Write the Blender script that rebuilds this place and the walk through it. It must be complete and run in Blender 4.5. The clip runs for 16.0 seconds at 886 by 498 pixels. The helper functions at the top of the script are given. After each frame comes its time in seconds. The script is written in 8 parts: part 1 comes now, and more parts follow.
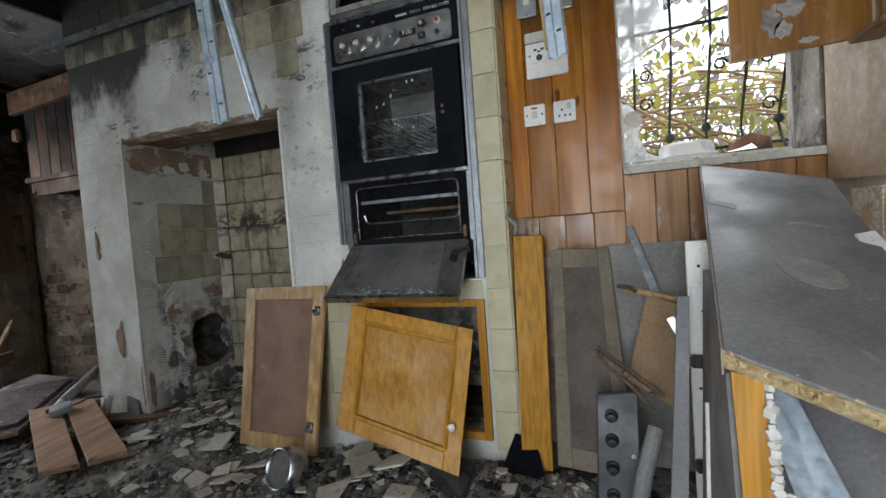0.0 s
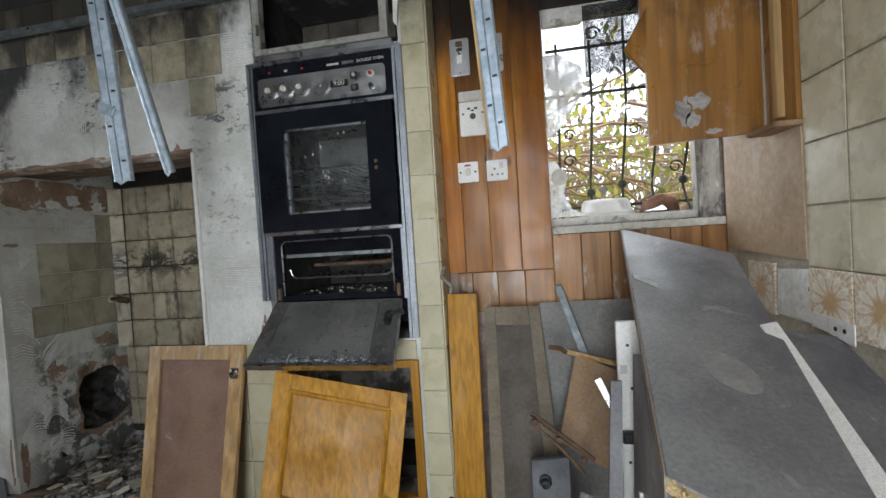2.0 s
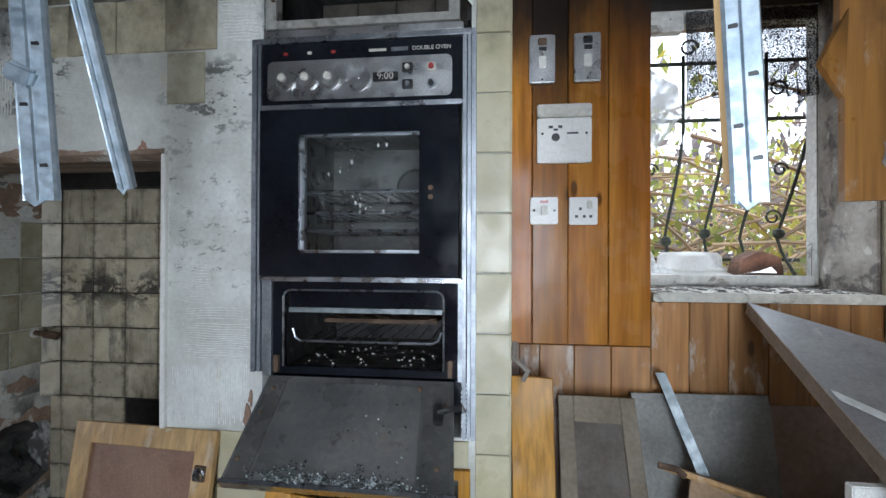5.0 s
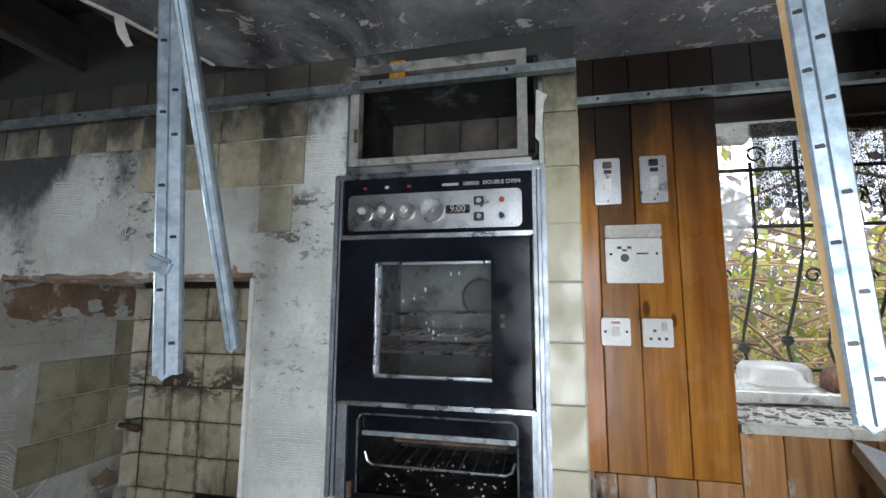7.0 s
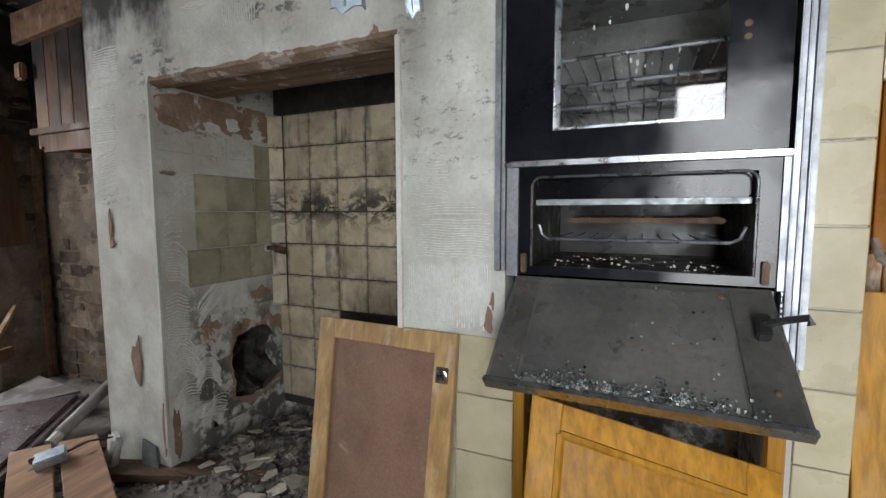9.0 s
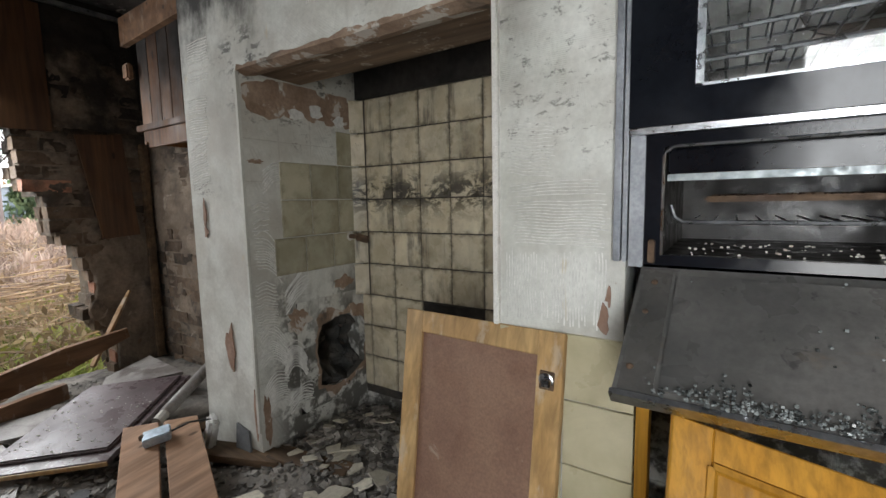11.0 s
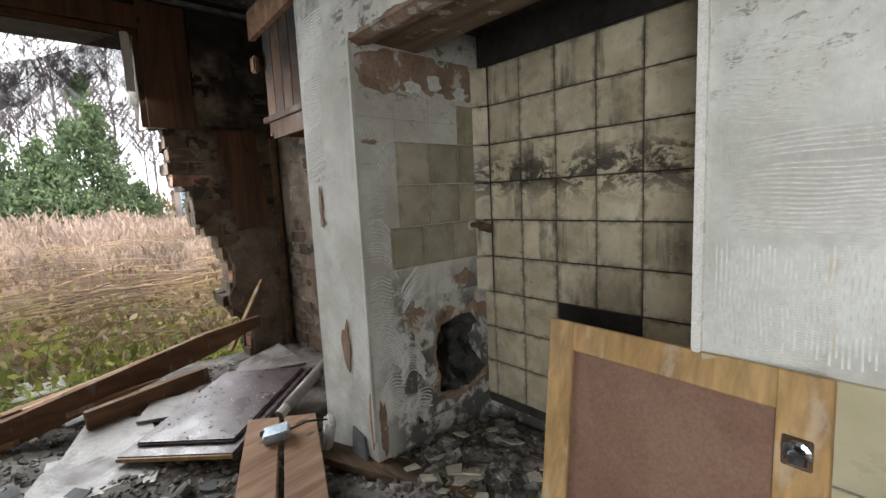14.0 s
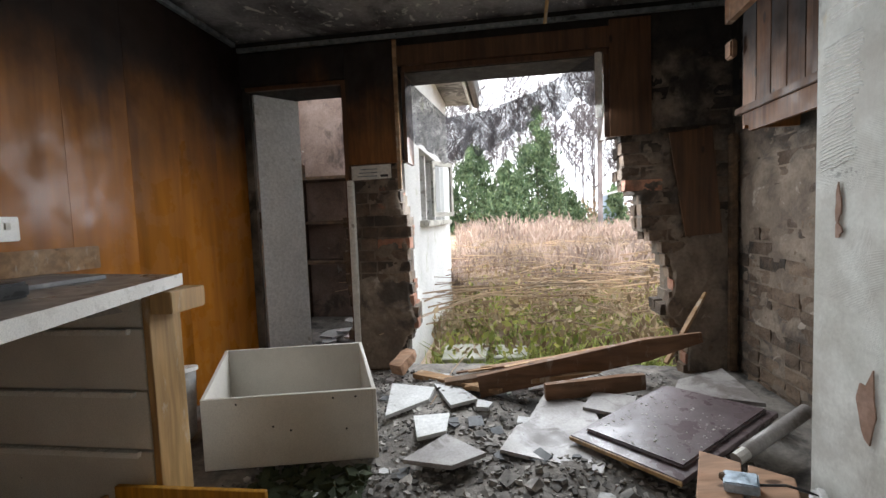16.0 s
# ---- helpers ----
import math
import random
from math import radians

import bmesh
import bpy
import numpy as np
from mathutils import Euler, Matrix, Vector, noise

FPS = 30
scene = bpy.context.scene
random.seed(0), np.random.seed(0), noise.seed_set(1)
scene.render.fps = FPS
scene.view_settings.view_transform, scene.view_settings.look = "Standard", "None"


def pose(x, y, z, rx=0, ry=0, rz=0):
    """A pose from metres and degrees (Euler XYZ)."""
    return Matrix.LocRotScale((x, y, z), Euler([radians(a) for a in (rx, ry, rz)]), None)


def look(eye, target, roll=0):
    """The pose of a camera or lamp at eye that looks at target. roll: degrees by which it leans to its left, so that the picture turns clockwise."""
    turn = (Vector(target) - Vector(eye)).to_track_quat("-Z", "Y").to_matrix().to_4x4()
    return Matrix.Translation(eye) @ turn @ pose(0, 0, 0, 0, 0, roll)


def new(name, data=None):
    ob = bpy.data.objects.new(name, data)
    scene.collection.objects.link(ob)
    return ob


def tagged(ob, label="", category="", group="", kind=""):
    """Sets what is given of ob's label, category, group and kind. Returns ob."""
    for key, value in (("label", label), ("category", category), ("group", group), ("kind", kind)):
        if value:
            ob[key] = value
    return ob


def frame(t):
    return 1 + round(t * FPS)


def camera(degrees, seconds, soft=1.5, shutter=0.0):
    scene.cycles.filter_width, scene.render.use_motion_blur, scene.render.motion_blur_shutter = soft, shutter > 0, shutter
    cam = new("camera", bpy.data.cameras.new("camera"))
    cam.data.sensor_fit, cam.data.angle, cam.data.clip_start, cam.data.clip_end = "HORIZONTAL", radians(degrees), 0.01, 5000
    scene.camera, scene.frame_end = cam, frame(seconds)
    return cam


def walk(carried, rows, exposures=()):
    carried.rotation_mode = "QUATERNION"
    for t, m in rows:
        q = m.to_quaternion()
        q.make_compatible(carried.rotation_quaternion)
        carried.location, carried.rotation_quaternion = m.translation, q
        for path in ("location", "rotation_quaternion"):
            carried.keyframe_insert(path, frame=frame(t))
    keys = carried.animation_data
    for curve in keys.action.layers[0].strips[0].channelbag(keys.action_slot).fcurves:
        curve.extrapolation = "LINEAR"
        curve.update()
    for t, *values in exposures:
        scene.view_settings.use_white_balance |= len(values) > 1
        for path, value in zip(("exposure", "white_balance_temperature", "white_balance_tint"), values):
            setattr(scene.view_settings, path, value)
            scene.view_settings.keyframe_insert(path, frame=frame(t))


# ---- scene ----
cam = camera(90.4, 16.0)
METRES, EYE, TILT, LEAN, TURN = 2.45, 0.93, 0.0, 0.0, 20.6
ROWS = [
    (0.0, 0.0, 0.0, 0.0, -0.18, -2.45, 4.13),
    (0.5, 0.007, 0.0046, 0.0086, -16.09, -3.08, 4.36),
    (1.0, 0.0191, 0.005, 0.0243, -22.34, -2.73, 3.92),
    (1.5, 0.0104, 0.0141, 0.0576, -18.13, -2.28, 3.79),
    (2.0, -0.0091, 0.0191, 0.0693, -10.07, -1.48, 3.64),
    (2.5, -0.0086, 0.0611, 0.062, -6.69, -1.68, 3.73),
    (3.0, 0.0031, 0.0994, 0.076, -6.14, -1.44, 4.74),
    (5.5, -0.096, 0.2314, 0.1404, -14.95, 1.77, -0.88),
    (6.0, -0.0965, 0.2262, 0.1669, -13.5, 3.28, -0.64),
    (6.5, -0.1066, 0.2209, 0.1891, -11.22, 4.37, -0.35),
    (7.0, -0.1173, 0.2129, 0.2005, -8.28, 7.25, -0.32),
    (7.5, -0.124, 0.2258, 0.1793, -6.99, 6.51, -0.38),
    (8.0, -0.1409, 0.2566, 0.1157, -5.52, 0.86, -1.02),
    (8.5, -0.1616, 0.2872, 0.0661, -1.92, -2.44, -0.87),
    (9.0, -0.1967, 0.3135, 0.0469, 3.48, -4.93, 0.15),
    (11.5, -0.2372, 0.3966, 0.0357, 15.16, -6.19, 0.93),
    (12.0, -0.251, 0.4423, 0.0234, 18.86, -6.33, 0.81),
    (12.5, -0.2524, 0.46, 0.0164, 22.37, -6.7, 1.3),
    (13.0, -0.2563, 0.457, 0.0192, 25.94, -7.08, 2.17),
    (13.5, -0.264, 0.4609, 0.0251, 27.18, -7.13, 2.66),
    (14.0, -0.2894, 0.4639, 0.0295, 27.28, -7.0, 2.73),
    (14.5, -0.3316, 0.4531, 0.0263, 29.52, -6.78, 2.64),
    (15.0, -0.3762, 0.4315, 0.0232, 41.33, -6.33, 2.91),
    (15.5, -0.3908, 0.4306, 0.0277, 59.43, -4.69, 3.07),
    (16.0, -0.3752, 0.4313, 0.027, 77.36, -3.79, 2.25),
]
walk(cam, [(t, pose(0, 0, EYE, TILT, LEAN, TURN) @ pose(METRES * x, METRES * y, METRES * z, 90 + pitch, roll, yaw)) for t, x, y, z, yaw, pitch, roll in ROWS],
     exposures=[(0.0, -0.36, 6200, 8), (1.5, -0.2, 6250, 9), (3.0, -0.09, 6150, 9), (5.4, -0.03, 5700, 8), (7.5, -0.04, 6100, 9), (9.0, 0.12, 6500, 10), (13.5, 0.18, 6650, 10), (15.5, 0.4, 6300, 10), (16.0, 0.4, 6350, 10)])

# ---- world and light ----
world = bpy.data.worlds.new("overcast")
scene.world = world
world.use_nodes = True
wn = world.node_tree
sky = wn.nodes.new("ShaderNodeTexSky")
sky.sky_type, sky.sun_disc = "NISHITA", False
sky.sun_elevation, sky.sun_rotation = radians(35), radians(230)
sky.air_density, sky.dust_density, sky.ozone_density = 1.0, 6.0, 0.6
soft_sky = wn.nodes.new("ShaderNodeMixRGB")
soft_sky.inputs[0].default_value = 0.8
soft_sky.inputs[2].default_value = (22.0, 22.6, 23.8, 1)
wn.links.new(sky.outputs[0], soft_sky.inputs[1])
bg = wn.nodes["Background"]
wn.links.new(soft_sky.outputs[0], bg.inputs[0])
bg.inputs[1].default_value = 0.15
sun = new("sun", bpy.data.lights.new("sun", "SUN"))
sun.data.energy, sun.data.angle, sun.data.color = 1.3, radians(25), (1, 0.97, 0.93)
sun.matrix_world = look((-12, -10, 11), (0, 0, 0))


def area_lamp(name, place, target, w, h, watts):
    ob = new(name, bpy.data.lights.new(name, "AREA"))
    ob.data.shape, ob.data.size, ob.data.size_y, ob.data.energy = "RECTANGLE", w, h, watts
    ob.data.color = (0.93, 0.97, 1.0)
    ob.matrix_world = look(place, target)
    return ob


area_lamp("daylight_west", (-4.12, 0.7, 1.45), (-2.5, 0.65, 0.3), 1.2, 0.95, 29)
area_lamp("daylight_north", (0.37, 1.98, 1.52), (-0.2, 0.2, 1.0), 0.55, 0.75, 2.5)
# Fill lamp in an added, unseen doorway, to brighten the oven wall.
doorway = area_lamp("added_fill_south", (-0.15, -1.1, 1.0), (-0.35, 1.6, 1.15), 0.7, 1.9, 19.5)
doorway.data.spread = radians(102)

# ---- materials ----


def rgba(c):
    return (c, c, c, 1) if isinstance(c, (int, float)) else (*c, 1)


class Nodes:
    def __init__(self, name):
        self.m = bpy.data.materials.new(name)
        self.m.use_nodes = True
        self.t = self.m.node_tree
        self.p = self.t.nodes["Principled BSDF"]
        geo = self.t.nodes.new("ShaderNodeNewGeometry")
        info = self.t.nodes.new("ShaderNodeObjectInfo")
        self.random = info.outputs["Random"]
        self.island = geo.outputs["Random Per Island"]
        self.raw = geo.outputs["Position"]
        shift = self.n("ShaderNodeVectorMath", operation="SCALE")
        shift.inputs[0].default_value = (7, 5, 3)
        self.link(self.random, shift.inputs["Scale"])
        add = self.n("ShaderNodeVectorMath", operation="ADD")
        self.link(self.raw, add.inputs[0])
        self.link(shift.outputs[0], add.inputs[1])
        self.pos = add.outputs[0]

    def n(self, kind, **kw):
        node = self.t.nodes.new(kind)
        if "operation" in kw:
            node.operation = kw["operation"]
        if "blend" in kw:
            node.blend_type = kw["blend"]
        return node

    def link(self, a, b):
        self.t.links.new(a, b)

    def scaled(self, s, pos=None):
        node = self.n("ShaderNodeVectorMath", operation="MULTIPLY")
        self.link(pos or self.pos, node.inputs[0])
        node.inputs[1].default_value = s if isinstance(s, tuple) else (s, s, s)
        return node.outputs[0]

    def noise(self, s, detail=4.0, rough=0.55, warp=0.0, pos=None):
        node = self.n("ShaderNodeTexNoise")
        self.link(self.scaled(s, pos), node.inputs["Vector"])
        node.inputs["Scale"].default_value = 1
        node.inputs["Detail"].default_value, node.inputs["Roughness"].default_value = detail, rough
        node.inputs["Distortion"].default_value = warp
        return node.outputs["Fac"]

    def ramp(self, v, lo, hi, a=0.0, b=1.0):
        node = self.n("ShaderNodeMapRange")
        node.interpolation_type = "SMOOTHSTEP"
        self.link(v, node.inputs[0])
        for i, x in enumerate((lo, hi, a, b)):
            node.inputs[1 + i].default_value = x
        return node.outputs[0]

    def math(self, op, a, b):
        node = self.n("ShaderNodeMath", operation=op)
        for i, x in enumerate((a, b)):
            if isinstance(x, (int, float)):
                node.inputs[i].default_value = x
            else:
                self.link(x, node.inputs[i])
        return node.outputs[0]

    def mix(self, f, a, b, blend="MIX"):
        node = self.n("ShaderNodeMixRGB", blend=blend)
        for i, x in enumerate((f, a, b)):
            if isinstance(x, (int, float, tuple)):
                node.inputs[i].default_value = x if i == 0 else rgba(x)
            else:
                self.link(x, node.inputs[i])
        return node.outputs[0]

    def axis(self, i):
        node = self.n("ShaderNodeSeparateXYZ")
        self.link(self.raw, node.inputs[0])
        return node.outputs[i]

    def done(self, colour, rough, bump=None, strength=0.3, dist=0.004, metal=0.0, spec=0.5):
        if isinstance(colour, (int, float, tuple)):
            self.p.inputs["Base Color"].default_value = rgba(colour)
        else:
            self.link(colour, self.p.inputs["Base Color"])
        if isinstance(rough, (int, float)):
            self.p.inputs["Roughness"].default_value = rough
        else:
            self.link(rough, self.p.inputs["Roughness"])
        self.p.inputs["Metallic"].default_value = metal
        self.p.inputs["Specular IOR Level"].default_value = spec
        if bump is not None:
            node = self.n("ShaderNodeBump")
            node.inputs["Strength"].default_value, node.inputs["Distance"].default_value = strength, dist
            self.link(bump, node.inputs["Height"])
            self.link(node.outputs[0], self.p.inputs["Normal"])
        return self.m


def surf(name, c1, c2, s=4.0, fine=60.0, rough=0.6, rv=0.15, bump=0.3, dist=0.003, metal=0.0, spec=0.5,
         stains=(), vary=0.0, island=0.0, soot=None):
    """A plain surface: two tones, fine grain, stains as (colour, scale, lo, hi, amount)."""
    k = Nodes(name)
    big, small = k.noise(s, 5), k.noise(fine, 4, 0.65)
    col = k.mix(k.ramp(big, 0.32, 0.68), c1, c2)
    col = k.mix(1.0, col, k.mix(k.ramp(small, 0.2, 0.8), 0.78, 1.15), "MULTIPLY")
    for c, sc, lo, hi, amount in stains:
        col = k.mix(k.math("MULTIPLY", k.ramp(k.noise(sc, 7, 0.65, 0.6), lo, hi), amount), col, c)
    if vary:
        col = k.mix(1.0, col, k.mix(k.random, 1 - vary, 1 + vary * 0.5), "MULTIPLY")
    if island:
        col = k.mix(1.0, col, k.mix(k.island, 1 - island, 1 + island * 0.5), "MULTIPLY")
    if soot:
        z = k.math("ADD", k.axis(2), k.ramp(k.noise(2.2, 6, 0.65), 0.2, 0.8, -0.5, 0.5))
        col = k.mix(k.ramp(z, soot[0], soot[1], 0.0, 0.93), col, (0.014, 0.013, 0.012))
    r = k.ramp(k.noise(s * 3, 4), 0.3, 0.7, max(0.02, rough - rv), min(1.0, rough + rv))
    return k.done(col, r, small, bump, dist, metal, spec)


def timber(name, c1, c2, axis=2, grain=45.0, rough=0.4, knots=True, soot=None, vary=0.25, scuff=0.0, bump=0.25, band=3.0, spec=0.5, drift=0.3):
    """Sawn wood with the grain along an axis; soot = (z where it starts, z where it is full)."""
    k = Nodes(name)
    st = [grain, grain, grain]
    st[axis] = band
    lo = [9.0, 9.0, 9.0]
    lo[axis] = 0.9
    fine = k.noise(tuple(st), 5, 0.6, 0.3)
    broad = k.noise(tuple(lo), 3, 0.5, 1.2)
    col = k.mix(k.ramp(broad, 0.3, 0.7), c1, c2)
    col = k.mix(1.0, col, k.mix(k.ramp(fine, 0.25, 0.75), 0.62, 1.15), "MULTIPLY")
    if knots:
        kn = [11.0, 11.0, 11.0]
        kn[axis] = 4.5
        v = k.n("ShaderNodeTexVoronoi")
        k.link(k.scaled(tuple(kn)), v.inputs["Vector"])
        v.inputs["Scale"].default_value = 1
        knot = k.ramp(v.outputs["Distance"], 0.07, 0.14, 1.0, 0.0)
        col = k.mix(k.math("MULTIPLY", knot, 0.85), col, tuple(x * 0.22 for x in c1))
    if vary:
        col = k.mix(1.0, col, k.mix(k.random, 1 - vary, 1 + vary * 0.6), "MULTIPLY")
    r = k.ramp(k.noise(7, 4), 0.3, 0.7, rough - 0.12, rough + 0.18)
    if scuff:
        f = k.math("MULTIPLY", k.ramp(k.noise((14, 14, 5), 6, 0.7), 0.56, 0.66), scuff)
        col = k.mix(f, col, (0.55, 0.5, 0.43))
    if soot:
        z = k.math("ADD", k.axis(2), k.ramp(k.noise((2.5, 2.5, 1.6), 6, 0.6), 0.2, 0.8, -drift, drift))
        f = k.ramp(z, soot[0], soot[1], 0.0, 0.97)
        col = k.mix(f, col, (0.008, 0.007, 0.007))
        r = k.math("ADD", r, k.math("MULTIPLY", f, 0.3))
    return k.done(col, r, fine, bump, 0.002, spec=spec)


def combed(name):
    """White tile adhesive: smooth skim, patches of comb ridges, mould, old paint flakes and soot near the ceiling."""
    k = Nodes(name)
    big, fine = k.noise(3.0, 6, 0.6), k.noise(70, 4, 0.7)
    col = k.mix(k.ramp(big, 0.3, 0.7), (0.55, 0.555, 0.505), (0.76, 0.775, 0.735))
    ridge = []
    for turn, seed in (((0.0, 0.0, 150.0), 0.0), ((150.0, 40.0, 20.0), 3.7)):
        w = k.n("ShaderNodeTexWave")
        w.wave_type, w.bands_direction = "BANDS", "DIAGONAL"
        k.link(k.scaled(turn), w.inputs["Vector"])
        w.inputs["Scale"].default_value, w.inputs["Distortion"].default_value = 1.0, 5.0
        w.inputs["Detail"].default_value, w.inputs["Detail Scale"].default_value = 2, 0.06
        v = k.n("ShaderNodeTexVoronoi")
        v.feature = "F1"
        off = k.n("ShaderNodeVectorMath", operation="ADD")
        k.link(k.raw, off.inputs[0])
        off.inputs[1].default_value = (seed, seed * 2, seed)
        k.link(k.scaled((6.4, 6.4, 6.4), off.outputs[0]), v.inputs["Vector"])
        v.inputs["Scale"].default_value, v.inputs["Randomness"].default_value = 1, 0.25
        sep = k.n("ShaderNodeSeparateColor")
        k.link(v.outputs["Color"], sep.inputs[0])
        mask = k.math("MULTIPLY", k.ramp(sep.outputs[0], 0.48, 0.56), k.ramp(k.noise(5, 3), 0.4, 0.55))
        ridge.append(k.math("MULTIPLY", w.outputs["Fac"], mask))
    rid = k.math("MAXIMUM", ridge[0], ridge[1])
    grid = []
    for i, shift in ((0, 0.05), (1, 0.02), (2, 0.03)):
        f = k.math("FRACT", k.math("DIVIDE", k.math("ADD", k.axis(i), 10.0 + shift), 0.1548), 0.0)
        grid.append(k.ramp(k.math("ABSOLUTE", k.math("SUBTRACT", f, 0.5), 0.0), 0.482, 0.492))
    ghost = k.math("MULTIPLY", k.math("MAXIMUM", k.math("MAXIMUM", grid[0], grid[1]), grid[2]), k.ramp(k.noise(4, 4), 0.42, 0.6))
    col = k.mix(k.math("MULTIPLY", ghost, 0.3), col, (0.3, 0.27, 0.23))
    col = k.mix(k.math("MULTIPLY", rid, 0.06), col, (0.36, 0.34, 0.3))
    col = k.mix(1.0, col, k.mix(k.ramp(fine, 0.2, 0.8), 0.88, 1.06), "MULTIPLY")
    mould = k.math("MULTIPLY", k.ramp(k.noise(2.2, 3), 0.5, 0.62), k.math("MULTIPLY", k.ramp(k.axis(2), 1.02, 1.12), k.ramp(k.noise((16, 16, 30), 7, 0.75), 0.52, 0.6)))
    col = k.mix(k.math("MULTIPLY", mould, 0.85), col, (0.05, 0.048, 0.045))
    band = k.math("MULTIPLY", k.ramp(k.axis(2), 1.06, 1.16), k.ramp(k.axis(2), 1.52, 1.4))
    band = k.math("MULTIPLY", band, k.ramp(k.axis(0), -1.34, -1.27))
    fleck = k.math("MULTIPLY", band, k.ramp(k.noise((26, 26, 48), 8, 0.8, 0.4), 0.555, 0.62))
    col = k.mix(k.math("MULTIPLY", fleck, 0.65), col, (0.06, 0.058, 0.05))
    col = k.mix(k.ramp(k.noise(1.7, 6, 0.65), 0.45, 0.7, 0.0, 0.5), col, (0.4, 0.36, 0.31))
    flake = k.ramp(k.noise((6, 6, 4.5), 5, 0.55), 0.71, 0.72)
    col = k.mix(flake, col, (0.36, 0.2, 0.14))
    yellow = k.ramp(k.noise((14, 14, 5), 5), 0.66, 0.74, 0, 0.4)
    col = k.mix(yellow, col, (0.55, 0.42, 0.2))
    z = k.math("ADD", k.axis(2), k.ramp(k.noise((5, 5, 3), 6, 0.65), 0.2, 0.8, -0.22, 0.22))
    z_soot = k.math("ADD", z, k.ramp(k.axis(0), -1.8, -2.7, 0.0, 0.34))
    col = k.mix(k.ramp(z_soot, 1.8, 2.12, 0.0, 0.97), col, (0.02, 0.019, 0.018))
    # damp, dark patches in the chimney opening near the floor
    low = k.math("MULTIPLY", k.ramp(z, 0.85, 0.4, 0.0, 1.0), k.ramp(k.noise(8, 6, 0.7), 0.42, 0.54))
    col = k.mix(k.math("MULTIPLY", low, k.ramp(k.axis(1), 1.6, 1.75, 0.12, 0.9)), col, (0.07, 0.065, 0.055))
    height = k.math("ADD", k.math("MULTIPLY", rid, 0.4), k.math("MULTIPLY", fine, 0.25))
    height = k.math("SUBTRACT", height, k.math("MULTIPLY", ghost, 0.4))
    height = k.math("SUBTRACT", height, k.math("MULTIPLY", flake, 0.7))
    return k.done(col, 0.75, height, 0.55, 0.004)


def glazed(name, c1, c2, dirt=0.5, grime=(0.09, 0.08, 0.06), vary=0.1, floral=False, soot=None, rough=0.22, streak=False, joint=0.0):
    """A glazed tile with grime; floral: an orange rosette of petals."""
    k = Nodes(name)
    col = k.mix(k.ramp(k.noise(9, 5), 0.3, 0.7), c1, c2)
    if floral:
        tc = k.n("ShaderNodeTexCoord")
        sep = k.n("ShaderNodeSeparateXYZ")
        k.link(tc.outputs["Object"], sep.inputs[0])
        x, y = sep.outputs[0], sep.outputs[2]
        rad = k.math("MULTIPLY", k.math("SQRT", k.math("ADD", k.math("MULTIPLY", x, x), k.math("MULTIPLY", y, y)), 0.0), 1 / 0.076)
        ang = k.math("ARCTAN2", y, x)
        lobe = k.math("ABSOLUTE", k.math("COSINE", k.math("MULTIPLY", ang, 6.0), 0.0), 0.0)
        wob = k.ramp(k.noise(60, 3), 0.2, 0.8, -0.05, 0.05)
        taper = k.math("MULTIPLY", k.math("ABSOLUTE", k.math("SUBTRACT", rad, 0.62), 0.0), 1.9)
        reach = k.math("SUBTRACT", k.math("SUBTRACT", lobe, 0.3), k.math("ADD", taper, wob))
        petal = k.ramp(reach, 0.0, 0.1)
        inner = k.ramp(reach, 0.18, 0.5)
        lobe2 = k.math("ABSOLUTE", k.math("SINE", k.math("MULTIPLY", ang, 6.0), 0.0), 0.0)
        taper2 = k.math("MULTIPLY", k.math("ABSOLUTE", k.math("SUBTRACT", rad, 0.86), 0.0), 3.2)
        reach2 = k.math("SUBTRACT", k.math("SUBTRACT", lobe2, 0.5), taper2)
        small = k.math("SUBTRACT", k.ramp(reach2, 0.0, 0.08), k.ramp(reach2, 0.14, 0.3, 0.0, 0.75))
        lines = k.math("ABSOLUTE", k.math("SINE", k.math("ADD", k.math("MULTIPLY", ang, 20.0), k.math("MULTIPLY", rad, 3.0)), 0.0), 0.0)
        ray = k.ramp(lines, 0.15, 0.8)
        tan_ = k.mix(k.math("MULTIPLY", ray, 0.5), (0.56, 0.42, 0.27), (0.74, 0.63, 0.48))
        tan_ = k.mix(k.ramp(rad, 0.98, 1.2), tan_, k.mix(ray, (0.6, 0.46, 0.29), (0.8, 0.72, 0.6)))
        ground_ = k.mix(k.math("MULTIPLY", small, 0.7), tan_, col)
        col = k.mix(petal, ground_, col)
        col = k.mix(k.math("MULTIPLY", inner, 0.3), col, (0.55, 0.44, 0.3))
        rim_ = k.math("ADD", rad, k.ramp(lines, 0.0, 1.0, -0.08, 0.08))
        core = k.ramp(k.math("ADD", rim_, wob), 0.52, 0.3, 0.0, 0.9)
        col = k.mix(core, col, k.mix(ray, (0.4, 0.23, 0.1), (0.64, 0.45, 0.26)))
    fine = k.noise(55, 5, 0.7)
    d = k.ramp(k.noise(6, 7, 0.7, 0.4), 0.42, 0.72, 0, dirt)
    col = k.mix(d, col, k.mix(0.6, col, grime))
    if joint:
        tj = k.n("ShaderNodeTexCoord")
        sj = k.n("ShaderNodeSeparateXYZ")
        k.link(tj.outputs["Object"], sj.inputs[0])
        ex = k.math("ABSOLUTE", sj.outputs[0], 0.0)
        ez = k.math("ABSOLUTE", sj.outputs[2], 0.0)
        rim = k.math("ADD", k.math("MAXIMUM", ex, ez), k.ramp(k.noise(26, 6, 0.7), 0.3, 0.7, -0.012, 0.012))
        col = k.mix(k.ramp(rim, 0.060, 0.079, 0.0, joint), col, grime)
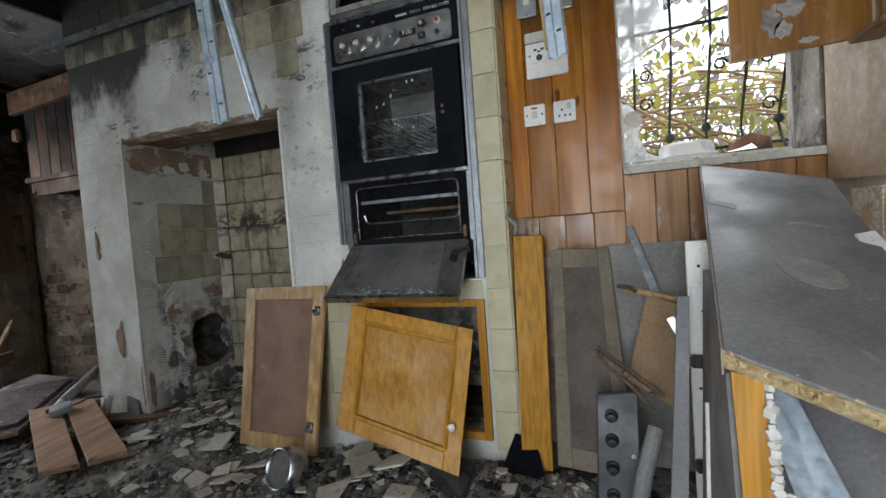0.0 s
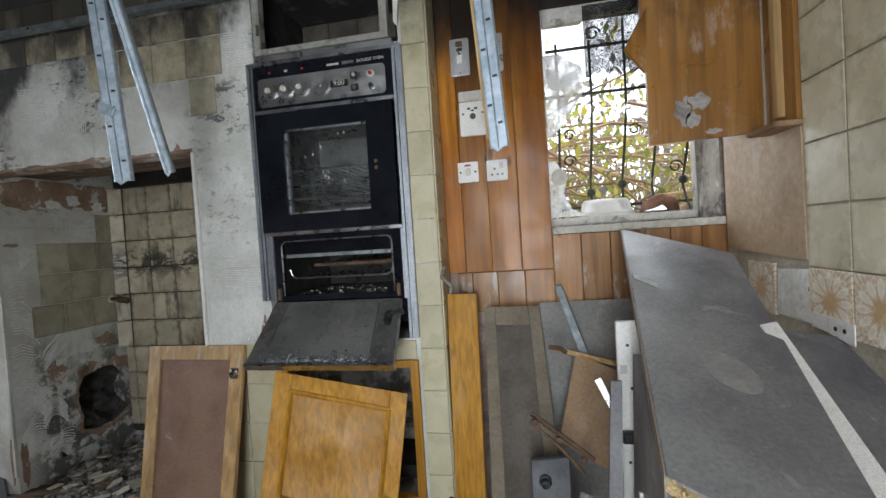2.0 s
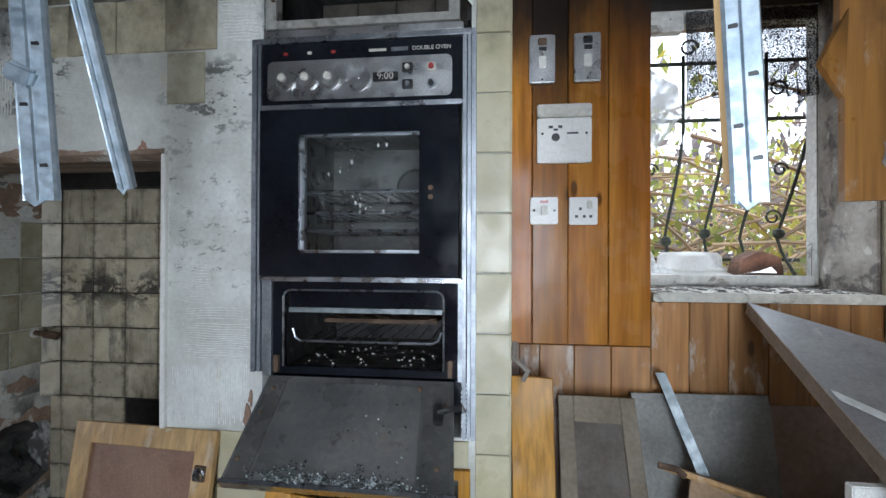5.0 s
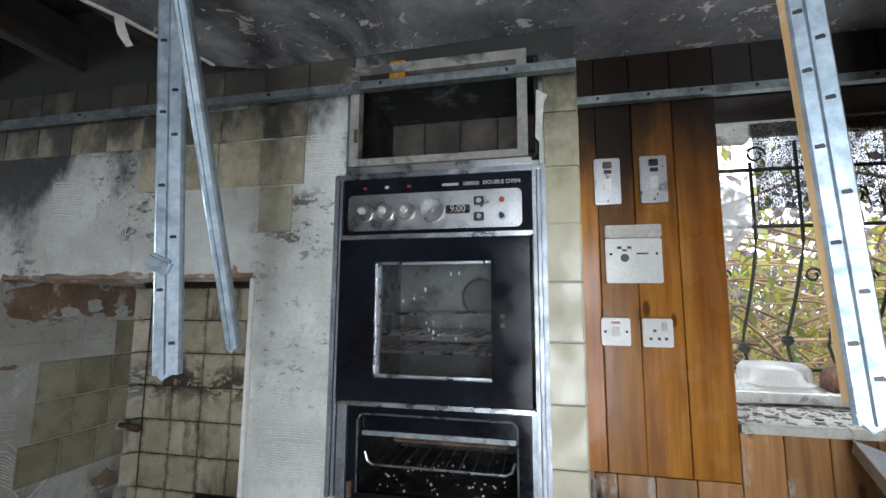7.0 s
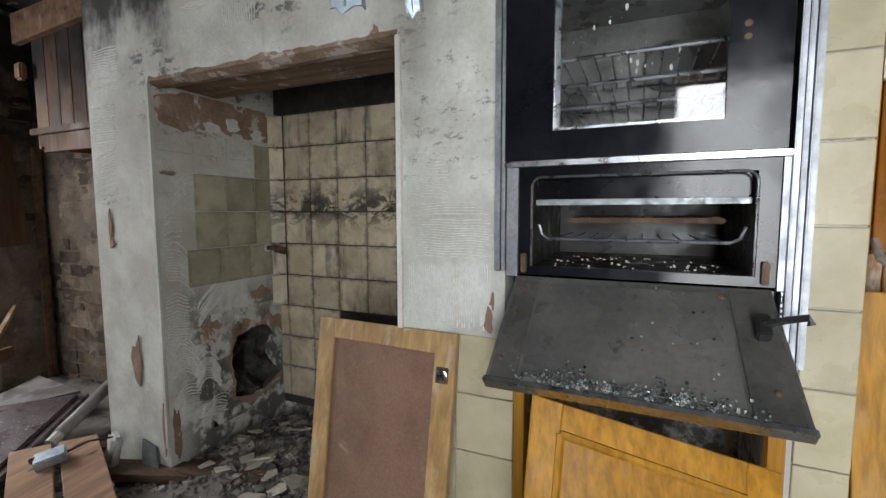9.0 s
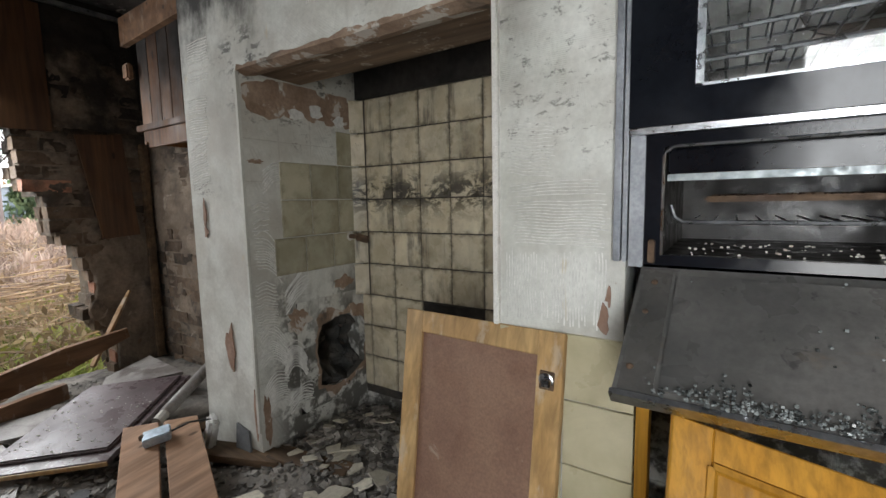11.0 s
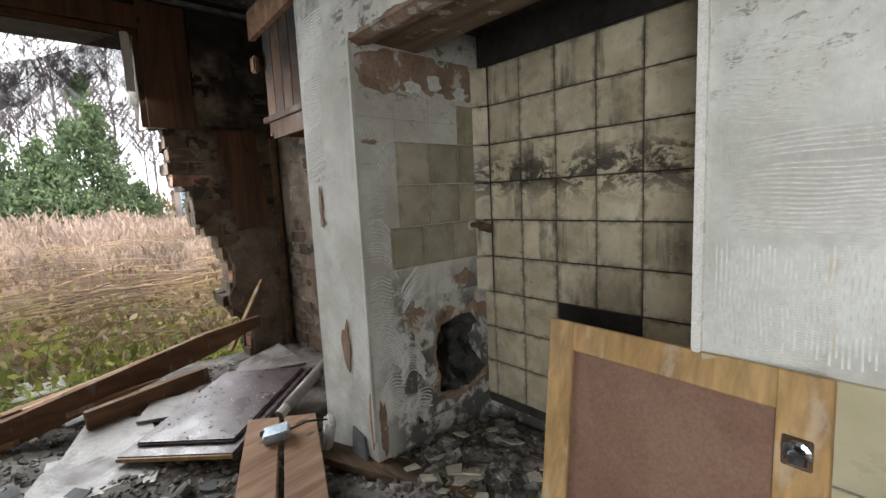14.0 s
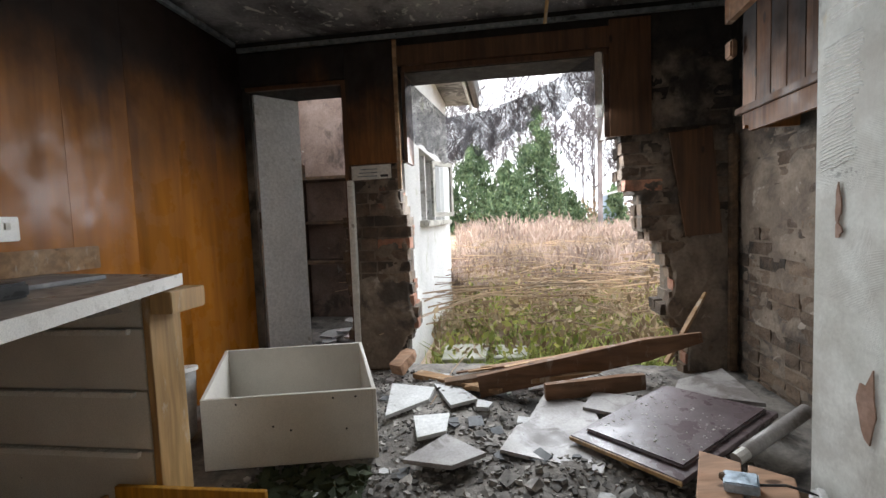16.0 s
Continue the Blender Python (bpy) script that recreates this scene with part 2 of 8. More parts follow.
    spots = k.ramp(k.noise(38, 4, 0.7), 0.66, 0.74, 0, min(1.0, dirt * 1.3))
    col = k.mix(spots, col, grime)
    if streak:
        s = k.math("MULTIPLY", k.ramp(k.noise((11, 11, 1.2), 5, 0.7), 0.52, 0.66), k.ramp(k.noise(3, 6, 0.7), 0.4, 0.6))
        col = k.mix(k.math("MULTIPLY", s, 0.8), col, (0.07, 0.06, 0.05))
        band = k.math("MULTIPLY", k.ramp(k.axis(2), 0.92, 1.06), k.ramp(k.axis(2), 1.2, 1.08))
        blot = k.math("MULTIPLY", band, k.ramp(k.noise((9, 9, 14), 7, 0.75, 0.5), 0.47, 0.55))
        col = k.mix(k.math("MULTIPLY", blot, 0.9), col, (0.03, 0.028, 0.025))
    if vary:
        col = k.mix(1.0, col, k.mix(k.random, 1 - vary, 1 + vary * 0.5), "MULTIPLY")
    r = k.ramp(k.noise(12, 5), 0.3, 0.7, rough - 0.08, rough + 0.25)
    if soot:
        z = k.math("ADD", k.axis(2), k.ramp(k.noise((6, 6, 4), 6, 0.65), 0.2, 0.8, -0.2, 0.2))
        f = k.ramp(z, soot[0], soot[1], 0.0, 0.92)
        col = k.mix(f, col, (0.03, 0.028, 0.025))
        r = k.math("ADD", r, k.math("MULTIPLY", f, 0.35))
    return k.done(col, r, fine, 0.12, 0.001)


M_COMB = combed("combed_adhesive")
M_CREAM = glazed("cream_tile", (0.47, 0.425, 0.27), (0.57, 0.52, 0.36), 0.4, (0.2, 0.18, 0.11), 0.1, soot=(1.75, 2.15), rough=0.3)
M_SOOTTILE = glazed("sooty_cream_tile", (0.42, 0.37, 0.26), (0.55, 0.5, 0.36), 0.8, (0.05, 0.045, 0.04), 0.2, soot=(1.75, 2.1))
M_ALCOVE = glazed("dirty_cream_tile", (0.54, 0.47, 0.33), (0.68, 0.62, 0.47), 0.6, (0.1, 0.08, 0.055), 0.16, streak=True, joint=0.55)
M_OLIVE = glazed("old_olive_tile", (0.35, 0.325, 0.225), (0.47, 0.445, 0.335), 0.9, (0.15, 0.125, 0.07), 0.2, rough=0.45, joint=0.4)
M_BEIGE = glazed("beige_wall_tile", (0.62, 0.57, 0.41), (0.74, 0.69, 0.53), 0.55, (0.24, 0.2, 0.12), 0.1, joint=0.3)
M_FLORAL = glazed("floral_tile", (0.8, 0.75, 0.64), (0.88, 0.84, 0.75), 0.3, (0.3, 0.24, 0.15), 0.08, floral=True)
M_DARKTILE = glazed("dark_brown_tile", (0.09, 0.078, 0.065), (0.19, 0.165, 0.135), 0.8, (0.02, 0.018, 0.016), 0.3, rough=0.4, joint=0.5)
M_OLDGREY = surf("weathered_grey_boards", (0.2, 0.175, 0.145), (0.34, 0.305, 0.26), 9, 50, 0.85, bump=0.6, stains=(((0.06, 0.05, 0.045), 8, 0.52, 0.62, 0.85), ((0.55, 0.52, 0.47), 24, 0.62, 0.67, 0.6)))
M_SILL = surf("weathered_sill", (0.46, 0.44, 0.38), (0.62, 0.6, 0.53), 4, 50, 0.85, bump=0.6, stains=(((0.08, 0.07, 0.06), 14, 0.54, 0.64, 0.8), ((0.6, 0.58, 0.54), 20, 0.64, 0.68, 0.7)))
M_NICHE = surf("smoke_stained_white_paint", (0.26, 0.25, 0.225), (0.42, 0.41, 0.38), 5, 60, 0.6, bump=0.3, stains=(((0.06, 0.055, 0.05), 5, 0.44, 0.58, 0.9), ((0.6, 0.58, 0.54), 14, 0.64, 0.68, 0.7)))
M_GREYCAV = surf("grey_oven_enamel", (0.1, 0.1, 0.098), (0.19, 0.187, 0.18), 5, 60, 0.35, bump=0.2, stains=(((0.03, 0.028, 0.025), 6, 0.52, 0.66, 0.8), ((0.4, 0.38, 0.35), 22, 0.66, 0.72, 0.6)))
M_GROUT = surf("grout", (0.5, 0.46, 0.37), (0.34, 0.3, 0.23), 8, 90, 0.9)
M_GROUTDARK = surf("black_grout", (0.07, 0.06, 0.05), (0.03, 0.028, 0.025), 8, 90, 0.9)
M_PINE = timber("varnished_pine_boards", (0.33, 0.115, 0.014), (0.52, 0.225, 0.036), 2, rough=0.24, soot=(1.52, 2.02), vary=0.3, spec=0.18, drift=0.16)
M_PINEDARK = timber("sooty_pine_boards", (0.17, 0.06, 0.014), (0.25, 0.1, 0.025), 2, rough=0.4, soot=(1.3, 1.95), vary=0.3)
# Recess cupboard pine: much darker brown than the other boards, sooted towards the top.
M_PINEMID = timber("dark_brown_pine_boards", (0.1, 0.036, 0.009), (0.15, 0.06, 0.016), 2, rough=0.5, soot=(1.25, 2.0), vary=0.2, spec=0.25)
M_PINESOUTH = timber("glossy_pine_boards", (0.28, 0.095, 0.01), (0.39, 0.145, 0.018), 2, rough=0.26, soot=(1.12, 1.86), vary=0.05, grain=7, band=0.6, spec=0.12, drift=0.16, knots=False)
M_PINEWORN = timber("worn_pine_boards", (0.29, 0.125, 0.032), (0.42, 0.215, 0.075), 2, rough=0.4, scuff=0.55, vary=0.35)
M_DOORWOOD = timber("orange_cupboard_wood", (0.44, 0.205, 0.02), (0.53, 0.265, 0.032), 2, rough=0.42, knots=False, vary=0.1, scuff=0.08, grain=70, band=2.0, spec=0.22)
M_PALEWOOD = timber("pale_frame_wood", (0.42, 0.25, 0.1), (0.55, 0.36, 0.16), 2, rough=0.5, knots=False, vary=0.1, scuff=0.4)
M_RAWWOOD = timber("raw_pinkish_timber", (0.4, 0.23, 0.14), (0.5, 0.31, 0.2), 1, rough=0.75, vary=0.15, grain=35)
M_OLDWOOD = timber("weathered_timber", (0.3, 0.17, 0.08), (0.42, 0.27, 0.15), 1, rough=0.8, vary=0.25, grain=35, scuff=0.5)
M_ROTWOOD = timber("rotten_dark_timber", (0.08, 0.05, 0.03), (0.16, 0.1, 0.055), 0, rough=0.85, vary=0.2)
M_HARDBOARD = surf("brown_hardboard", (0.2, 0.11, 0.075), (0.26, 0.155, 0.105), 5, 160, 0.7, stains=(((0.4, 0.34, 0.28), 12, 0.66, 0.72, 0.5),))
M_LAM = surf("grey_laminate", (0.15, 0.146, 0.153), (0.28, 0.277, 0.274), 2.2, 120, 0.5, bump=0.08, spec=0.35,
             stains=(((0.42, 0.41, 0.38), 9, 0.62, 0.7, 0.55), ((0.34, 0.33, 0.3), 30, 0.62, 0.72, 0.6), ((0.5, 0.49, 0.46), 75, 0.69, 0.73, 0.6), ((0.07, 0.06, 0.09), 2, 0.5, 0.65, 0.5)))
M_RIDGE = surf("white_adhesive", (0.64, 0.64, 0.61), (0.76, 0.76, 0.73), 6, 70, 0.75, bump=0.2)
M_DOORWHITE = surf("chalky_white_paint", (0.8, 0.81, 0.82), (0.88, 0.89, 0.9), 4, 60, 0.6, bump=0.2, stains=(((0.35, 0.32, 0.27), 9, 0.62, 0.7, 0.6),))
M_FALLEN = timber("brown_fallen_timber", (0.16, 0.08, 0.04), (0.26, 0.14, 0.075), 1, rough=0.75, vary=0.2, grain=30, scuff=0.25)
M_CHIP = surf("broken_chipboard", (0.5, 0.36, 0.17), (0.68, 0.54, 0.3), 40, 160, 0.9, bump=0.9, dist=0.006, stains=(((0.3, 0.2, 0.08), 70, 0.6, 0.7, 0.7),))
M_BLACK = surf("black_enamel", (0.006, 0.007, 0.010), (0.012, 0.014, 0.019), 4, 60, 0.14, 0.07, bump=0.04, spec=0.28, stains=(((0.1, 0.095, 0.09), 18, 0.68, 0.78, 0.35),))
M_CAVITY = surf("greasy_oven_enamel", (0.02, 0.019, 0.018), (0.05, 0.045, 0.04), 7, 60, 0.4, bump=0.3, stains=(((0.16, 0.07, 0.03), 9, 0.6, 0.72, 0.7), ((0.3, 0.28, 0.25), 45, 0.7, 0.76, 0.6)))
M_GREASE = surf("greasy_door_liner", (0.075, 0.075, 0.073), (0.14, 0.136, 0.13), 4, 70, 0.34, 0.12, bump=0.15, stains=(((0.16, 0.11, 0.06), 9, 0.6, 0.75, 0.6), ((0.02, 0.02, 0.02), 14, 0.63, 0.7, 0.7)))
M_TRIM = surf("dull_chrome_trim", (0.28, 0.3, 0.33), (0.4, 0.42, 0.45), 8, 90, 0.48, 0.1, bump=0.08, metal=0.9, stains=(((0.1, 0.09, 0.085), 26, 0.64, 0.74, 0.5),))
M_GREASEDARK = surf("greasy_dark_enamel", (0.05, 0.05, 0.048), (0.1, 0.096, 0.09), 6, 70, 0.3, 0.12, bump=0.15, stains=(((0.2, 0.13, 0.07), 14, 0.62, 0.72, 0.6),))
M_CHROME = surf("worn_chrome", (0.38, 0.4, 0.43), (0.52, 0.54, 0.57), 8, 90, 0.32, 0.1, bump=0.1, metal=1.0, stains=(((0.16, 0.15, 0.14), 30, 0.64, 0.74, 0.4),))
M_ALU = surf("brushed_aluminium", (0.5, 0.5, 0.5), (0.62, 0.62, 0.62), 8, 200, 0.34, 0.08, bump=0.1, metal=1.0)
M_GALV = surf("galvanised_steel", (0.36, 0.44, 0.51), (0.5, 0.58, 0.65), 22, 70, 0.45, 0.15, bump=0.12, metal=0.7, stains=(((0.2, 0.24, 0.28), 14, 0.58, 0.7, 0.6),))
M_GALVDARK = surf("dull_galvanised_steel", (0.2, 0.23, 0.24), (0.32, 0.35, 0.36), 22, 70, 0.5, 0.15, bump=0.12, metal=0.7, stains=(((0.04, 0.04, 0.04), 9, 0.55, 0.7, 0.7),))
M_RUST = surf("rusty_steel", (0.095, 0.06, 0.04), (0.19, 0.125, 0.08), 18, 90, 0.75, bump=0.5, metal=0.4)
M_PLASTIC = surf("white_plastic", (0.74, 0.73, 0.69), (0.8, 0.79, 0.75), 9, 320, 0.35, bump=0.02, stains=(((0.4, 0.33, 0.22), 20, 0.66, 0.76, 0.18),))
M_IVORY = surf("greyed_plastic", (0.5, 0.48, 0.42), (0.6, 0.58, 0.52), 9, 70, 0.45, bump=0.04)
M_DARKPL = surf("black_plastic", (0.015, 0.015, 0.016), (0.03, 0.03, 0.03), 9, 70, 0.4, bump=0.05)
M_RED = surf("red_plastic", (0.3, 0.03, 0.03), (0.36, 0.05, 0.04), 9, 70, 0.35, bump=0.02)
M_PAINT = surf("flaking_white_paint", (0.66, 0.65, 0.6), (0.78, 0.77, 0.73), 6, 50, 0.6, bump=0.5, stains=(((0.25, 0.22, 0.18), 13, 0.58, 0.66, 0.8), ((0.04, 0.04, 0.035), 24, 0.66, 0.72, 0.8)))
M_WHITELAM = surf("pale_grey_laminate", (0.6, 0.575, 0.52), (0.7, 0.67, 0.61), 3, 260, 0.5, bump=0.02, stains=(((0.2, 0.17, 0.13), 16, 0.68, 0.74, 0.6),))
M_CEIL = surf("sooty_plasterboard", (0.16, 0.16, 0.168), (0.34, 0.34, 0.35), 2.5, 50, 0.9, bump=0.5,
              stains=(((0.62, 0.62, 0.6), 7, 0.665, 0.675, 0.85), ((0.04, 0.04, 0.044), 1.6, 0.48, 0.62, 0.9), ((0.03, 0.03, 0.032), 13, 0.58, 0.66, 0.7), ((0.62, 0.61, 0.58), 13, 0.61, 0.625, 0.9), ((0.6, 0.59, 0.56), 32, 0.64, 0.66, 0.8)))
M_PAPER = surf("peeling_paper", (0.62, 0.6, 0.55), (0.74, 0.72, 0.67), 8, 60, 0.85)
M_JOIST = timber("charred_joist_timber", (0.025, 0.02, 0.017), (0.06, 0.05, 0.042), 1, rough=0.9, knots=False, vary=0.3, bump=0.8)
M_SCORCH = timber("scorched_brown_board", (0.07, 0.03, 0.012), (0.12, 0.055, 0.022), 2, rough=0.5, vary=0.1)
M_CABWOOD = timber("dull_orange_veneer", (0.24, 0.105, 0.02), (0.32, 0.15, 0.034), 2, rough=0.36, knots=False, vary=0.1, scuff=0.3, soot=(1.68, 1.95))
M_BARE = surf("bare_brown_render", (0.24, 0.16, 0.11), (0.36, 0.26, 0.19), 9, 60, 0.9, bump=0.8, dist=0.006, stains=(((0.58, 0.55, 0.5), 9, 0.56, 0.6, 0.85), ((0.07, 0.06, 0.05), 5, 0.55, 0.68, 0.8)))
# One near-black colour for niche lining, flue, ceiling void, vent back and shelf.
M_VOID = surf("near_black_void", (0.012, 0.011, 0.01), (0.035, 0.03, 0.027), 5, 40, 0.9, bump=0.7)
M_BRICK = surf("sooty_brick", (0.12, 0.082, 0.056), (0.21, 0.15, 0.105), 7, 60, 0.9, bump=1.0, dist=0.008, vary=0.35, soot=(1.2, 1.75),
               stains=(((0.03, 0.026, 0.022), 2.0, 0.48, 0.64, 0.8), ((0.28, 0.24, 0.19), 5, 0.6, 0.66, 0.6), ((0.34, 0.14, 0.08), 4, 0.66, 0.72, 0.6)))
M_BRICKRED = surf("broken_red_brick", (0.36, 0.16, 0.1), (0.46, 0.24, 0.16), 9, 60, 0.9, bump=0.8, dist=0.006, vary=0.35,
                  stains=(((0.12, 0.09, 0.07), 4, 0.5, 0.65, 0.8), ((0.5, 0.42, 0.36), 7, 0.6, 0.68, 0.6)))
M_MORTAR = surf("sooty_mortar", (0.13, 0.105, 0.08), (0.22, 0.18, 0.14), 6, 60, 0.95, bump=0.8, dist=0.006, soot=(1.2, 1.75), stains=(((0.025, 0.023, 0.02), 2.5, 0.48, 0.62, 0.85),))
M_PLASTER = surf("pinkish_old_plaster", (0.28, 0.2, 0.16), (0.4, 0.3, 0.25), 4, 60, 0.9, bump=0.5, stains=(((0.1, 0.08, 0.07), 3, 0.5, 0.65, 0.8), ((0.6, 0.56, 0.5), 6, 0.64, 0.68, 0.8)))
M_RUBBLE = surf("sooty_rubble", (0.16, 0.145, 0.13), (0.29, 0.265, 0.235), 8, 45, 0.9, bump=1.0, dist=0.01, stains=(((0.25, 0.235, 0.21), 20, 0.6, 0.68, 0.7), ((0.02, 0.019, 0.018), 3, 0.5, 0.65, 0.8)))
M_STONE = surf("rubble_bits", (0.15, 0.14, 0.13), (0.4, 0.375, 0.34), 12, 60, 0.9, bump=0.6, island=0.7)
M_SHARD = surf("plaster_shard", (0.56, 0.56, 0.55), (0.68, 0.68, 0.67), 6, 60, 0.8, bump=0.3, stains=(((0.16, 0.14, 0.12), 9, 0.58, 0.7, 0.8),), vary=0.25)
M_TILEBIT = surf("tile_shard", (0.56, 0.52, 0.42), (0.66, 0.62, 0.52), 6, 60, 0.5, bump=0.2, stains=(((0.12, 0.1, 0.08), 12, 0.58, 0.68, 0.7),), vary=0.3)
M_SLAB = surf("damp_purple_brown_board", (0.1, 0.075, 0.078), (0.17, 0.135, 0.14), 4, 90, 0.32, 0.15, bump=0.1, stains=(((0.5, 0.47, 0.43), 26, 0.69, 0.72, 0.8), ((0.26, 0.23, 0.22), 5, 0.58, 0.7, 0.5)))
M_SLABPALE = surf("damp_pale_board", (0.28, 0.26, 0.25), (0.4, 0.38, 0.36), 5, 90, 0.45, 0.15, bump=0.2, stains=(((0.12, 0.1, 0.09), 6, 0.5, 0.62, 0.8),))
M_RENDER = surf("white_render", (0.68, 0.68, 0.65), (0.78, 0.78, 0.75), 3, 60, 0.85, bump=0.4, stains=(((0.34, 0.36, 0.2), 4, 0.58, 0.7, 0.6),))
M_SLATE = surf("slate", (0.08, 0.085, 0.09), (0.15, 0.155, 0.16), 6, 60, 0.7)
M_FIELD = surf("dead_grass_field", (0.4, 0.3, 0.2), (0.56, 0.45, 0.33), 0.8, 12, 0.95, bump=0.8, dist=0.05, stains=(((0.2, 0.2, 0.08), 0.7, 0.5, 0.65, 0.7),))


def leafy(name, c1, c2):
    k = Nodes(name)
    col = k.mix(k.island, c1, c2)
    col = k.mix(1.0, col, k.mix(k.ramp(k.noise(1.3, 4), 0.32, 0.68), 0.5, 1.2), "MULTIPLY")
    m = k.done(col, 0.6)
    tr = k.n("ShaderNodeBsdfTranslucent")
    k.link(col, tr.inputs[0])
    ms = k.n("ShaderNodeMixShader")
    ms.inputs[0].default_value = 0.35
    out = k.t.nodes["Material Output"]
    k.link(k.p.outputs[0], ms.inputs[1])
    k.link(tr.outputs[0], ms.inputs[2])
    k.link(ms.outputs[0], out.inputs[0])
    return m


M_REED = leafy("dead_stems", (0.32, 0.22, 0.13), (0.64, 0.5, 0.37))
M_PLUME = leafy("dead_plumes", (0.34, 0.24, 0.19), (0.56, 0.44, 0.36))
M_GREEN = leafy("weeds", (0.24, 0.31, 0.07), (0.5, 0.52, 0.15))
M_YELLOW = leafy("autumn_leaves", (0.62, 0.52, 0.08), (0.5, 0.52, 0.14))
M_CONIFER = leafy("conifer_green", (0.07, 0.13, 0.065), (0.26, 0.34, 0.17))
M_STEM = leafy("bramble_stems", (0.4, 0.27, 0.17), (0.68, 0.52, 0.34))
M_TWIG = leafy("bare_twigs", (0.2, 0.165, 0.16), (0.34, 0.29, 0.28))
M_BARK = surf("bark", (0.08, 0.065, 0.05), (0.15, 0.12, 0.1), 6, 40, 0.9, bump=0.8)


def pane_material(name, tint, rough, alpha):
    k = Nodes(name)
    k.p.inputs["Transmission Weight"].default_value = alpha
    k.p.inputs["IOR"].default_value = 1.45
    dust = k.ramp(k.noise(16, 7, 0.7), 0.5, 0.8, rough, rough + 0.1)
    return k.done(tint, dust)


M_GLASS = pane_material("smoked_oven_glass", (0.82, 0.83, 0.82), 0.01, 1.0)
M_PANE = pane_material("dirty_window_glass", (0.9, 0.92, 0.92), 0.05, 1.0)



def film_material(name, colour, clear):
    k = Nodes(name)
    m = k.done(colour, 0.6)
    tr = k.n("ShaderNodeBsdfTransparent")
    tl = k.n("ShaderNodeBsdfTranslucent")
    tl.inputs[0].default_value = rgba(colour)
    a, b = k.n("ShaderNodeMixShader"), k.n("ShaderNodeMixShader")
    a.inputs[0].default_value = 0.5
    k.link(k.p.outputs[0], a.inputs[1])
    k.link(tl.outputs[0], a.inputs[2])
    k.link(k.ramp(k.noise(14, 6, 0.7), 0.35, 0.65, clear * 0.3, clear * 1.3), b.inputs[0])
    k.link(a.outputs[0], b.inputs[1])
    k.link(tr.outputs[0], b.inputs[2])
    k.link(b.outputs[0], k.t.nodes["Material Output"].inputs[0])
    return m


M_FILM = film_material("cobwebbed_glass", (0.75, 0.76, 0.75), 0.55)

# ---- building helpers ----


def bx(bm, x0, x1, y0, y1, z0, z1, m=None):
    vs = [bm.verts.new((x, y, z)) for x in (x0, x1) for y in (y0, y1) for z in (z0, z1)]
    if m is not None:
        for v in vs:
            v.co = m @ v.co
    for f in ((0, 1, 3, 2), (4, 6, 7, 5), (0, 4, 5, 1), (2, 3, 7, 6), (0, 2, 6, 4), (1, 5, 7, 3)):
        bm.faces.new([vs[i] for i in f])
    return bm


def box(*a, m=None):
    return bx(bmesh.new(), *a, m=m)


def rounded(bm, w=0.004, seg=2):
    bmesh.ops.bevel(bm, geom=list(bm.edges), offset=w, segments=seg, affect="EDGES", clamp_overlap=True)
    return bm


def plate(pts, depth, bm=None):
    """A flat board whose front outline is pts (counter-clockwise from the front), depth thick behind."""
    bm = bm or bmesh.new()
    pts = [Vector(p) for p in pts]
    n = Vector((0, 0, 0))
    for i, p in enumerate(pts):
        q = pts[(i + 1) % len(pts)]
        n += p.cross(q)
    n.normalize()
    front = [bm.verts.new(p) for p in pts]
    back = [bm.verts.new(p - n * depth) for p in pts]
    bm.faces.new(front)
    bm.faces.new(back[::-1])
    for i in range(len(pts)):
        j = (i + 1) % len(pts)
        bm.faces.new((front[j], front[i], back[i], back[j]))
    return bm


def inset(A, B, C, D, u0, u1, v0, v1, lift=0.0):
    """The corners of a piece of the quad A (lower left), B, C, D, lifted along its normal."""
    A, B, C, D = [Vector(p) for p in (A, B, C, D)]
    n = (B - A).cross(D - A).normalized() * lift
    f = lambda u, v: (A * (1 - u) + B * u) * (1 - v) + (D * (1 - u) + C * u) * v + n
    return [f(u0, v0), f(u1, v0), f(u1, v1), f(u0, v1)]


def tube(pts, r, n=8, bm=None, r2=None):
    bm = bm or bmesh.new()
    pts = [Vector(p) for p in pts]
    rings = []
    for i, p in enumerate(pts):
        d = (pts[min(i + 1, len(pts) - 1)] - pts[max(i - 1, 0)]).normalized()
        a = d.orthogonal().normalized() if abs(d.z) > 0.95 else d.cross(Vector((0, 0, 1))).normalized()
        b = d.cross(a)
        rr = r if r2 is None else r + (r2 - r) * i / max(1, len(pts) - 1)
        rings.append([bm.verts.new(p + (a * math.cos(k * math.tau / n) + b * math.sin(k * math.tau / n)) * rr) for k in range(n)])
    for s, t in zip(rings, rings[1:]):
        for k in range(n):
            bm.faces.new((s[k], s[(k + 1) % n], t[(k + 1) % n], t[k]))
    bm.faces.new(rings[0][::-1])
    bm.faces.new(rings[-1])
    return bm


def lathe(profile, centre, n=24, m=None):
    bm = bmesh.new()
    c = Vector(centre)
    rings = []
    for r, z in profile:
        ring = []
        for k in range(n):
            p = Vector((r * math.cos(k * math.tau / n), r * math.sin(k * math.tau / n), z))
            ring.append(bm.verts.new((m @ p if m is not None else p) + c))
        rings.append(ring)
    for s, t in zip(rings, rings[1:]):
        for k in range(n):
            bm.faces.new((s[k], s[(k + 1) % n], t[(k + 1) % n], t[k]))
    bm.faces.new(rings[0][::-1])
    bm.faces.new(rings[-1])
    return bm


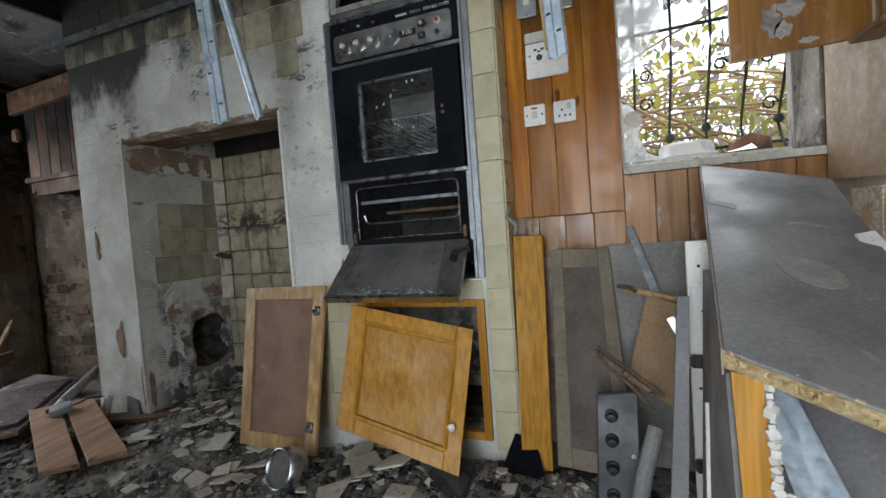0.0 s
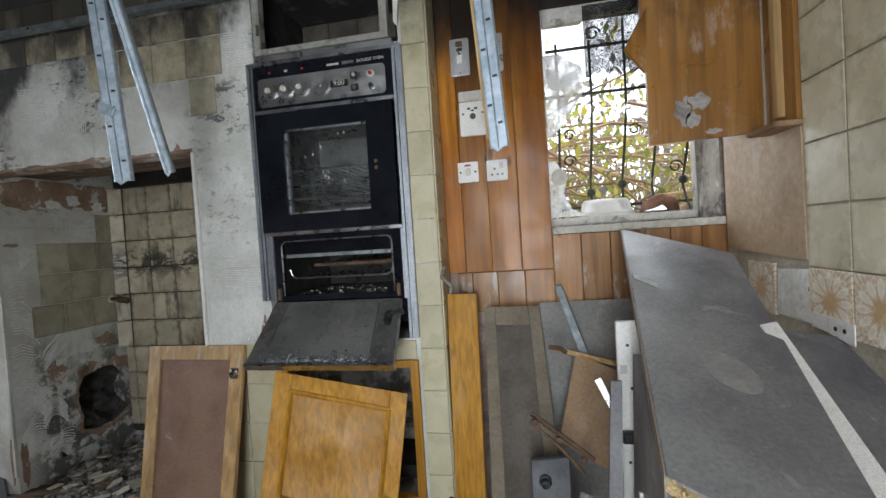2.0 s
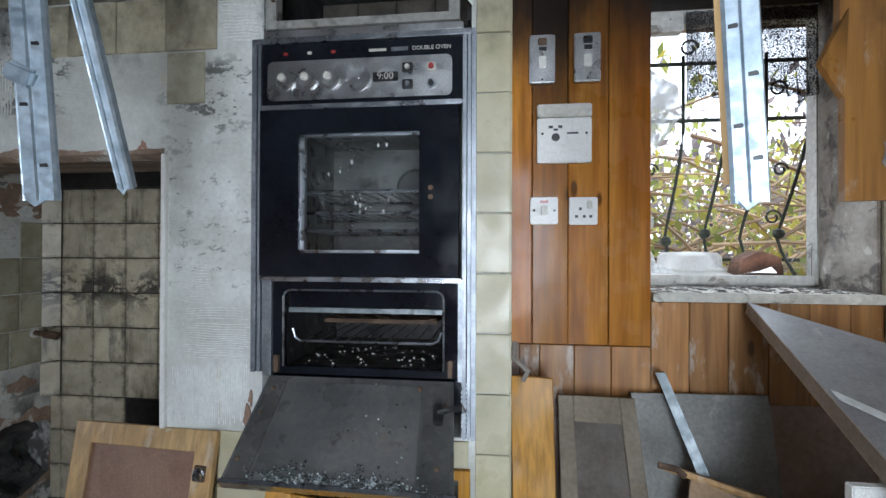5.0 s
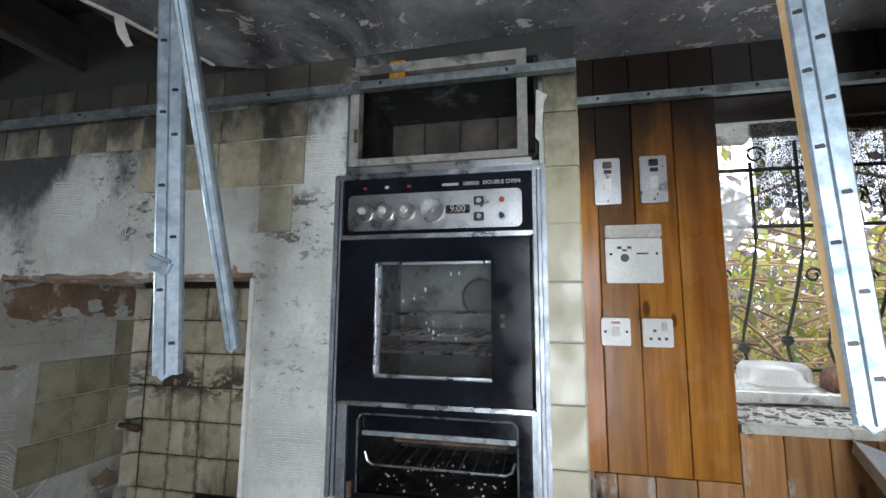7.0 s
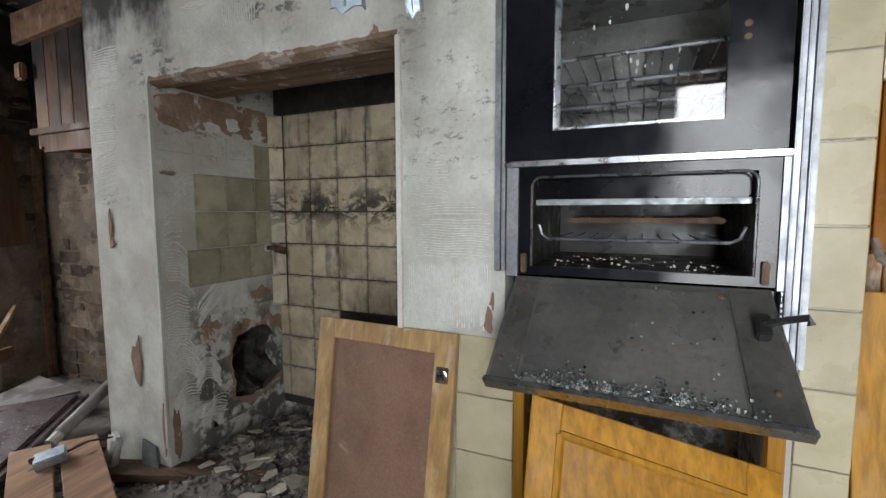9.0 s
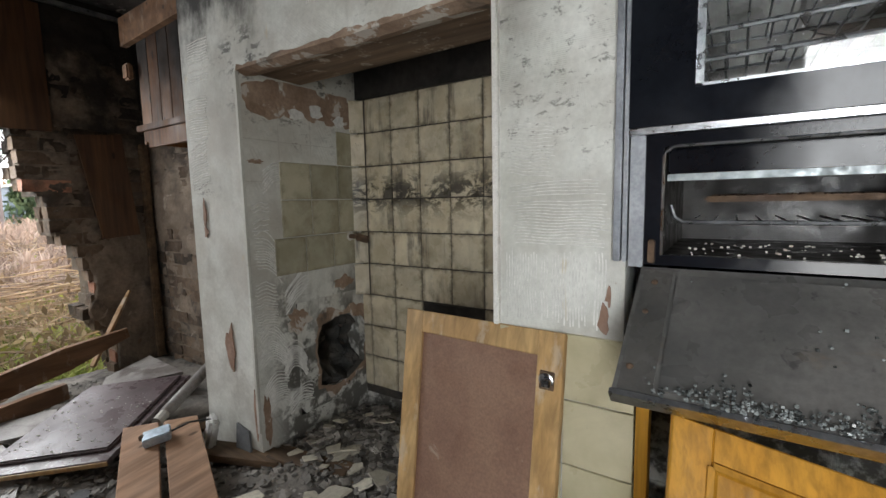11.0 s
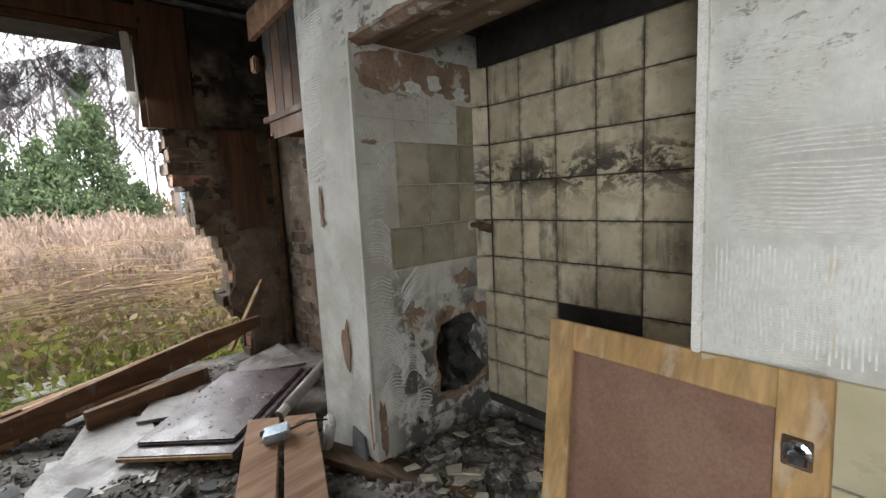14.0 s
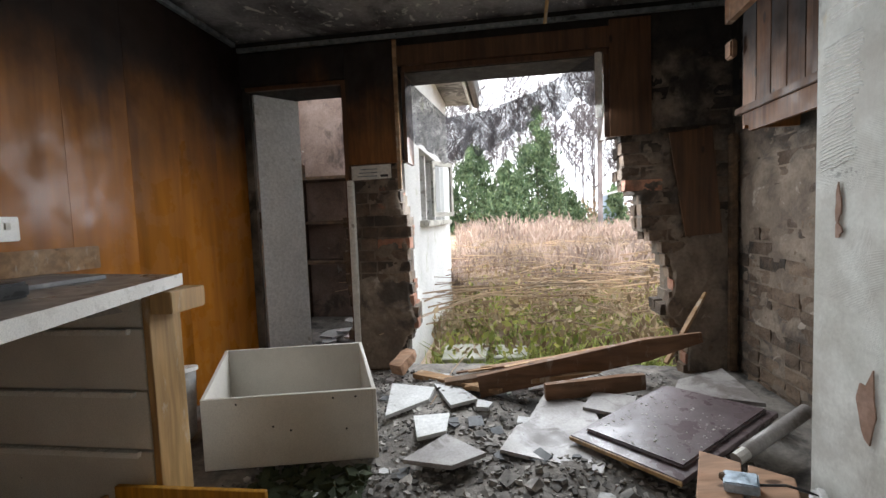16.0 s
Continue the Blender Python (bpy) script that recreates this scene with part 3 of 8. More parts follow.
def mesh(name, bm, material, smooth=False):
    bmesh.ops.recalc_face_normals(bm, faces=bm.faces)
    me = bpy.data.meshes.new(name)
    bm.to_mesh(me)
    bm.free()
    me.materials.append(material)
    if smooth:
        for p in me.polygons:
            p.use_smooth = True
    return me


def part(name, bm, material, parent, label="", smooth=False):
    ob = new(name, mesh(name, bm, material, smooth))
    ob.parent = parent
    if parent.type == "EMPTY":
        ob.matrix_parent_inverse = Matrix.Translation(parent.location).inverted()
    return tagged(ob, label)


def thing(name, base, label, category, group="", kind=""):
    ob = new(name)
    ob.location = base
    ob.empty_display_size = 0.1
    return tagged(ob, label, category, group, kind)


def solid(name, bm, material, label, category, group="", kind="", smooth=False):
    return tagged(new(name, mesh(name, bm, material, smooth)), label, category, group, kind)


def structure(name, bm, material, label, category):
    return solid(name, bm, material, label, category, kind="structure")


def piece_mesh(name, w, d, h, material, bevel=0.0016):
    """A shared block, w along x, d along y (front towards -y), h along z, with chamfered front edges."""
    bm = bmesh.new()
    b = bevel
    loops = [(-w / 2, w / 2, -h / 2, h / 2, d), (-w / 2, w / 2, -h / 2, h / 2, b), (-w / 2 + b, w / 2 - b, -h / 2 + b, h / 2 - b, 0)]
    rings = [[bm.verts.new((x, y, z)) for x, z in ((x0, z0), (x1, z0), (x1, z1), (x0, z1))] for x0, x1, z0, z1, y in loops]
    for s, t in zip(rings, rings[1:]):
        for k in range(4):
            bm.faces.new((s[k], s[(k + 1) % 4], t[(k + 1) % 4], t[k]))
    bm.faces.new(rings[-1])
    return mesh(name, bm, material)


def piece(name, me, place, parent, rz=0.0, sx=1.0, sz=1.0, wobble=0.25):
    ob = new(name, me)
    ob.parent = parent
    ob.location = place
    ob.rotation_euler = (radians(random.uniform(-wobble, wobble)), radians(random.uniform(-wobble, wobble)), radians(rz + random.uniform(-wobble, wobble)))
    ob.scale = (sx, 1, sz)
    return ob


def frame_ring(x0, x1, z0, z1, gx0, gx1, gz0, gz1, y0, y1):
    """A flat frame facing -y with one opening, as a single connected body."""
    bm = bmesh.new()
    loop = lambda a, b, c, d, y: [bm.verts.new((x, y, z)) for x, z in ((a, c), (b, c), (b, d), (a, d))]
    of, inf, ob_, inb = loop(x0, x1, z0, z1, y0), loop(gx0, gx1, gz0, gz1, y0), loop(x0, x1, z0, z1, y1), loop(gx0, gx1, gz0, gz1, y1)
    for i in range(4):
        j = (i + 1) % 4
        bm.faces.new((of[i], of[j], inf[j], inf[i]))
        bm.faces.new((ob_[i], inb[i], inb[j], ob_[j]))
        bm.faces.new((of[i], ob_[i], ob_[j], of[j]))
        bm.faces.new((inf[i], inf[j], inb[j], inb[i]))
    return bm

# ---- the large structure ----
CEIL = 2.2

# chimney breast, one wall with the opening, the oven niche and the two cupboard niches left open
bm = bmesh.new()
FY = 1.59
bx(bm, -2.70, -2.325, FY, 1.78, -0.1, 2.5)
bx(bm, -2.70, -2.325, 1.78, 2.19, -0.1, 0.14)
bx(bm, -2.70, -2.325, 1.78, 2.19, 0.62, 2.5)
bx(bm, -2.70, -2.62, 1.78, 2.19, 0.14, 0.62)
bx(bm, -2.70, -2.325, 2.19, 2.3, -0.1, 2.5)
bx(bm, -2.325, -1.307, FY, 1.66, 1.503, 2.5)
bx(bm, -1.307, -1.02, FY, 2.3, -0.1, 2.5)
bx(bm, -0.445, -0.345, FY, 2.3, -0.1, 2.5)
bx(bm, -1.02, -0.445, FY, 2.3, 0.66, 0.74)
bx(bm, -1.02, -0.445, FY, 2.3, -0.1, 0.12)
bx(bm, -1.02, -0.445, 2.0, 2.3, 0.12, 2.5)
bx(bm, -1.02, -0.445, FY, 2.0, 2.13, 2.5)
bx(bm, -1.02, -0.445, 1.62, 2.0, 1.8, 1.83)
bx(bm, -2.325, -1.307, 2.185, 2.3, -0.1, 2.5)
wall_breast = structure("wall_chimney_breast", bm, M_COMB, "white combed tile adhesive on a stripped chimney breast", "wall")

# north wall behind the pine boards, with the barred window
bm = bmesh.new()
bx(bm, -0.345, 0.066, 1.79, 2.2, -0.1, 2.5)
bx(bm, 0.066, 0.68, 1.79, 2.2, -0.1, 1.10)
bx(bm, 0.066, 0.68, 1.79, 2.2, 2.06, 2.5)
bx(bm, 0.68, 0.96, -1.35, 2.0, -0.1, 2.5)
bx(bm, 0.76, 0.96, 2.0, 2.2, -0.1, 2.5)
bx(bm, 0.68, 0.76, 2.0, 2.2, -0.1, 1.1)
bx(bm, 0.68, 0.76, 2.0, 2.2, 2.06, 2.5)
wall_north = structure("wall_north", bm, M_PLASTER, "old plaster wall behind pine boards", "wall")

# east wall skin
bm = box(0.676, 0.70, -1.05, 1.79, -0.1, 2.5)
wall_east = structure("wall_east", bm, M_GROUT, "old grouted wall with cream and floral tiles", "wall")

# south wall, with an unseen doorway added for the fill lamp
bm = bmesh.new()
bx(bm, -4.3, -0.52, -1.35, -1.05, -0.1, 2.5)
bx(bm, 0.22, 0.68, -1.35, -1.05, -0.1, 2.5)
bx(bm, -0.52, 0.22, -1.35, -1.05, 2.0, 2.5)
wall_south = structure("wall_south", bm, M_PLASTER, "old plaster wall behind glossy pine boards", "wall")

# recess wall beside the chimney breast
bm = box(-4.0, -2.70, 2.012, 2.3, -0.1, 2.5)
wall_recess = structure("wall_recess", bm, M_MORTAR, "sooty mortar bed of a bare brick recess wall", "wall")

# west wall: plaster core courses with a ragged hole below the window opening


def right_edge(z):
    for top, y in ((0.31, 1.715), (0.36, 1.64), (0.44, 1.575), (0.51, 1.62), (0.68, 1.635), (0.76, 1.605), (0.85, 1.585), (0.9, 1.52), (1.1, 1.47), (1.14, 1.41), (1.46, 1.37)):
        if z < top:
            return y
    return 1.30


def left_edge(z):
    for top, y in ((0.15, -0.03), (0.22, 0.0), (0.29, 0.045), (0.42, 0.095), (0.5, 0.065), (0.68, 0.056), (0.82, 0.05), (1.0, 0.06), (1.07, 0.04), (1.14, 0.022), (1.37, 0.008)):
        if z < top:
            return y
    return 0.045


bm = bmesh.new()
for i in range(28):
    z0, z1 = -0.1 + i * 0.075, -0.1 + (i + 1) * 0.075
    zc = (z0 + z1) / 2
    if z1 > 1.965:
        break
    bx(bm, -4.28, -4.012, right_edge(zc) + 0.03, 2.3, z0, z1)
    bx(bm, -4.28, -4.012, -0.33, left_edge(zc) - 0.03, z0, z1)
ztop = z0
bx(bm, -4.28, -4.012, -0.33, 2.3, ztop, 2.5)
bx(bm, -4.28, -4.012, -1.05, -0.33, 1.885, 2.5)
bx(bm, -4.28, -4.012, -1.05, -0.99, -0.1, 1.885)
wall_west = structure("wall_west", bm, M_MORTAR, "sooty broken brick wall with a collapsed window bay", "wall")

# floor and ceiling
bm = bmesh.new()
nx, ny = 110, 80
grid = []
for i in range(nx + 1):
    row = []
    for j in range(ny + 1):
        x, y = -4.14 + 4.89 * i / nx, -1.1 + 3.4 * j / ny
        h = 0.02 + 0.05 * noise.noise((x * 1.7, y * 1.7, 0)) + 0.03 * noise.noise((x * 6, y * 6, 3)) + 0.012 * noise.noise((x * 19, y * 19, 7))
        h += 0.05 * max(0, 1 - abs(y - 1.9) / 0.45) * (1 if -2.3 < x < -1.3 else 0)
        h += 0.04 * math.exp(-((x + 0.2) ** 2 + (y - 1.5) ** 2) / 0.2)
        row.append(bm.verts.new((x, y, h)))
    grid.append(row)
for i in range(nx):
    for j in range(ny):
        bm.faces.new((grid[i][j], grid[i + 1][j], grid[i + 1][j + 1], grid[i][j + 1]))
floor = structure("floor", bm, M_RUBBLE, "floor buried in sooty wet rubble and plaster dust", "floor")
for p in floor.data.polygons:
    p.use_smooth = True

bm = bmesh.new()
outer = [(-4.0, -1.05), (0.68, -1.05), (0.68, 1.79), (-0.345, 1.79), (-0.345, 1.585), (-1.3, 1.585)]
loop = outer[:] + [(-1.45, 1.53), (-1.62, 1.0), (-1.95, 0.55), (-2.5, 0.42), (-2.75, 0.7), (-2.72, 2.01), (-4.0, 2.01)]
plate([(x, y, CEIL - 0.02 * (abs(x + 1.45) < 0.2)) for x, y in reversed(loop)], 0.013, bm)
ceiling = structure("ceiling", bm, M_CEIL, "soot-blackened plasterboard ceiling with flaking paint and a hole", "ceiling")
bm = box(-4.3, 0.96, -1.35, 2.3, 2.52, 2.56)
structure("ceiling_void_deck", bm, M_VOID, "charred boards above the broken ceiling", "ceiling")
joists = thing("ceiling_joists", (-2, 0.5, 2.22), "charred timber joists above the broken ceiling", "joist", kind="structure")
for i in range(11):
    x = -3.8 + 0.42 * i
    part("joist", rounded(box(x, x + 0.06, -1.05, 1.98, 2.26, 2.42), 0.006, 1), M_JOIST, joists)
ground = structure("ground", box(-160, 60, -120, 120, -0.5, -0.12), M_FIELD, "rough ground of dead grass reaching the horizon", "ground")

# ---- chimney breast: linings, oven and cupboards ----
bm = box(-2.323, -1.309, 1.662, 1.86, 1.505, 1.58)
structure("lintel", bm, timber("stained_lintel_board", (0.17, 0.11, 0.07), (0.29, 0.2, 0.135), 0, rough=0.85, scuff=0.8, knots=False), "stained board lintel over the chimney opening", "lintel")
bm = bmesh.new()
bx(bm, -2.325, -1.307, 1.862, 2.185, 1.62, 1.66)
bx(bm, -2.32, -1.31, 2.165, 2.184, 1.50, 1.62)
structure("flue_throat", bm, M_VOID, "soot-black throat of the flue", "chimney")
# ragged hole knocked through the flank, with broken masonry inside
HOLE = []
for k in range(56):
    a = k * math.tau / 56
    r = 1 + 0.16 * noise.noise((math.cos(a) * 1.6, math.sin(a) * 1.6, 2.5)) + 0.09 * noise.noise((math.cos(a) * 5, math.sin(a) * 5, 8)) + 0.03 * noise.noise((k * 0.9, 1, 3))
    boxy = 1 / max(abs(math.cos(a)), abs(math.sin(a))) ** 0.55
    HOLE.append((2.025 + 0.145 * r * boxy * math.cos(a) + 0.01, 0.385 + 0.132 * r * boxy * math.sin(a) - 0.05 * max(0.0, -math.sin(a)) ** 3 * (1 - math.cos(a)) * 0.7))
HOLE = [(min(y, 2.176), z) for y, z in HOLE]


def hole_ring(reach, x_front, x_back, bm):
    """A plate round the hole: inner edge on its outline, outer edge where reach puts it."""
    rows = []
    for k, (y, z) in enumerate(HOLE):
        oy, oz = reach(k, y, z)
        deep = x_back + 0.012 * noise.noise((k * 0.5, 4, 1))
        rows.append([bm.verts.new((x_front, oy, oz)), bm.verts.new((x_front, y, z)), bm.verts.new((deep, y + (y - 2.03) * 0.06, z + (z - 0.38) * 0.06))])
    for a, b in zip(rows, rows[1:] + rows[:1]):
        bm.faces.new((a[0], b[0], b[1], a[1]))
        bm.faces.new((a[1], b[1], b[2], a[2]))
    return bm


def to_frame(k, y, z):
    dy, dz = y - 2.03, z - 0.38
    f = min(((2.19 if dy > 0 else 1.78) - 2.03) / dy if abs(dy) > 1e-6 else 99, ((0.62 if dz > 0 else 0.14) - 0.38) / dz if abs(dz) > 1e-6 else 99)
    return 2.03 + dy * f, 0.38 + dz * f


def to_rim(k, y, z):
    dy, dz = y - 2.03, z - 0.38
    a = math.atan2(dz, dy)
    f = 1.06 + 0.75 * max(0.0, noise.noise((math.cos(a) * 1.7 + 5, math.sin(a) * 1.7, 6)) + 0.12) + 0.12 * abs(noise.noise((k * 0.7, 3, 3)))
    oy, oz = to_frame(k, y, z)
    g = min(f, 0.97 * math.hypot(oy - 2.03, oz - 0.38) / max(1e-6, math.hypot(dy, dz)))
    return min(2.18, 2.03 + dy * g), 0.38 + dz * g


part("hole_face", hole_ring(to_frame, -2.3252, -2.37, bmesh.new()), M_COMB, wall_breast)
part("bare_rim", hole_ring(to_rim, -2.3232, -2.365, bmesh.new()), M_BARE, wall_breast, "bare brown render round a broken hole")
bm = bmesh.new()
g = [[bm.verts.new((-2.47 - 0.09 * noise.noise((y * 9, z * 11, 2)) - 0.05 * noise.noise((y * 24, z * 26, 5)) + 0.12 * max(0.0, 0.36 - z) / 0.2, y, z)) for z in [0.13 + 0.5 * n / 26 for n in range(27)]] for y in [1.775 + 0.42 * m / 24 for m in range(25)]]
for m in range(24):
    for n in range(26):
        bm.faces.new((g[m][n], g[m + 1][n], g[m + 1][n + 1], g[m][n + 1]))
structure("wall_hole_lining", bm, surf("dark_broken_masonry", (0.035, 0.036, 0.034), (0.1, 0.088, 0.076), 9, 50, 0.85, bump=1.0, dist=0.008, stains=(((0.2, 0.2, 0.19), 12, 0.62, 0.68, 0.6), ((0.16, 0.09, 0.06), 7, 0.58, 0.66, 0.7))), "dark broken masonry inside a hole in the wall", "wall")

# exposed brick at the top of the opening's side, ragged around its edge
BLOBS = ((1.72, 1.425, 0.125, 0.075), (1.88, 1.44, 0.12, 0.07), (2.06, 1.44, 0.12, 0.075), (1.79, 0.55, 0.055, 0.05),
         (1.64, 1.19, 0.03, 0.009), (2.05, 0.665, 0.05, 0.03), (1.62, 0.19, 0.016, 0.09))
for i, (cy, cz, ry, rz_) in enumerate(BLOBS):
    pts = []
    for k in range(30):
        a = k * math.tau / 30
        r = 1 + 0.55 * noise.noise((math.cos(a) * 2.2 + cy * 9, math.sin(a) * 2.2, cz * 7)) + 0.2 * noise.noise((k * 0.9, cy, 3))
        y, z = cy + ry * r * math.cos(a), cz + rz_ * r * math.sin(a)
        pts.append((-2.3235 + 0.0005 * i, min(max(y, 1.6), 2.165), min(z, 1.5)))
    part("bare_patch", plate(pts, 0.002), M_BARE, wall_breast, "bare render where adhesive has fallen")

# scraps of white adhesive left on the bare render, and the crumbled plaster edge of the opening
for cy, cz, ry, rz_ in ((1.83, 1.385, 0.035, 0.02), (1.93, 1.41, 0.035, 0.028), (2.06, 1.385, 0.03, 0.025)):
    pts = []
    for k in range(16):
        a = k * math.tau / 16
        r = 1 + 0.5 * noise.noise((math.cos(a) * 2 + cy * 9, math.sin(a) * 2, cz * 5))
        pts.append((-2.3185, cy + ry * r * math.cos(a), cz + rz_ * r * math.sin(a)))
    part("adhesive_scrap", plate(pts, 0.004), M_RIDGE, wall_breast)
bm = bmesh.new()
rows = []
for k in range(81):
    x = -2.325 + 1.012 * k / 80
    n1 = abs(noise.noise((x * 7, 1, 4))) + 0.6 * abs(noise.noise((x * 21, 2, 6)))
    rows.append([bm.verts.new((x, FY - 0.004, 1.512 + 0.022 * n1)), bm.verts.new((x, FY - 0.006 - 0.004 * n1, 1.503 - 0.004 * n1)), bm.verts.new((x, FY + 0.03, 1.494 - 0.012 * n1)), bm.verts.new((x, FY + 0.075, 1.5))])
for a, b in zip(rows, rows[1:]):
    for c in range(3):
        bm.faces.new((a[c], b[c], b[c + 1], a[c + 1]))
part("crumbled_edge", bm, M_BARE, wall_breast, "crumbled brown render edge of the opening")

# chips in the adhesive skin down to red plaster
M_CHIPRED = surf("bare_red_plaster", (0.25, 0.155, 0.11), (0.34, 0.22, 0.165), 12, 60, 0.9, bump=0.5)
for cx, cz, w, h in ((-2.49, 0.45, 0.03, 0.085), (-2.60, 0.99, 0.013, 0.05), (-2.6, 0.92, 0.012, 0.02), (-1.06, 0.765, 0.014, 0.03), (-1.05, 0.82, 0.006, 0.022), (-2.345, 0.22, 0.009, 0.09)):
    pts = []
    for k in range(11):
        a = k * math.tau / 11
        r = 1 + 0.7 * noise.noise((k * 1.3, cx * 9, cz * 9))
        pts.append((cx + w * r * math.cos(a), FY - 0.0025, cz + h * r * math.sin(a)))
    part("chip", plate(pts[::-1], 0.004), M_CHIPRED, wall_breast)


def ridges(parent, x0, x1, z0, z1, n, upright=False, bend=0.006, side=None, slope=0.0, arc=0.0, thick=0.0028):
    """Comb lines left in adhesive by a notched trowel; slope and arc tilt and bow them."""
    bm = bmesh.new()
    for i in range(n):
        if random.random() < 0.07:
            continue
        u = (i + 0.5) / n
        pts = []
        a, b = random.uniform(0, 0.12), random.uniform(0.88, 1.0)
        for k in range(9):
            v = a + (b - a) * k / 8
            w = bend * noise.noise((v * 3, u * 2.5, x0 * 7))
            if upright:
                x, z = x0 + (x1 - x0) * u + w, z0 + (z1 - z0) * v
            else:
                x, z = x0 + (x1 - x0) * v, z0 + (z1 - z0) * u + w + (slope * (v - 0.5) + arc * (1 - (2 * v - 1) ** 2)) * (x1 - x0)
            pts.append((x, FY + 0.0005, z) if side is None else (side - 0.0005, x, z))
        tube(pts, thick * random.uniform(0.8, 1.15), 4, bm)
    part("adhesive_ridges", bm, M_RIDGE, parent)


ridges(wall_breast, -1.155, -1.03, 1.81, 1.95, 15)
ridges(wall_breast, -1.285, -1.05, 0.92, 1.065, 21, arc=0.02, thick=0.0019)
ridges(wall_breast, -1.29, -1.05, 0.742, 0.915, 36, True, bend=0.004, thick=0.0019)
ridges(wall_breast, -1.29, -1.17, 1.08, 1.2, 16, slope=-0.1, thick=0.0017)
ridges(wall_breast, -2.68, -2.53, 1.28, 1.45, 18)
ridges(wall_breast, -2.66, -2.5, 1.5, 1.66, 16)
ridges(wall_breast, -2.69, -2.55, 1.1, 1.27, 17, slope=0.2)
ridges(wall_breast, -1.95, -1.80, 1.62, 1.78, 16, True)
ridges(wall_breast, -2.15, -2.0, 1.7, 1.85, 16)
for y0, y1, z0, z1, n, sl, ar in ((1.605, 1.685, 0.9, 1.03, 11, 0.1, 0.1), (1.605, 1.73, 0.74, 0.89, 13, -0.7, 0.25), (1.6, 1.70, 0.52, 0.72, 17, -0.15, 0.12), (1.6, 1.73, 0.36, 0.5, 13, -0.3, 0.45),
                                  (1.70, 1.83, 0.28, 0.4, 12, -0.2, 0.6), (1.61, 1.73, 0.2, 0.33, 12, 0.3, 0.3), (1.73, 1.86, 0.63, 0.73, 9, 0.8, 0.1), (1.72, 1.85, 0.17, 0.25, 7, 0.2, 0.2), (1.66, 1.76, 1.09, 1.17, 8, 0.5, 0.2)):
    ridges(wall_breast, y0, y1, z0, z1, n, side=-2.325, bend=0.012, slope=sl, arc=ar, thick=0.0034)

# white edge trim of the opening
part("edge_trim", rounded(box(-1.317, -1.303, 1.575, 1.63, 0.728, 1.50), 0.002), M_PLASTIC, wall_breast, "yellowed white edge trim")
part("edge_trim", box(-2.335, -2.323, 1.580, 1.592, 0.15, 1.50), M_COMB, wall_breast)

# pipe stubs
pipe = thing("pipe_stub", (-2.32, 2.1, 0.87), "capped old brass water pipe stub on the wall", "pipe")
part("escutcheon", lathe([(0.001, 0), (0.022, 0), (0.02, 0.006), (0.001, 0.006)], (-2.323, 2.1, 0.875), 14, Euler((0, radians(90), 0)).to_matrix()), M_PAINT, pipe)
part("tube", tube([(-2.32, 2.1, 0.875), (-2.27, 2.1, 0.875), (-2.25, 2.11, 0.865)], 0.011, 10), M_RUST, pipe)
part("cap", tube([(-2.27, 2.095, 0.873), (-2.225, 2.115, 0.86)], 0.017, 8), M_RUST, pipe)

# ---- oven ----
oven = thing("oven", (-0.735, 1.59, 0.745), "black and chrome built-in double oven, lower door fallen open", "oven")
for x, r in ((-1.033, 0.010), (-1.019, 0.005), (-0.461, 0.006), (-0.449, 0.005), (-0.437, 0.008)):
    z0 = 0.90 if x < -0.8 else 0.745
    part("side_trim", rounded(box(x - r / 2 - 0.002, x + r / 2 + 0.002, 1.558 + abs(r - 0.008) * 2, 1.60, z0, 1.80), 0.002), M_TRIM, oven)
part("side_panel", box(-1.012, -0.985, 1.572, 1.60, 0.89, 1.155), M_TRIM, oven)
part("side_panel", box(-0.4775, -0.464, 1.572, 1.60, 0.89, 1.145), M_TRIM, oven)
part("top_trim", rounded(box(-1.036, -0.436, 1.560, 1.6, 1.785, 1.80), 0.002), M_CHROME, oven)
part("top_trim", rounded(box(-1.012, -0.466, 1.572, 1.6, 1.805, 1.825), 0.002), M_ALU, oven)
fascia = part("fascia", rounded(box(-1.012, -0.466, 1.568, 1.62, 1.622, 1.785), 0.002), M_BLACK, oven, "black control fascia")
bm = bmesh.new()
outline = []
for cx, cz, a0 in ((-0.51, 1.722, 0), (-0.98, 1.722, 90), (-0.98, 1.648, 180), (-0.51, 1.648, 270)):
    for k in range(5):
        a = radians(a0 + k * 22.5)
        outline.append((cx + 0.016 * math.cos(a), 1.5655, cz + 0.016 * math.sin(a)))
panel = part("control_plate", plate(outline, 0.004), M_ALU, oven, "brushed aluminium control plate")
FACE = Euler((radians(90), 0, 0)).to_matrix()
for x, r in ((-0.944, 0.025), (-0.881, 0.025), (-0.818, 0.025)):
    knob = part("knob", lathe([(r, 0), (r, 0.004), (r * 0.92, 0.012), (r * 0.85, 0.014), (0.001, 0.014)], (x, 1.565, 1.684), 28, FACE), M_ALU, oven, "spun aluminium knob")
    part("pointer", lathe([(0.011, 0.012), (0.011, 0.02), (0.007, 0.022), (0.001, 0.022)], (x - 0.004, 1.565, 1.688), 16, FACE), M_IVORY, knob)
dial = part("timer_dial", lathe([(0.033, 0), (0.033, 0.004), (0.031, 0.01), (0.001, 0.008)], (-0.742, 1.565, 1.684), 30, FACE), M_ALU, oven, "spun aluminium timer dial")
part("hub", lathe([(0.005, 0.008), (0.004, 0.014), (0.001, 0.014)], (-0.742, 1.565, 1.684), 12, FACE), M_CHROME, dial)
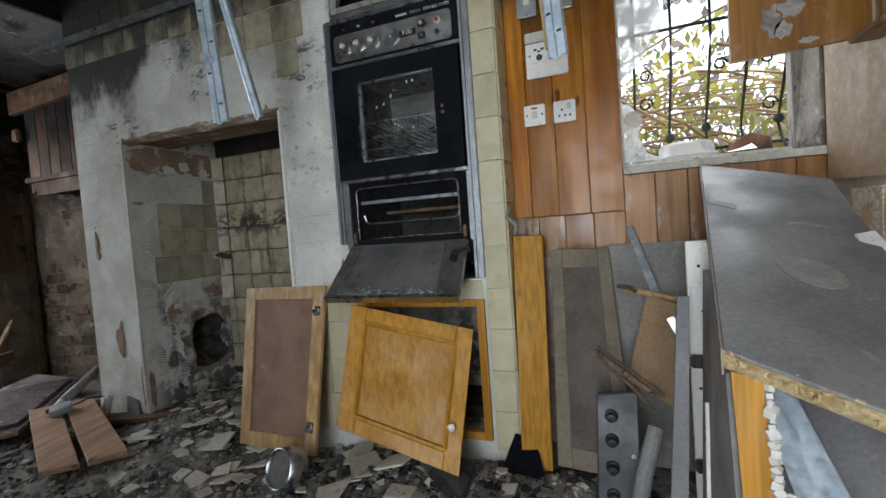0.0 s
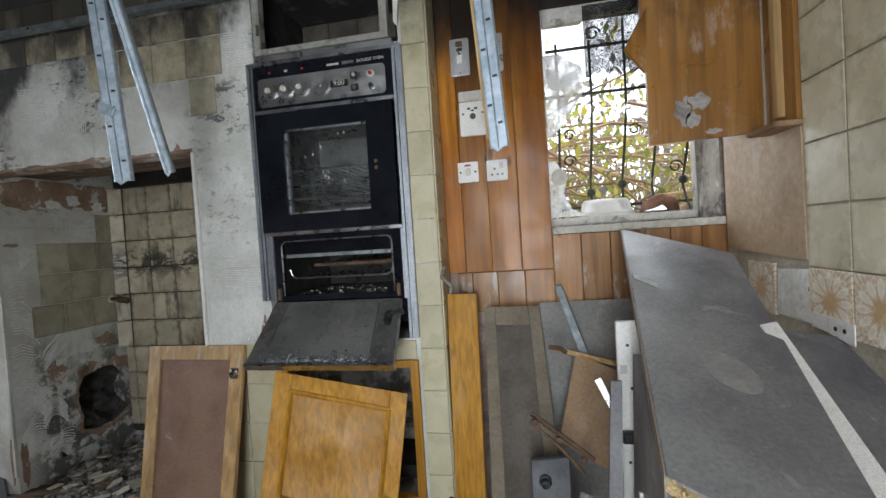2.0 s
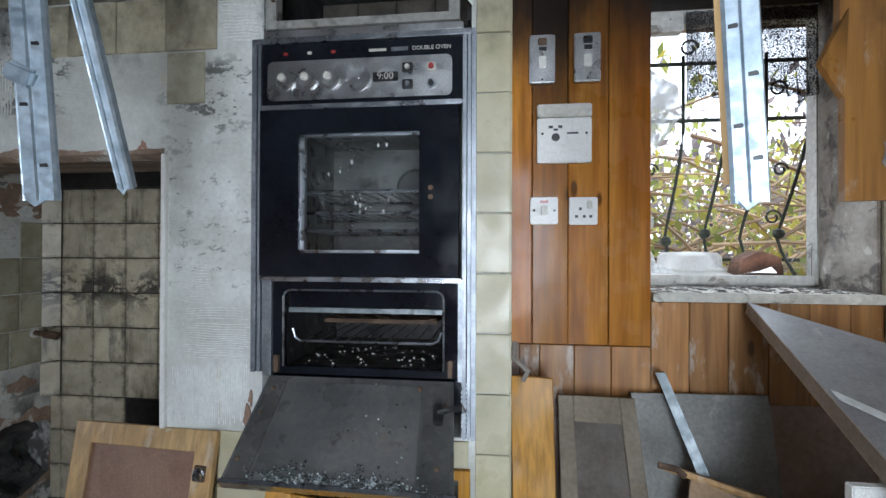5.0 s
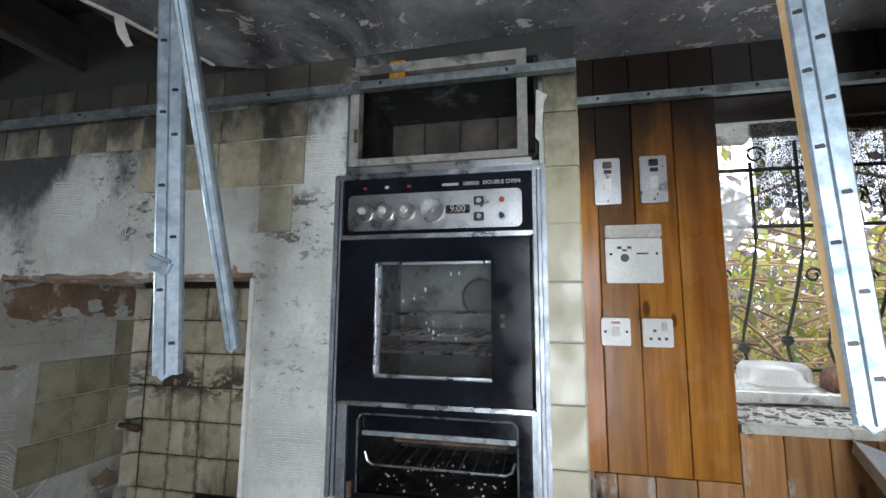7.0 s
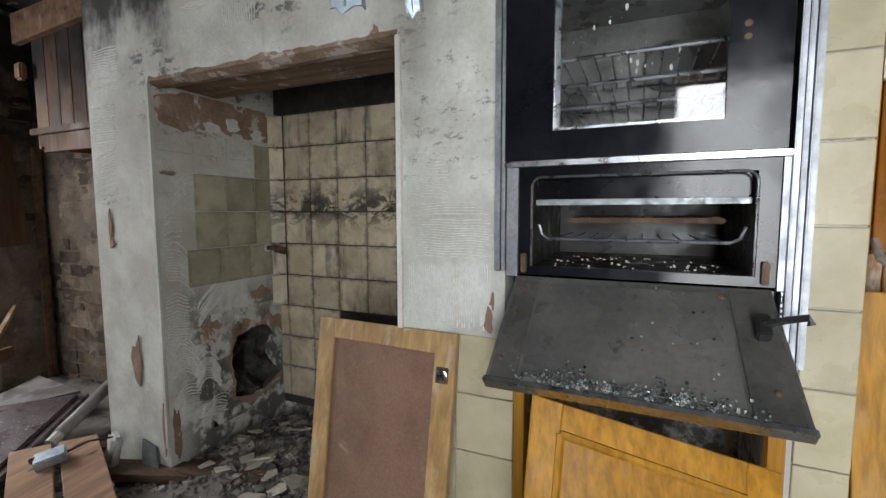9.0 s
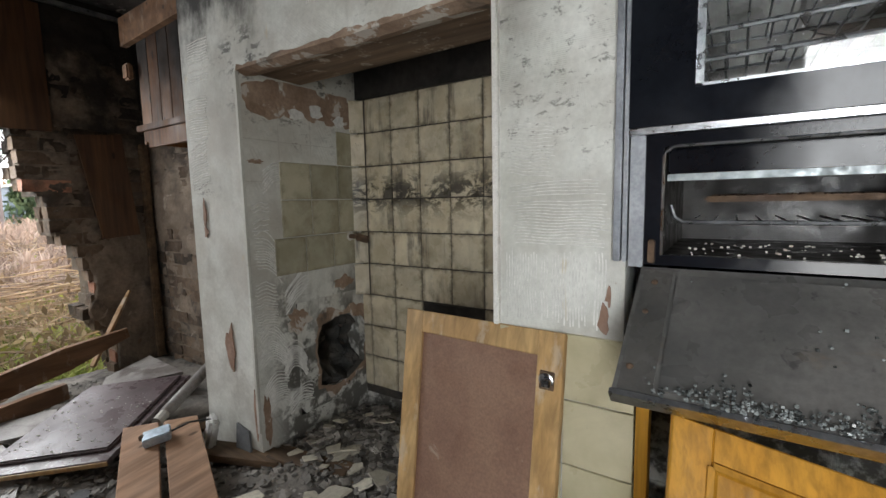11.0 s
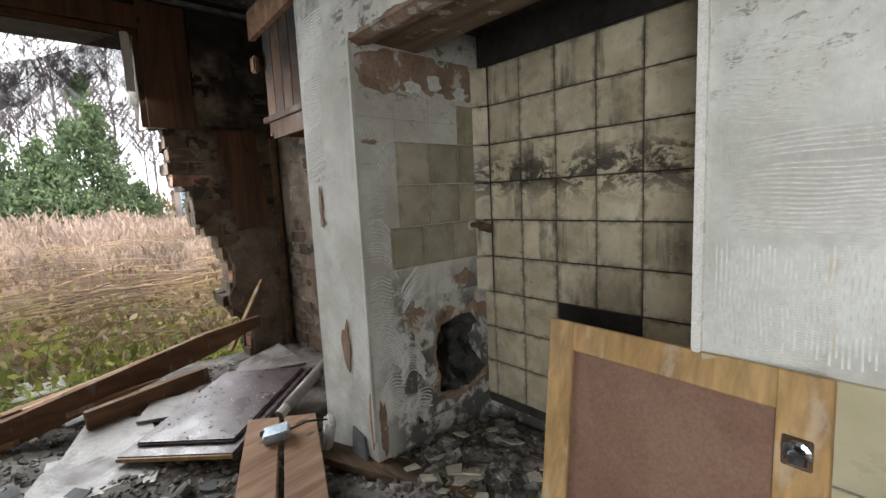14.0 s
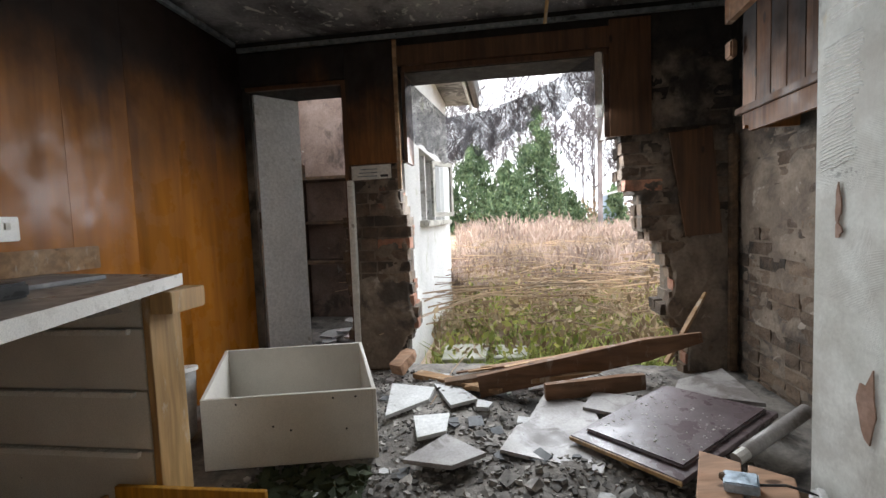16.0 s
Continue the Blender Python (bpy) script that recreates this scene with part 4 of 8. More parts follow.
part("clock_window", rounded(box(-0.703, -0.635, 1.560, 1.570, 1.673, 1.697), 0.002), M_DARKPL, oven)
for i, x in enumerate((-0.61, -0.548)):
    for j, z in enumerate((1.706, 1.662)):
        if i == 0:
            b = part("button", rounded(box(x - 0.014, x + 0.014, 1.557, 1.568, z - 0.012, z + 0.012), 0.002), M_DARKPL, oven)
            part("cap", lathe([(0.007, 0), (0.006, 0.006), (0.001, 0.006)], (x, 1.557, z), 14, FACE), M_IVORY if j == 0 else M_CHROME, b)
        else:
            b = part("button", lathe([(0.013, 0), (0.012, 0.006), (0.001, 0.006)], (x, 1.566, z), 18, FACE), M_IVORY if j == 0 else M_CHROME, oven)
            part("cap", lathe([(0.008, 0.004), (0.007, 0.012), (0.001, 0.012)], (x, 1.566, z), 14, FACE), M_RED if j == 0 else M_DARKPL, b)
for x, m in ((-0.945, M_RED), (-0.878, M_IVORY), (-0.812, M_RED)):
    part("indicator", rounded(box(x - 0.006, x + 0.006, 1.564, 1.569, 1.754, 1.762), 0.0015), m, oven)


def lettering(body, place, size, material, parent, rx=90, rz=0):
    c = bpy.data.curves.new("lettering", "FONT")
    c.body, c.size, c.extrude, c.align_x, c.align_y = body, size, 0.0004, "CENTER", "CENTER"
    tmp = bpy.data.objects.new("lettering", c)
    me = bpy.data.meshes.new_from_object(tmp)
    bpy.data.objects.remove(tmp)
    me.materials.clear()
    me.materials.append(material)
    ob = new("lettering", me)
    ob.parent = parent
    if parent.type == "EMPTY":
        ob.matrix_parent_inverse = Matrix.Translation(parent.location).inverted()
    ob.matrix_basis = pose(*place, rx, 0, rz)
    return ob


lettering("DOUBLE OVEN", (-0.548, 1.5672, 1.758), 0.015, M_IVORY, oven)
lettering("9:00", (-0.669, 1.5592, 1.685), 0.026, M_IVORY, oven)
part("name_bar", box(-0.715, -0.668, 1.5665, 1.569, 1.754, 1.761), M_IVORY, oven)
part("name_bar", box(-0.655, -0.61, 1.5665, 1.569, 1.753, 1.763), M_CHROME, oven)
part("divider_trim", rounded(box(-1.014, -0.466, 1.560, 1.6, 1.607, 1.620), 0.003), M_CHROME, oven)
part("divider_trim", rounded(box(-1.014, -0.466, 1.556, 1.6, 1.146, 1.158), 0.003), M_CHROME, oven)
for i in range(34):
    x, z = random.gauss(-0.74, 0.08), random.gauss(1.36, 0.09)
    if -0.89 < x < -0.6 and 1.24 < z < 1.52:
        r = 0.0015 + 0.007 * random.random() ** 3
        part("splash", plate([(x + r * math.cos(a) * random.uniform(0.5, 1.0) * 0.6, 1.5672, z + r * math.sin(a) * random.uniform(0.6, 1.6)) for a in (5.5, 4.4, 3.2, 2.2, 1.1, 0.1)][::-1], 0.0006), M_SHARD, oven)
# upper door: black frame round a smoked pane
X0, X1, Z0, Z1 = -1.014, -0.476, 1.160, 1.605
GX0, GX1, GZ0, GZ1 = -0.905, -0.578, 1.222, 1.54
bm = frame_ring(X0, X1, Z0, Z1, GX0, GX1, GZ0, GZ1, 1.560, 1.585)
door = part("upper_door", bm, M_BLACK, oven, "black enamel oven door")
glass = part("door_glass", box(GX0 - 0.002, GX1 + 0.002, 1.568, 1.573, GZ0 - 0.002, GZ1 + 0.002), M_GLASS, door, "smoked dirty oven glass")
glass.visible_shadow = False
bm = bmesh.new()
bx(bm, GX0, GX0 + 0.012, 1.575, 1.59, GZ0, GZ1)
bx(bm, GX0, GX1, 1.575, 1.59, GZ1 - 0.006, GZ1)
bx(bm, GX0, GX1, 1.575, 1.59, GZ0, GZ0 + 0.008)
part("glass_frame", bm, M_CHROME, door)
for z in (1.368, 1.392):
    part("screw", lathe([(0.007, 0), (0.006, 0.003), (0.001, 0.003)], (-0.548, 1.560, z), 12, FACE), M_RUST, door)
CX0, CX1 = -0.965, -0.515


def open_box(x0, x1, y0, y1, z0, z1, t=0.008):
    """A box open towards -y, with walls t thick."""
    bm = bmesh.new()
    loop = lambda d, y: [bm.verts.new((x, y, z)) for x, z in ((x0 - d, z0 - d), (x1 + d, z0 - d), (x1 + d, z1 + d), (x0 - d, z1 + d))]
    ob_, of, nf, nb = loop(t, y1), loop(t, y0), loop(0, y0), loop(0, y1 - t)
    for a, b in ((ob_, of), (of, nf), (nf, nb)):
        for k in range(4):
            bm.faces.new((a[k], a[(k + 1) % 4], b[(k + 1) % 4], b[k]))
    bm.faces.new(nb)
    bm.faces.new(ob_[::-1])
    return bm


bm = open_box(CX0, CX1, 1.60, 1.995, 1.17, 1.59)
part("upper_cavity", bm, M_GREYCAV, oven, "greasy enamel oven cavity")
part("fan_cover", lathe([(0.07, 0), (0.07, 0.008), (0.06, 0.012), (0.001, 0.012)], (-0.66, 1.985, 1.45), 24, FACE), M_GREASE, oven)
for z in (1.285, 1.335, 1.395):
    bm = bmesh.new()
    tube([(CX0, 1.64, z), (CX1, 1.64, z)], 0.005, 6, bm)
    tube([(CX0, 1.95, z), (CX1, 1.95, z)], 0.0035, 6, bm)
    for i in range(12):
        x = CX0 + 0.03 + i * 0.0355
        tube([(x, 1.64, z), (x, 1.95, z)], 0.002, 4, bm)
    part("rack", bm, M_CHROME, oven, "wire oven rack")
# lower oven
LX0, LX1, LZ0, LZ1 = -0.953, -0.515, 0.915, 1.122
bm = frame_ring(-0.985, -0.478, 0.895, 1.145, LX0, LX1, LZ0, LZ1, 1.578, 1.60)
lower = part("lower_frame", bm, M_BLACK, oven)
bead = []
for cx, cz, a0 in ((LX1 - 0.022, LZ1 - 0.022, 0), (LX0 + 0.022, LZ1 - 0.022, 90)):
    for k in range(6):
        a = radians(a0 + k * 18)
        bead.append((cx + 0.022 * math.cos(a), 1.577, cz + 0.022 * math.sin(a)))
part("seal_bead", tube([(LX1, 1.577, LZ0)] + bead + [(LX0, 1.577, LZ0)], 0.003, 6), M_CHROME, lower, "bright bead round the grill opening")
bm = open_box(LX0, LX1, 1.60, 1.995, LZ0, LZ1)
part("lower_cavity", bm, M_CAVITY, oven, "greasy brown grill cavity")
part("grill_shield", rounded(box(LX0 + 0.005, LX1 - 0.005, 1.604, 1.614, 1.072, 1.12), 0.004), M_BLACK, oven)
part("grill_rail", box(LX0 + 0.004, LX1 - 0.004, 1.602, 1.607, 1.058, 1.071), M_GALVDARK, oven)
bm = bmesh.new()
for i in range(4):
    x = -0.90 + i * 0.1
    tube([(x, 1.63, 1.085), (x, 1.9, 1.085), (x + 0.05, 1.9, 1.085), (x + 0.05, 1.63, 1.085)], 0.006, 6, bm)
part("grill_element", bm, M_RUST, oven)
bm = bmesh.new()
tube([(-0.943, 1.612, 1.012), (-0.935, 1.612, 0.987), (-0.92, 1.612, 0.978), (-0.55, 1.612, 0.978), (-0.533, 1.612, 0.987), (-0.525, 1.612, 1.012)], 0.004, 8, bm)
for i in range(10):
    x = -0.91 + i * 0.039
    tube([(x, 1.612, 0.978), (x, 1.93, 0.978)], 0.0022, 4, bm)
part("grill_rack", bm, M_CHROME, oven, "bent chrome wire grill rack")
tray_ = part("grill_tray", rounded(box(-0.89, -0.545, 1.7, 1.96, 1.015, 1.027), 0.004), M_RUST, oven, "rusty grill tray")
bm = bmesh.new()
for i in range(90):
    x, y, q = random.uniform(-0.88, -0.555), random.uniform(1.71, 1.95), random.uniform(0.003, 0.008)
    bx(bm, -q, q, -q * 0.6, q * 0.6, 0, q * 0.5, m=Matrix.Translation((x, y, 1.0265)) @ Euler((random.uniform(-0.3, 0.3), 0, random.random() * 3)).to_matrix().to_4x4())
tagged(part("burnt_flakes", bm, M_RUST, tray_), kind="stuff")
for x in (-0.97, -0.497):
    part("hinge", rounded(box(x - 0.006, x + 0.006, 1.566, 1.58, 0.90, 0.945), 0.002), M_RUST, oven)
# lower door, hanging open
DA, DB, DC, DD = (-0.995, 1.362, 0.712), (-0.468, 1.356, 0.71), (-0.488, 1.565, 0.892), (-0.985, 1.565, 0.892)
drop = part("drop_door", plate([DA, DB, DC, DD], 0.022), M_GREASE, oven, "greasy dark oven door lying open")
part("inner_panel", plate(inset(DA, DB, DC, DD, 0.13, 0.84, 0.07, 0.93, 0.004), 0.004), M_GREASE, drop)
part("rim", plate(inset(DA, DB, DC, DD, -0.005, 1.005, -0.015, 0.02, 0.003), 0.03), M_CHROME, drop, "chrome door rim")
p = Vector(inset(DA, DB, DC, DD, 0.93, 0.93, 0.62, 0.62, 0.0)[0])
latch = part("latch", rounded(box(-0.011, 0.011, -0.016, 0.03, -0.004, 0.026, m=Matrix.Translation(p) @ Euler((radians(40), 0, 0)).to_matrix().to_4x4()), 0.003), M_DARKPL, drop, "black hinged latch")
part("hook", tube([p + Vector((0.0, -0.008, 0.02)), p + Vector((0.03, -0.02, 0.034)), p + Vector((0.058, -0.025, 0.042)), p + Vector((0.062, -0.027, 0.03))], 0.007, 6), M_DARKPL, latch)
for u0, u1 in ((0.015, 0.115), (0.855, 0.985)):
    part("border", plate(inset(DA, DB, DC, DD, u0, u1, 0.03, 0.97, 0.0025), 0.002), M_GREASEDARK, drop)
for u, v, r in ((0.04, 0.18, 0.006), (0.05, 0.6, 0.005), (0.83, 0.9, 0.007), (0.93, 0.2, 0.006), (0.06, 0.85, 0.006), (0.96, 0.75, 0.005)):
    q = inset(DA, DB, DC, DD, u, u, v, v, 0.0055)[0]
    part("rust_spot", lathe([(r, 0), (r * 0.7, 0.0015), (0.001, 0.002)], q, 9, Euler((radians(45), 0, 0)).to_matrix()), M_RUST, drop)
bm = bmesh.new()
for i in range(460):
    u = (random.gauss(0.36, 0.1) if i % 2 else random.gauss(0.66, 0.08)) if i % 5 else random.uniform(0.1, 0.9)
    v = abs(random.gauss(0.035, 0.03)) if i % 14 else random.uniform(0.05, 0.9)
    if abs(u - 0.31) < 0.05 or abs(u - 0.6) < 0.025:
        v *= 1.9
    if not (0.04 < u < 0.9 and v < 0.95):
        continue
    q = inset(DA, DB, DC, DD, u, u, 0.02 + v, 0.02 + v, 0.008)[0]
    s = random.uniform(0.0009, 0.0022)
    bx(bm, -s, s, -s, s, -s, s, m=Matrix.Translation(q) @ Euler((random.random() * 3, random.random() * 3, random.random() * 3)).to_matrix().to_4x4())
solid("glass_crumbs", bm, surf("crumbled_glass", (0.08, 0.09, 0.09), (0.34, 0.37, 0.37), 30, 90, 0.1, 0.06, island=0.9), "crumbs of shattered safety glass on the oven door", "glass", kind="stuff")
bm = bmesh.new()
for i in range(60):
    x, y = random.uniform(LX0 + 0.03, LX1 - 0.03), random.uniform(1.6, 1.85)
    s = random.uniform(0.001, 0.003)
    bx(bm, x - s, x + s, y - s, y + s, LZ0, LZ0 + s * 1.4)
solid("paint_flakes", bm, M_PAPER, "white paint flakes in the grill cavity", "debris", kind="stuff")
# ventilation slots beside the door
grille = part("vent_grille", box(-0.470, -0.447, 1.578, 1.598, 0.745, 0.895), M_DARKPL, oven)
for i in range(13):
    part("slat", box(-0.469, -0.448, 1.573, 1.582, 0.75 + i * 0.011, 0.755 + i * 0.011), M_CHROME, grille)
part("rear_box", box(-1.0, -0.47, 1.60, 1.98, 0.80, 0.885), M_BLACK, oven)

# ---- open niche above the oven ----
bm = frame_ring(-1.0, -0.475, 1.827, 2.14, -0.972, -0.503, 1.848, 2.11, 1.565, 1.60)
niche = solid("niche_frame", bm, M_NICHE, "grimy white wooden frame of an empty cupboard niche", "frame")
part("hinge", box(-0.984, -0.974, 1.560, 1.566, 1.90, 1.94), M_RUST, niche, "brass hinge leaf")
part("wood_block", rounded(box(-0.88, -0.83, 1.568, 1.60, 2.08, 2.15), 0.003), M_DOORWOOD, niche)
part("paper_strip", plate([(-0.455, 1.575, 1.88), (-0.44, 1.57, 1.86), (-0.43, 1.572, 1.98), (-0.42, 1.575, 2.0), (-0.45, 1.578, 2.02)], 0.002), M_PAPER, niche, "torn paper strip")
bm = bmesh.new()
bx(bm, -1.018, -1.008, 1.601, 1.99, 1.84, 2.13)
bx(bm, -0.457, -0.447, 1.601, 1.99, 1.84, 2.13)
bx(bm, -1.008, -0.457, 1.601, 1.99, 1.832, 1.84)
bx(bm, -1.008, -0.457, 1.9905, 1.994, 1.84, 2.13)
structure("niche_lining", bm, M_VOID, "near-black lining of the cupboard niche", "wall")

# ---- cupboard opening below the oven ----
bm = frame_ring(-0.99, -0.446, 0.12, 0.66, -0.965, -0.475, 0.15, 0.635, 1.575, 1.61)
base_cupboard = thing("base_cupboard", (-0.72, 1.59, 0.12), "orange wooden cupboard below the oven with a crooked broken door", "cupboard")
part("face_frame", bm, M_DOORWOOD, base_cupboard)
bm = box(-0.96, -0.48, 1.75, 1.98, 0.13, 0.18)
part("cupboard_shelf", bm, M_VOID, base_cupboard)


def framed_door(name, A, B, C, D, label, frame_m, panel_m, fu, fv, thick=0.019, bead=True, group=""):
    """A cupboard door with stiles, rails and a panel; A lower left, B lower right, C, D."""
    ob = thing(name, (Vector(A) + Vector(B)) / 2, label, "cupboard door", group)
    for u0, u1, v0, v1, nm in ((0, fu, 0, 1, "stile"), (1 - fu, 1, 0, 1, "stile"), (fu, 1 - fu, 0, fv, "rail"), (fu, 1 - fu, 1 - fv, 1, "rail")):
        part(nm, rounded(plate(inset(A, B, C, D, u0, u1, v0, v1), thick), 0.002, 1), frame_m, ob)
    part("panel", plate(inset(A, B, C, D, fu - 0.01, 1 - fu + 0.01, fv - 0.01, 1 - fv + 0.01, -0.008), 0.006), panel_m, ob)
    if bead:
        bm = bmesh.new()
        q = inset(A, B, C, D, fu, 1 - fu, fv, 1 - fv, -0.002)
        for i in range(4):
            tube([q[i], q[(i + 1) % 4]], 0.009, 6, bm)
        part("bead", bm, frame_m, ob)
    return ob


od = framed_door("cupboard_door", (-0.905, 1.25, 0.279), (-0.497, 1.317, 0.12), (-0.468, 1.497, 0.567), (-0.906, 1.402, 0.679),
                 "orange wooden cupboard door hanging crooked under the oven", M_DOORWOOD, M_DOORWOOD, 0.13, 0.13)
part("knob", lathe([(0.004, 0), (0.005, 0.012), (0.012, 0.016), (0.014, 0.024), (0.008, 0.029), (0.001, 0.029)], inset((-0.905, 1.25, 0.279), (-0.497, 1.317, 0.12), (-0.468, 1.497, 0.567), (-0.906, 1.402, 0.679), 0.92, 0.92, 0.31, 0.31)[0], 16, FACE), M_PLASTIC, od, "white round knob", True)
LA, LB, LC, LD = (-1.537, 1.42, 0.074), (-1.114, 1.376, 0.088), (-1.138, 1.568, 0.732), (-1.618, 1.62, 0.722)
ld = framed_door("cupboard_door", LA, LB, LC, LD, "pale framed cupboard door with brown back leaning on tiles", M_PALEWOOD, M_HARDBOARD, 0.13, 0.085, bead=False)
for v in (0.12, 0.81):
    h = part("hinge", rounded(plate(inset(LA, LB, LC, LD, 0.89, 0.965, v, v + 0.06, 0.004), 0.006), 0.002, 1), M_RUST, ld, "rusty concealed hinge")
    q = inset(LA, LB, LC, LD, 0.93, 0.93, v + 0.03, v + 0.03, 0.01)[0]
    part("cup", lathe([(0.017, 0), (0.017, 0.004), (0.012, 0.006), (0.001, 0.003)], q + Vector((0, 0.006, 0)), 16, FACE), M_CHROME, h)
    part("arm", rounded(box(-0.008, 0.014, -0.014, 0.0, -0.012, 0.006, m=Matrix.Translation(q)), 0.003, 1), M_CHROME, h)

# ---- suspended-ceiling steel ----


def angle_strip(name, a, b, w, up, label, material, slots=True, group="hanging steel strips", w2=None):
    """A pressed steel angle from a (lower end) to b, with a rolled edge, slots and a torn end."""
    a, b, up = Vector(a), Vector(b), Vector(up).normalized()
    d = (b - a).normalized()
    side = d.cross(up).normalized()
    face = side.cross(d).normalized()
    w2 = w2 or w * 0.45
    ob = thing(name, a, label, "steel strip", group)
    f = lambda l, s, n: a + d * l + side * s + face * n
    L = (b - a).length
    bm = bmesh.new()
    prof = [(-w / 2, 0.0), (-w / 2 + 0.004, 0.003), (-w * 0.05, 0.003), (0.0, 0.0065), (w * 0.05, 0.003), (w / 2, 0.003), (w / 2 + 0.003, -0.002), (w / 2 + 0.002, -w2), (w / 2, -w2), (w / 2, -0.001), (0, 0.002), (-w / 2, -0.002)]
    rows = [[bm.verts.new(f(l, s, n)) for s, n in prof] for l in (0, L)]
    k = len(prof)
    for i in range(k):
        bm.faces.new((rows[0][i], rows[0][(i + 1) % k], rows[1][(i + 1) % k], rows[1][i]))
    bm.faces.new(rows[0])
    bm.faces.new(rows[1][::-1])
    part("web", bm, material, ob)
    part("torn_end", plate([f(-0.003, -w * 0.3, 0.002), f(-0.009, -w * 0.1, 0.004), f(-0.002, w * 0.2, 0.002), f(0.006, w * 0.45, 0.003), f(0.012, -w * 0.45, 0.003)], 0.001), material, ob)
    if slots:
        l = 0.05
        i = 0
        while l < L:
            s = (-0.22 if i % 2 else 0.25) * w
            part("slot", plate([f(l, s - 0.005, 0.0036), f(l, s + 0.005, 0.0036), f(l + 0.003, s + 0.006, 0.0036), f(l + 0.006, s + 0.004, 0.0036), f(l + 0.005, s - 0.005, 0.0036)], 0.001), M_DARKPL, ob)
            l += random.choice((0.04, 0.06, 0.09))
            i += 1
    return ob


angle_strip("steel_strip", (-1.07, 1.03, 1.302), (-1.092, 0.977, 2.2), 0.042, (0.35, -1, 0), "galvanised slotted steel strip hanging from the ceiling", M_GALV, w2=0.012)
angle_strip("steel_strip", (-1.034, 1.145, 1.335), (-1.0, 0.827, 2.2), 0.021, (0.3, -1, 0), "narrow galvanised steel channel hanging askew from the ceiling", M_GALV, False, w2=0.02)
strip3 = angle_strip("steel_strip", (-0.081, 1.005, 1.287), (-0.136, 0.99, 2.2), 0.039, (-0.2, -1, 0), "galvanised slotted steel strip with board edge hanging down", M_GALV, w2=0.008)
part("board_edge", plate([(-0.107, 1.012, 1.31), (-0.1, 1.008, 1.31), (-0.155, 0.993, 2.2), (-0.162, 0.997, 2.2)], 0.01), M_PALEWOOD, strip3, "yellowed board edge")
solid("folded_tab", rounded(box(-0.021, 0.021, -0.008, 0.008, -0.014, 0.014, m=pose(-1.083, 1.012, 1.487, 8, 24, 15)), 0.005), M_GALV, "bent steel tab crimped round a hanging strip", "steel strip")


def wall_rail(name, x0, x1, y0, y1, z, material, label):
    ob = thing(name, ((x0 + x1) / 2, (y0 + y1) / 2, z), label, "ceiling rail")
    along_x = abs(x1 - x0) > abs(y1 - y0)
    prof = ((0, 0), (0.026, 0), (0.026, 0.024), (0.024, 0.024), (0.024, 0.003), (0.003, 0.003), (0.003, 0.028), (0, 0.028))
    if along_x:
        sg = -1 if y0 > 0 else 1
        bm = plate([(x1, y0 + sg * a, z + b) for a, b in (prof if sg > 0 else prof[::-1])], x1 - x0)
    else:
        bm = plate([(x0 + a, y0, z + b) for a, b in prof], y1 - y0)
    part("channel", bm, material, ob)
    n = 7
    for i in range(n):
        u = (i + 0.5) / n
        x, y = x0 + (x1 - x0) * u, y0 + (y1 - y0) * u
        part("screw", box(x - 0.004, x + 0.004, y - 0.03 if along_x else y - 0.004, y - 0.024 if along_x else y + 0.004, z + 0.009, z + 0.017) if along_x else box(x + 0.026, x + 0.03, y - 0.004, y + 0.004, z + 0.009, z + 0.017), M_DARKPL, ob)
    return ob


wall_rail("ceiling_rail", -2.9, -0.345, 1.558, 1.558, 2.05, M_GALVDARK, "dull galvanised ceiling rail screwed across the chimney breast")
wall_rail("ceiling_rail", -0.34, 0.66, 1.748, 1.748, 2.03, M_GALVDARK, "dull galvanised ceiling rail over the pine boards")
wall_rail("ceiling_rail", -3.97, -3.97, -1.02, 1.95, 2.125, M_GALVDARK, "dull galvanised ceiling rail above the broken window")
wall_rail("ceiling_rail", -3.9, -1.6, -1.02, -1.02, 2.14, M_GALVDARK, "dull galvanised ceiling rail along the pine wall")

# ---- pine-board wall: switches and sockets ----


def faceplate(name, x0, x1, z0, z1, material, label, category, y=1.758):
    ob = thing(name, ((x0 + x1) / 2, y, z0), label, category)
    part("plate", rounded(box(x0, x1, y - 0.010, y + 0.008, z0, z1), 0.003), material, ob)
    return ob


for x0 in (-0.283, -0.154):
    s = faceplate("fuse_switch", x0, x0 + 0.074, 1.722, 1.864, M_ALU, "narrow metal switched fuse plate on pine boards", "switch")
    part("rocker", rounded(box(x0 + 0.026, x0 + 0.048, 1.742, 1.75, 1.765, 1.80), 0.002), M_PLASTIC, s)
    part("neon", box(x0 + 0.027, x0 + 0.049, 1.744, 1.75, 1.815, 1.826), M_DARKPL, s)
    part("fuse_carrier", rounded(box(x0 + 0.024, x0 + 0.05, 1.742, 1.75, 1.832, 1.852), 0.002), M_RUST if x0 < -0.2 else M_DARKPL, s)
    part("screw", lathe([(0.003, 0), (0.001, 0.002)], (x0 + 0.037, 1.748, 1.732), 8, FACE), M_DARKPL, s)
c = faceplate("cooker_switch", -0.26, -0.105, 1.487, 1.618, M_PLASTIC, "square white cooker switch panel with socket", "switch")
part("top_strip", rounded(box(-0.26, -0.105, 1.744, 1.766, 1.62, 1.658), 0.003), M_IVORY, c)
part("socket_insert", rounded(box(-0.235, -0.18, 1.743, 1.75, 1.54, 1.60), 0.003), M_PLASTIC, c)
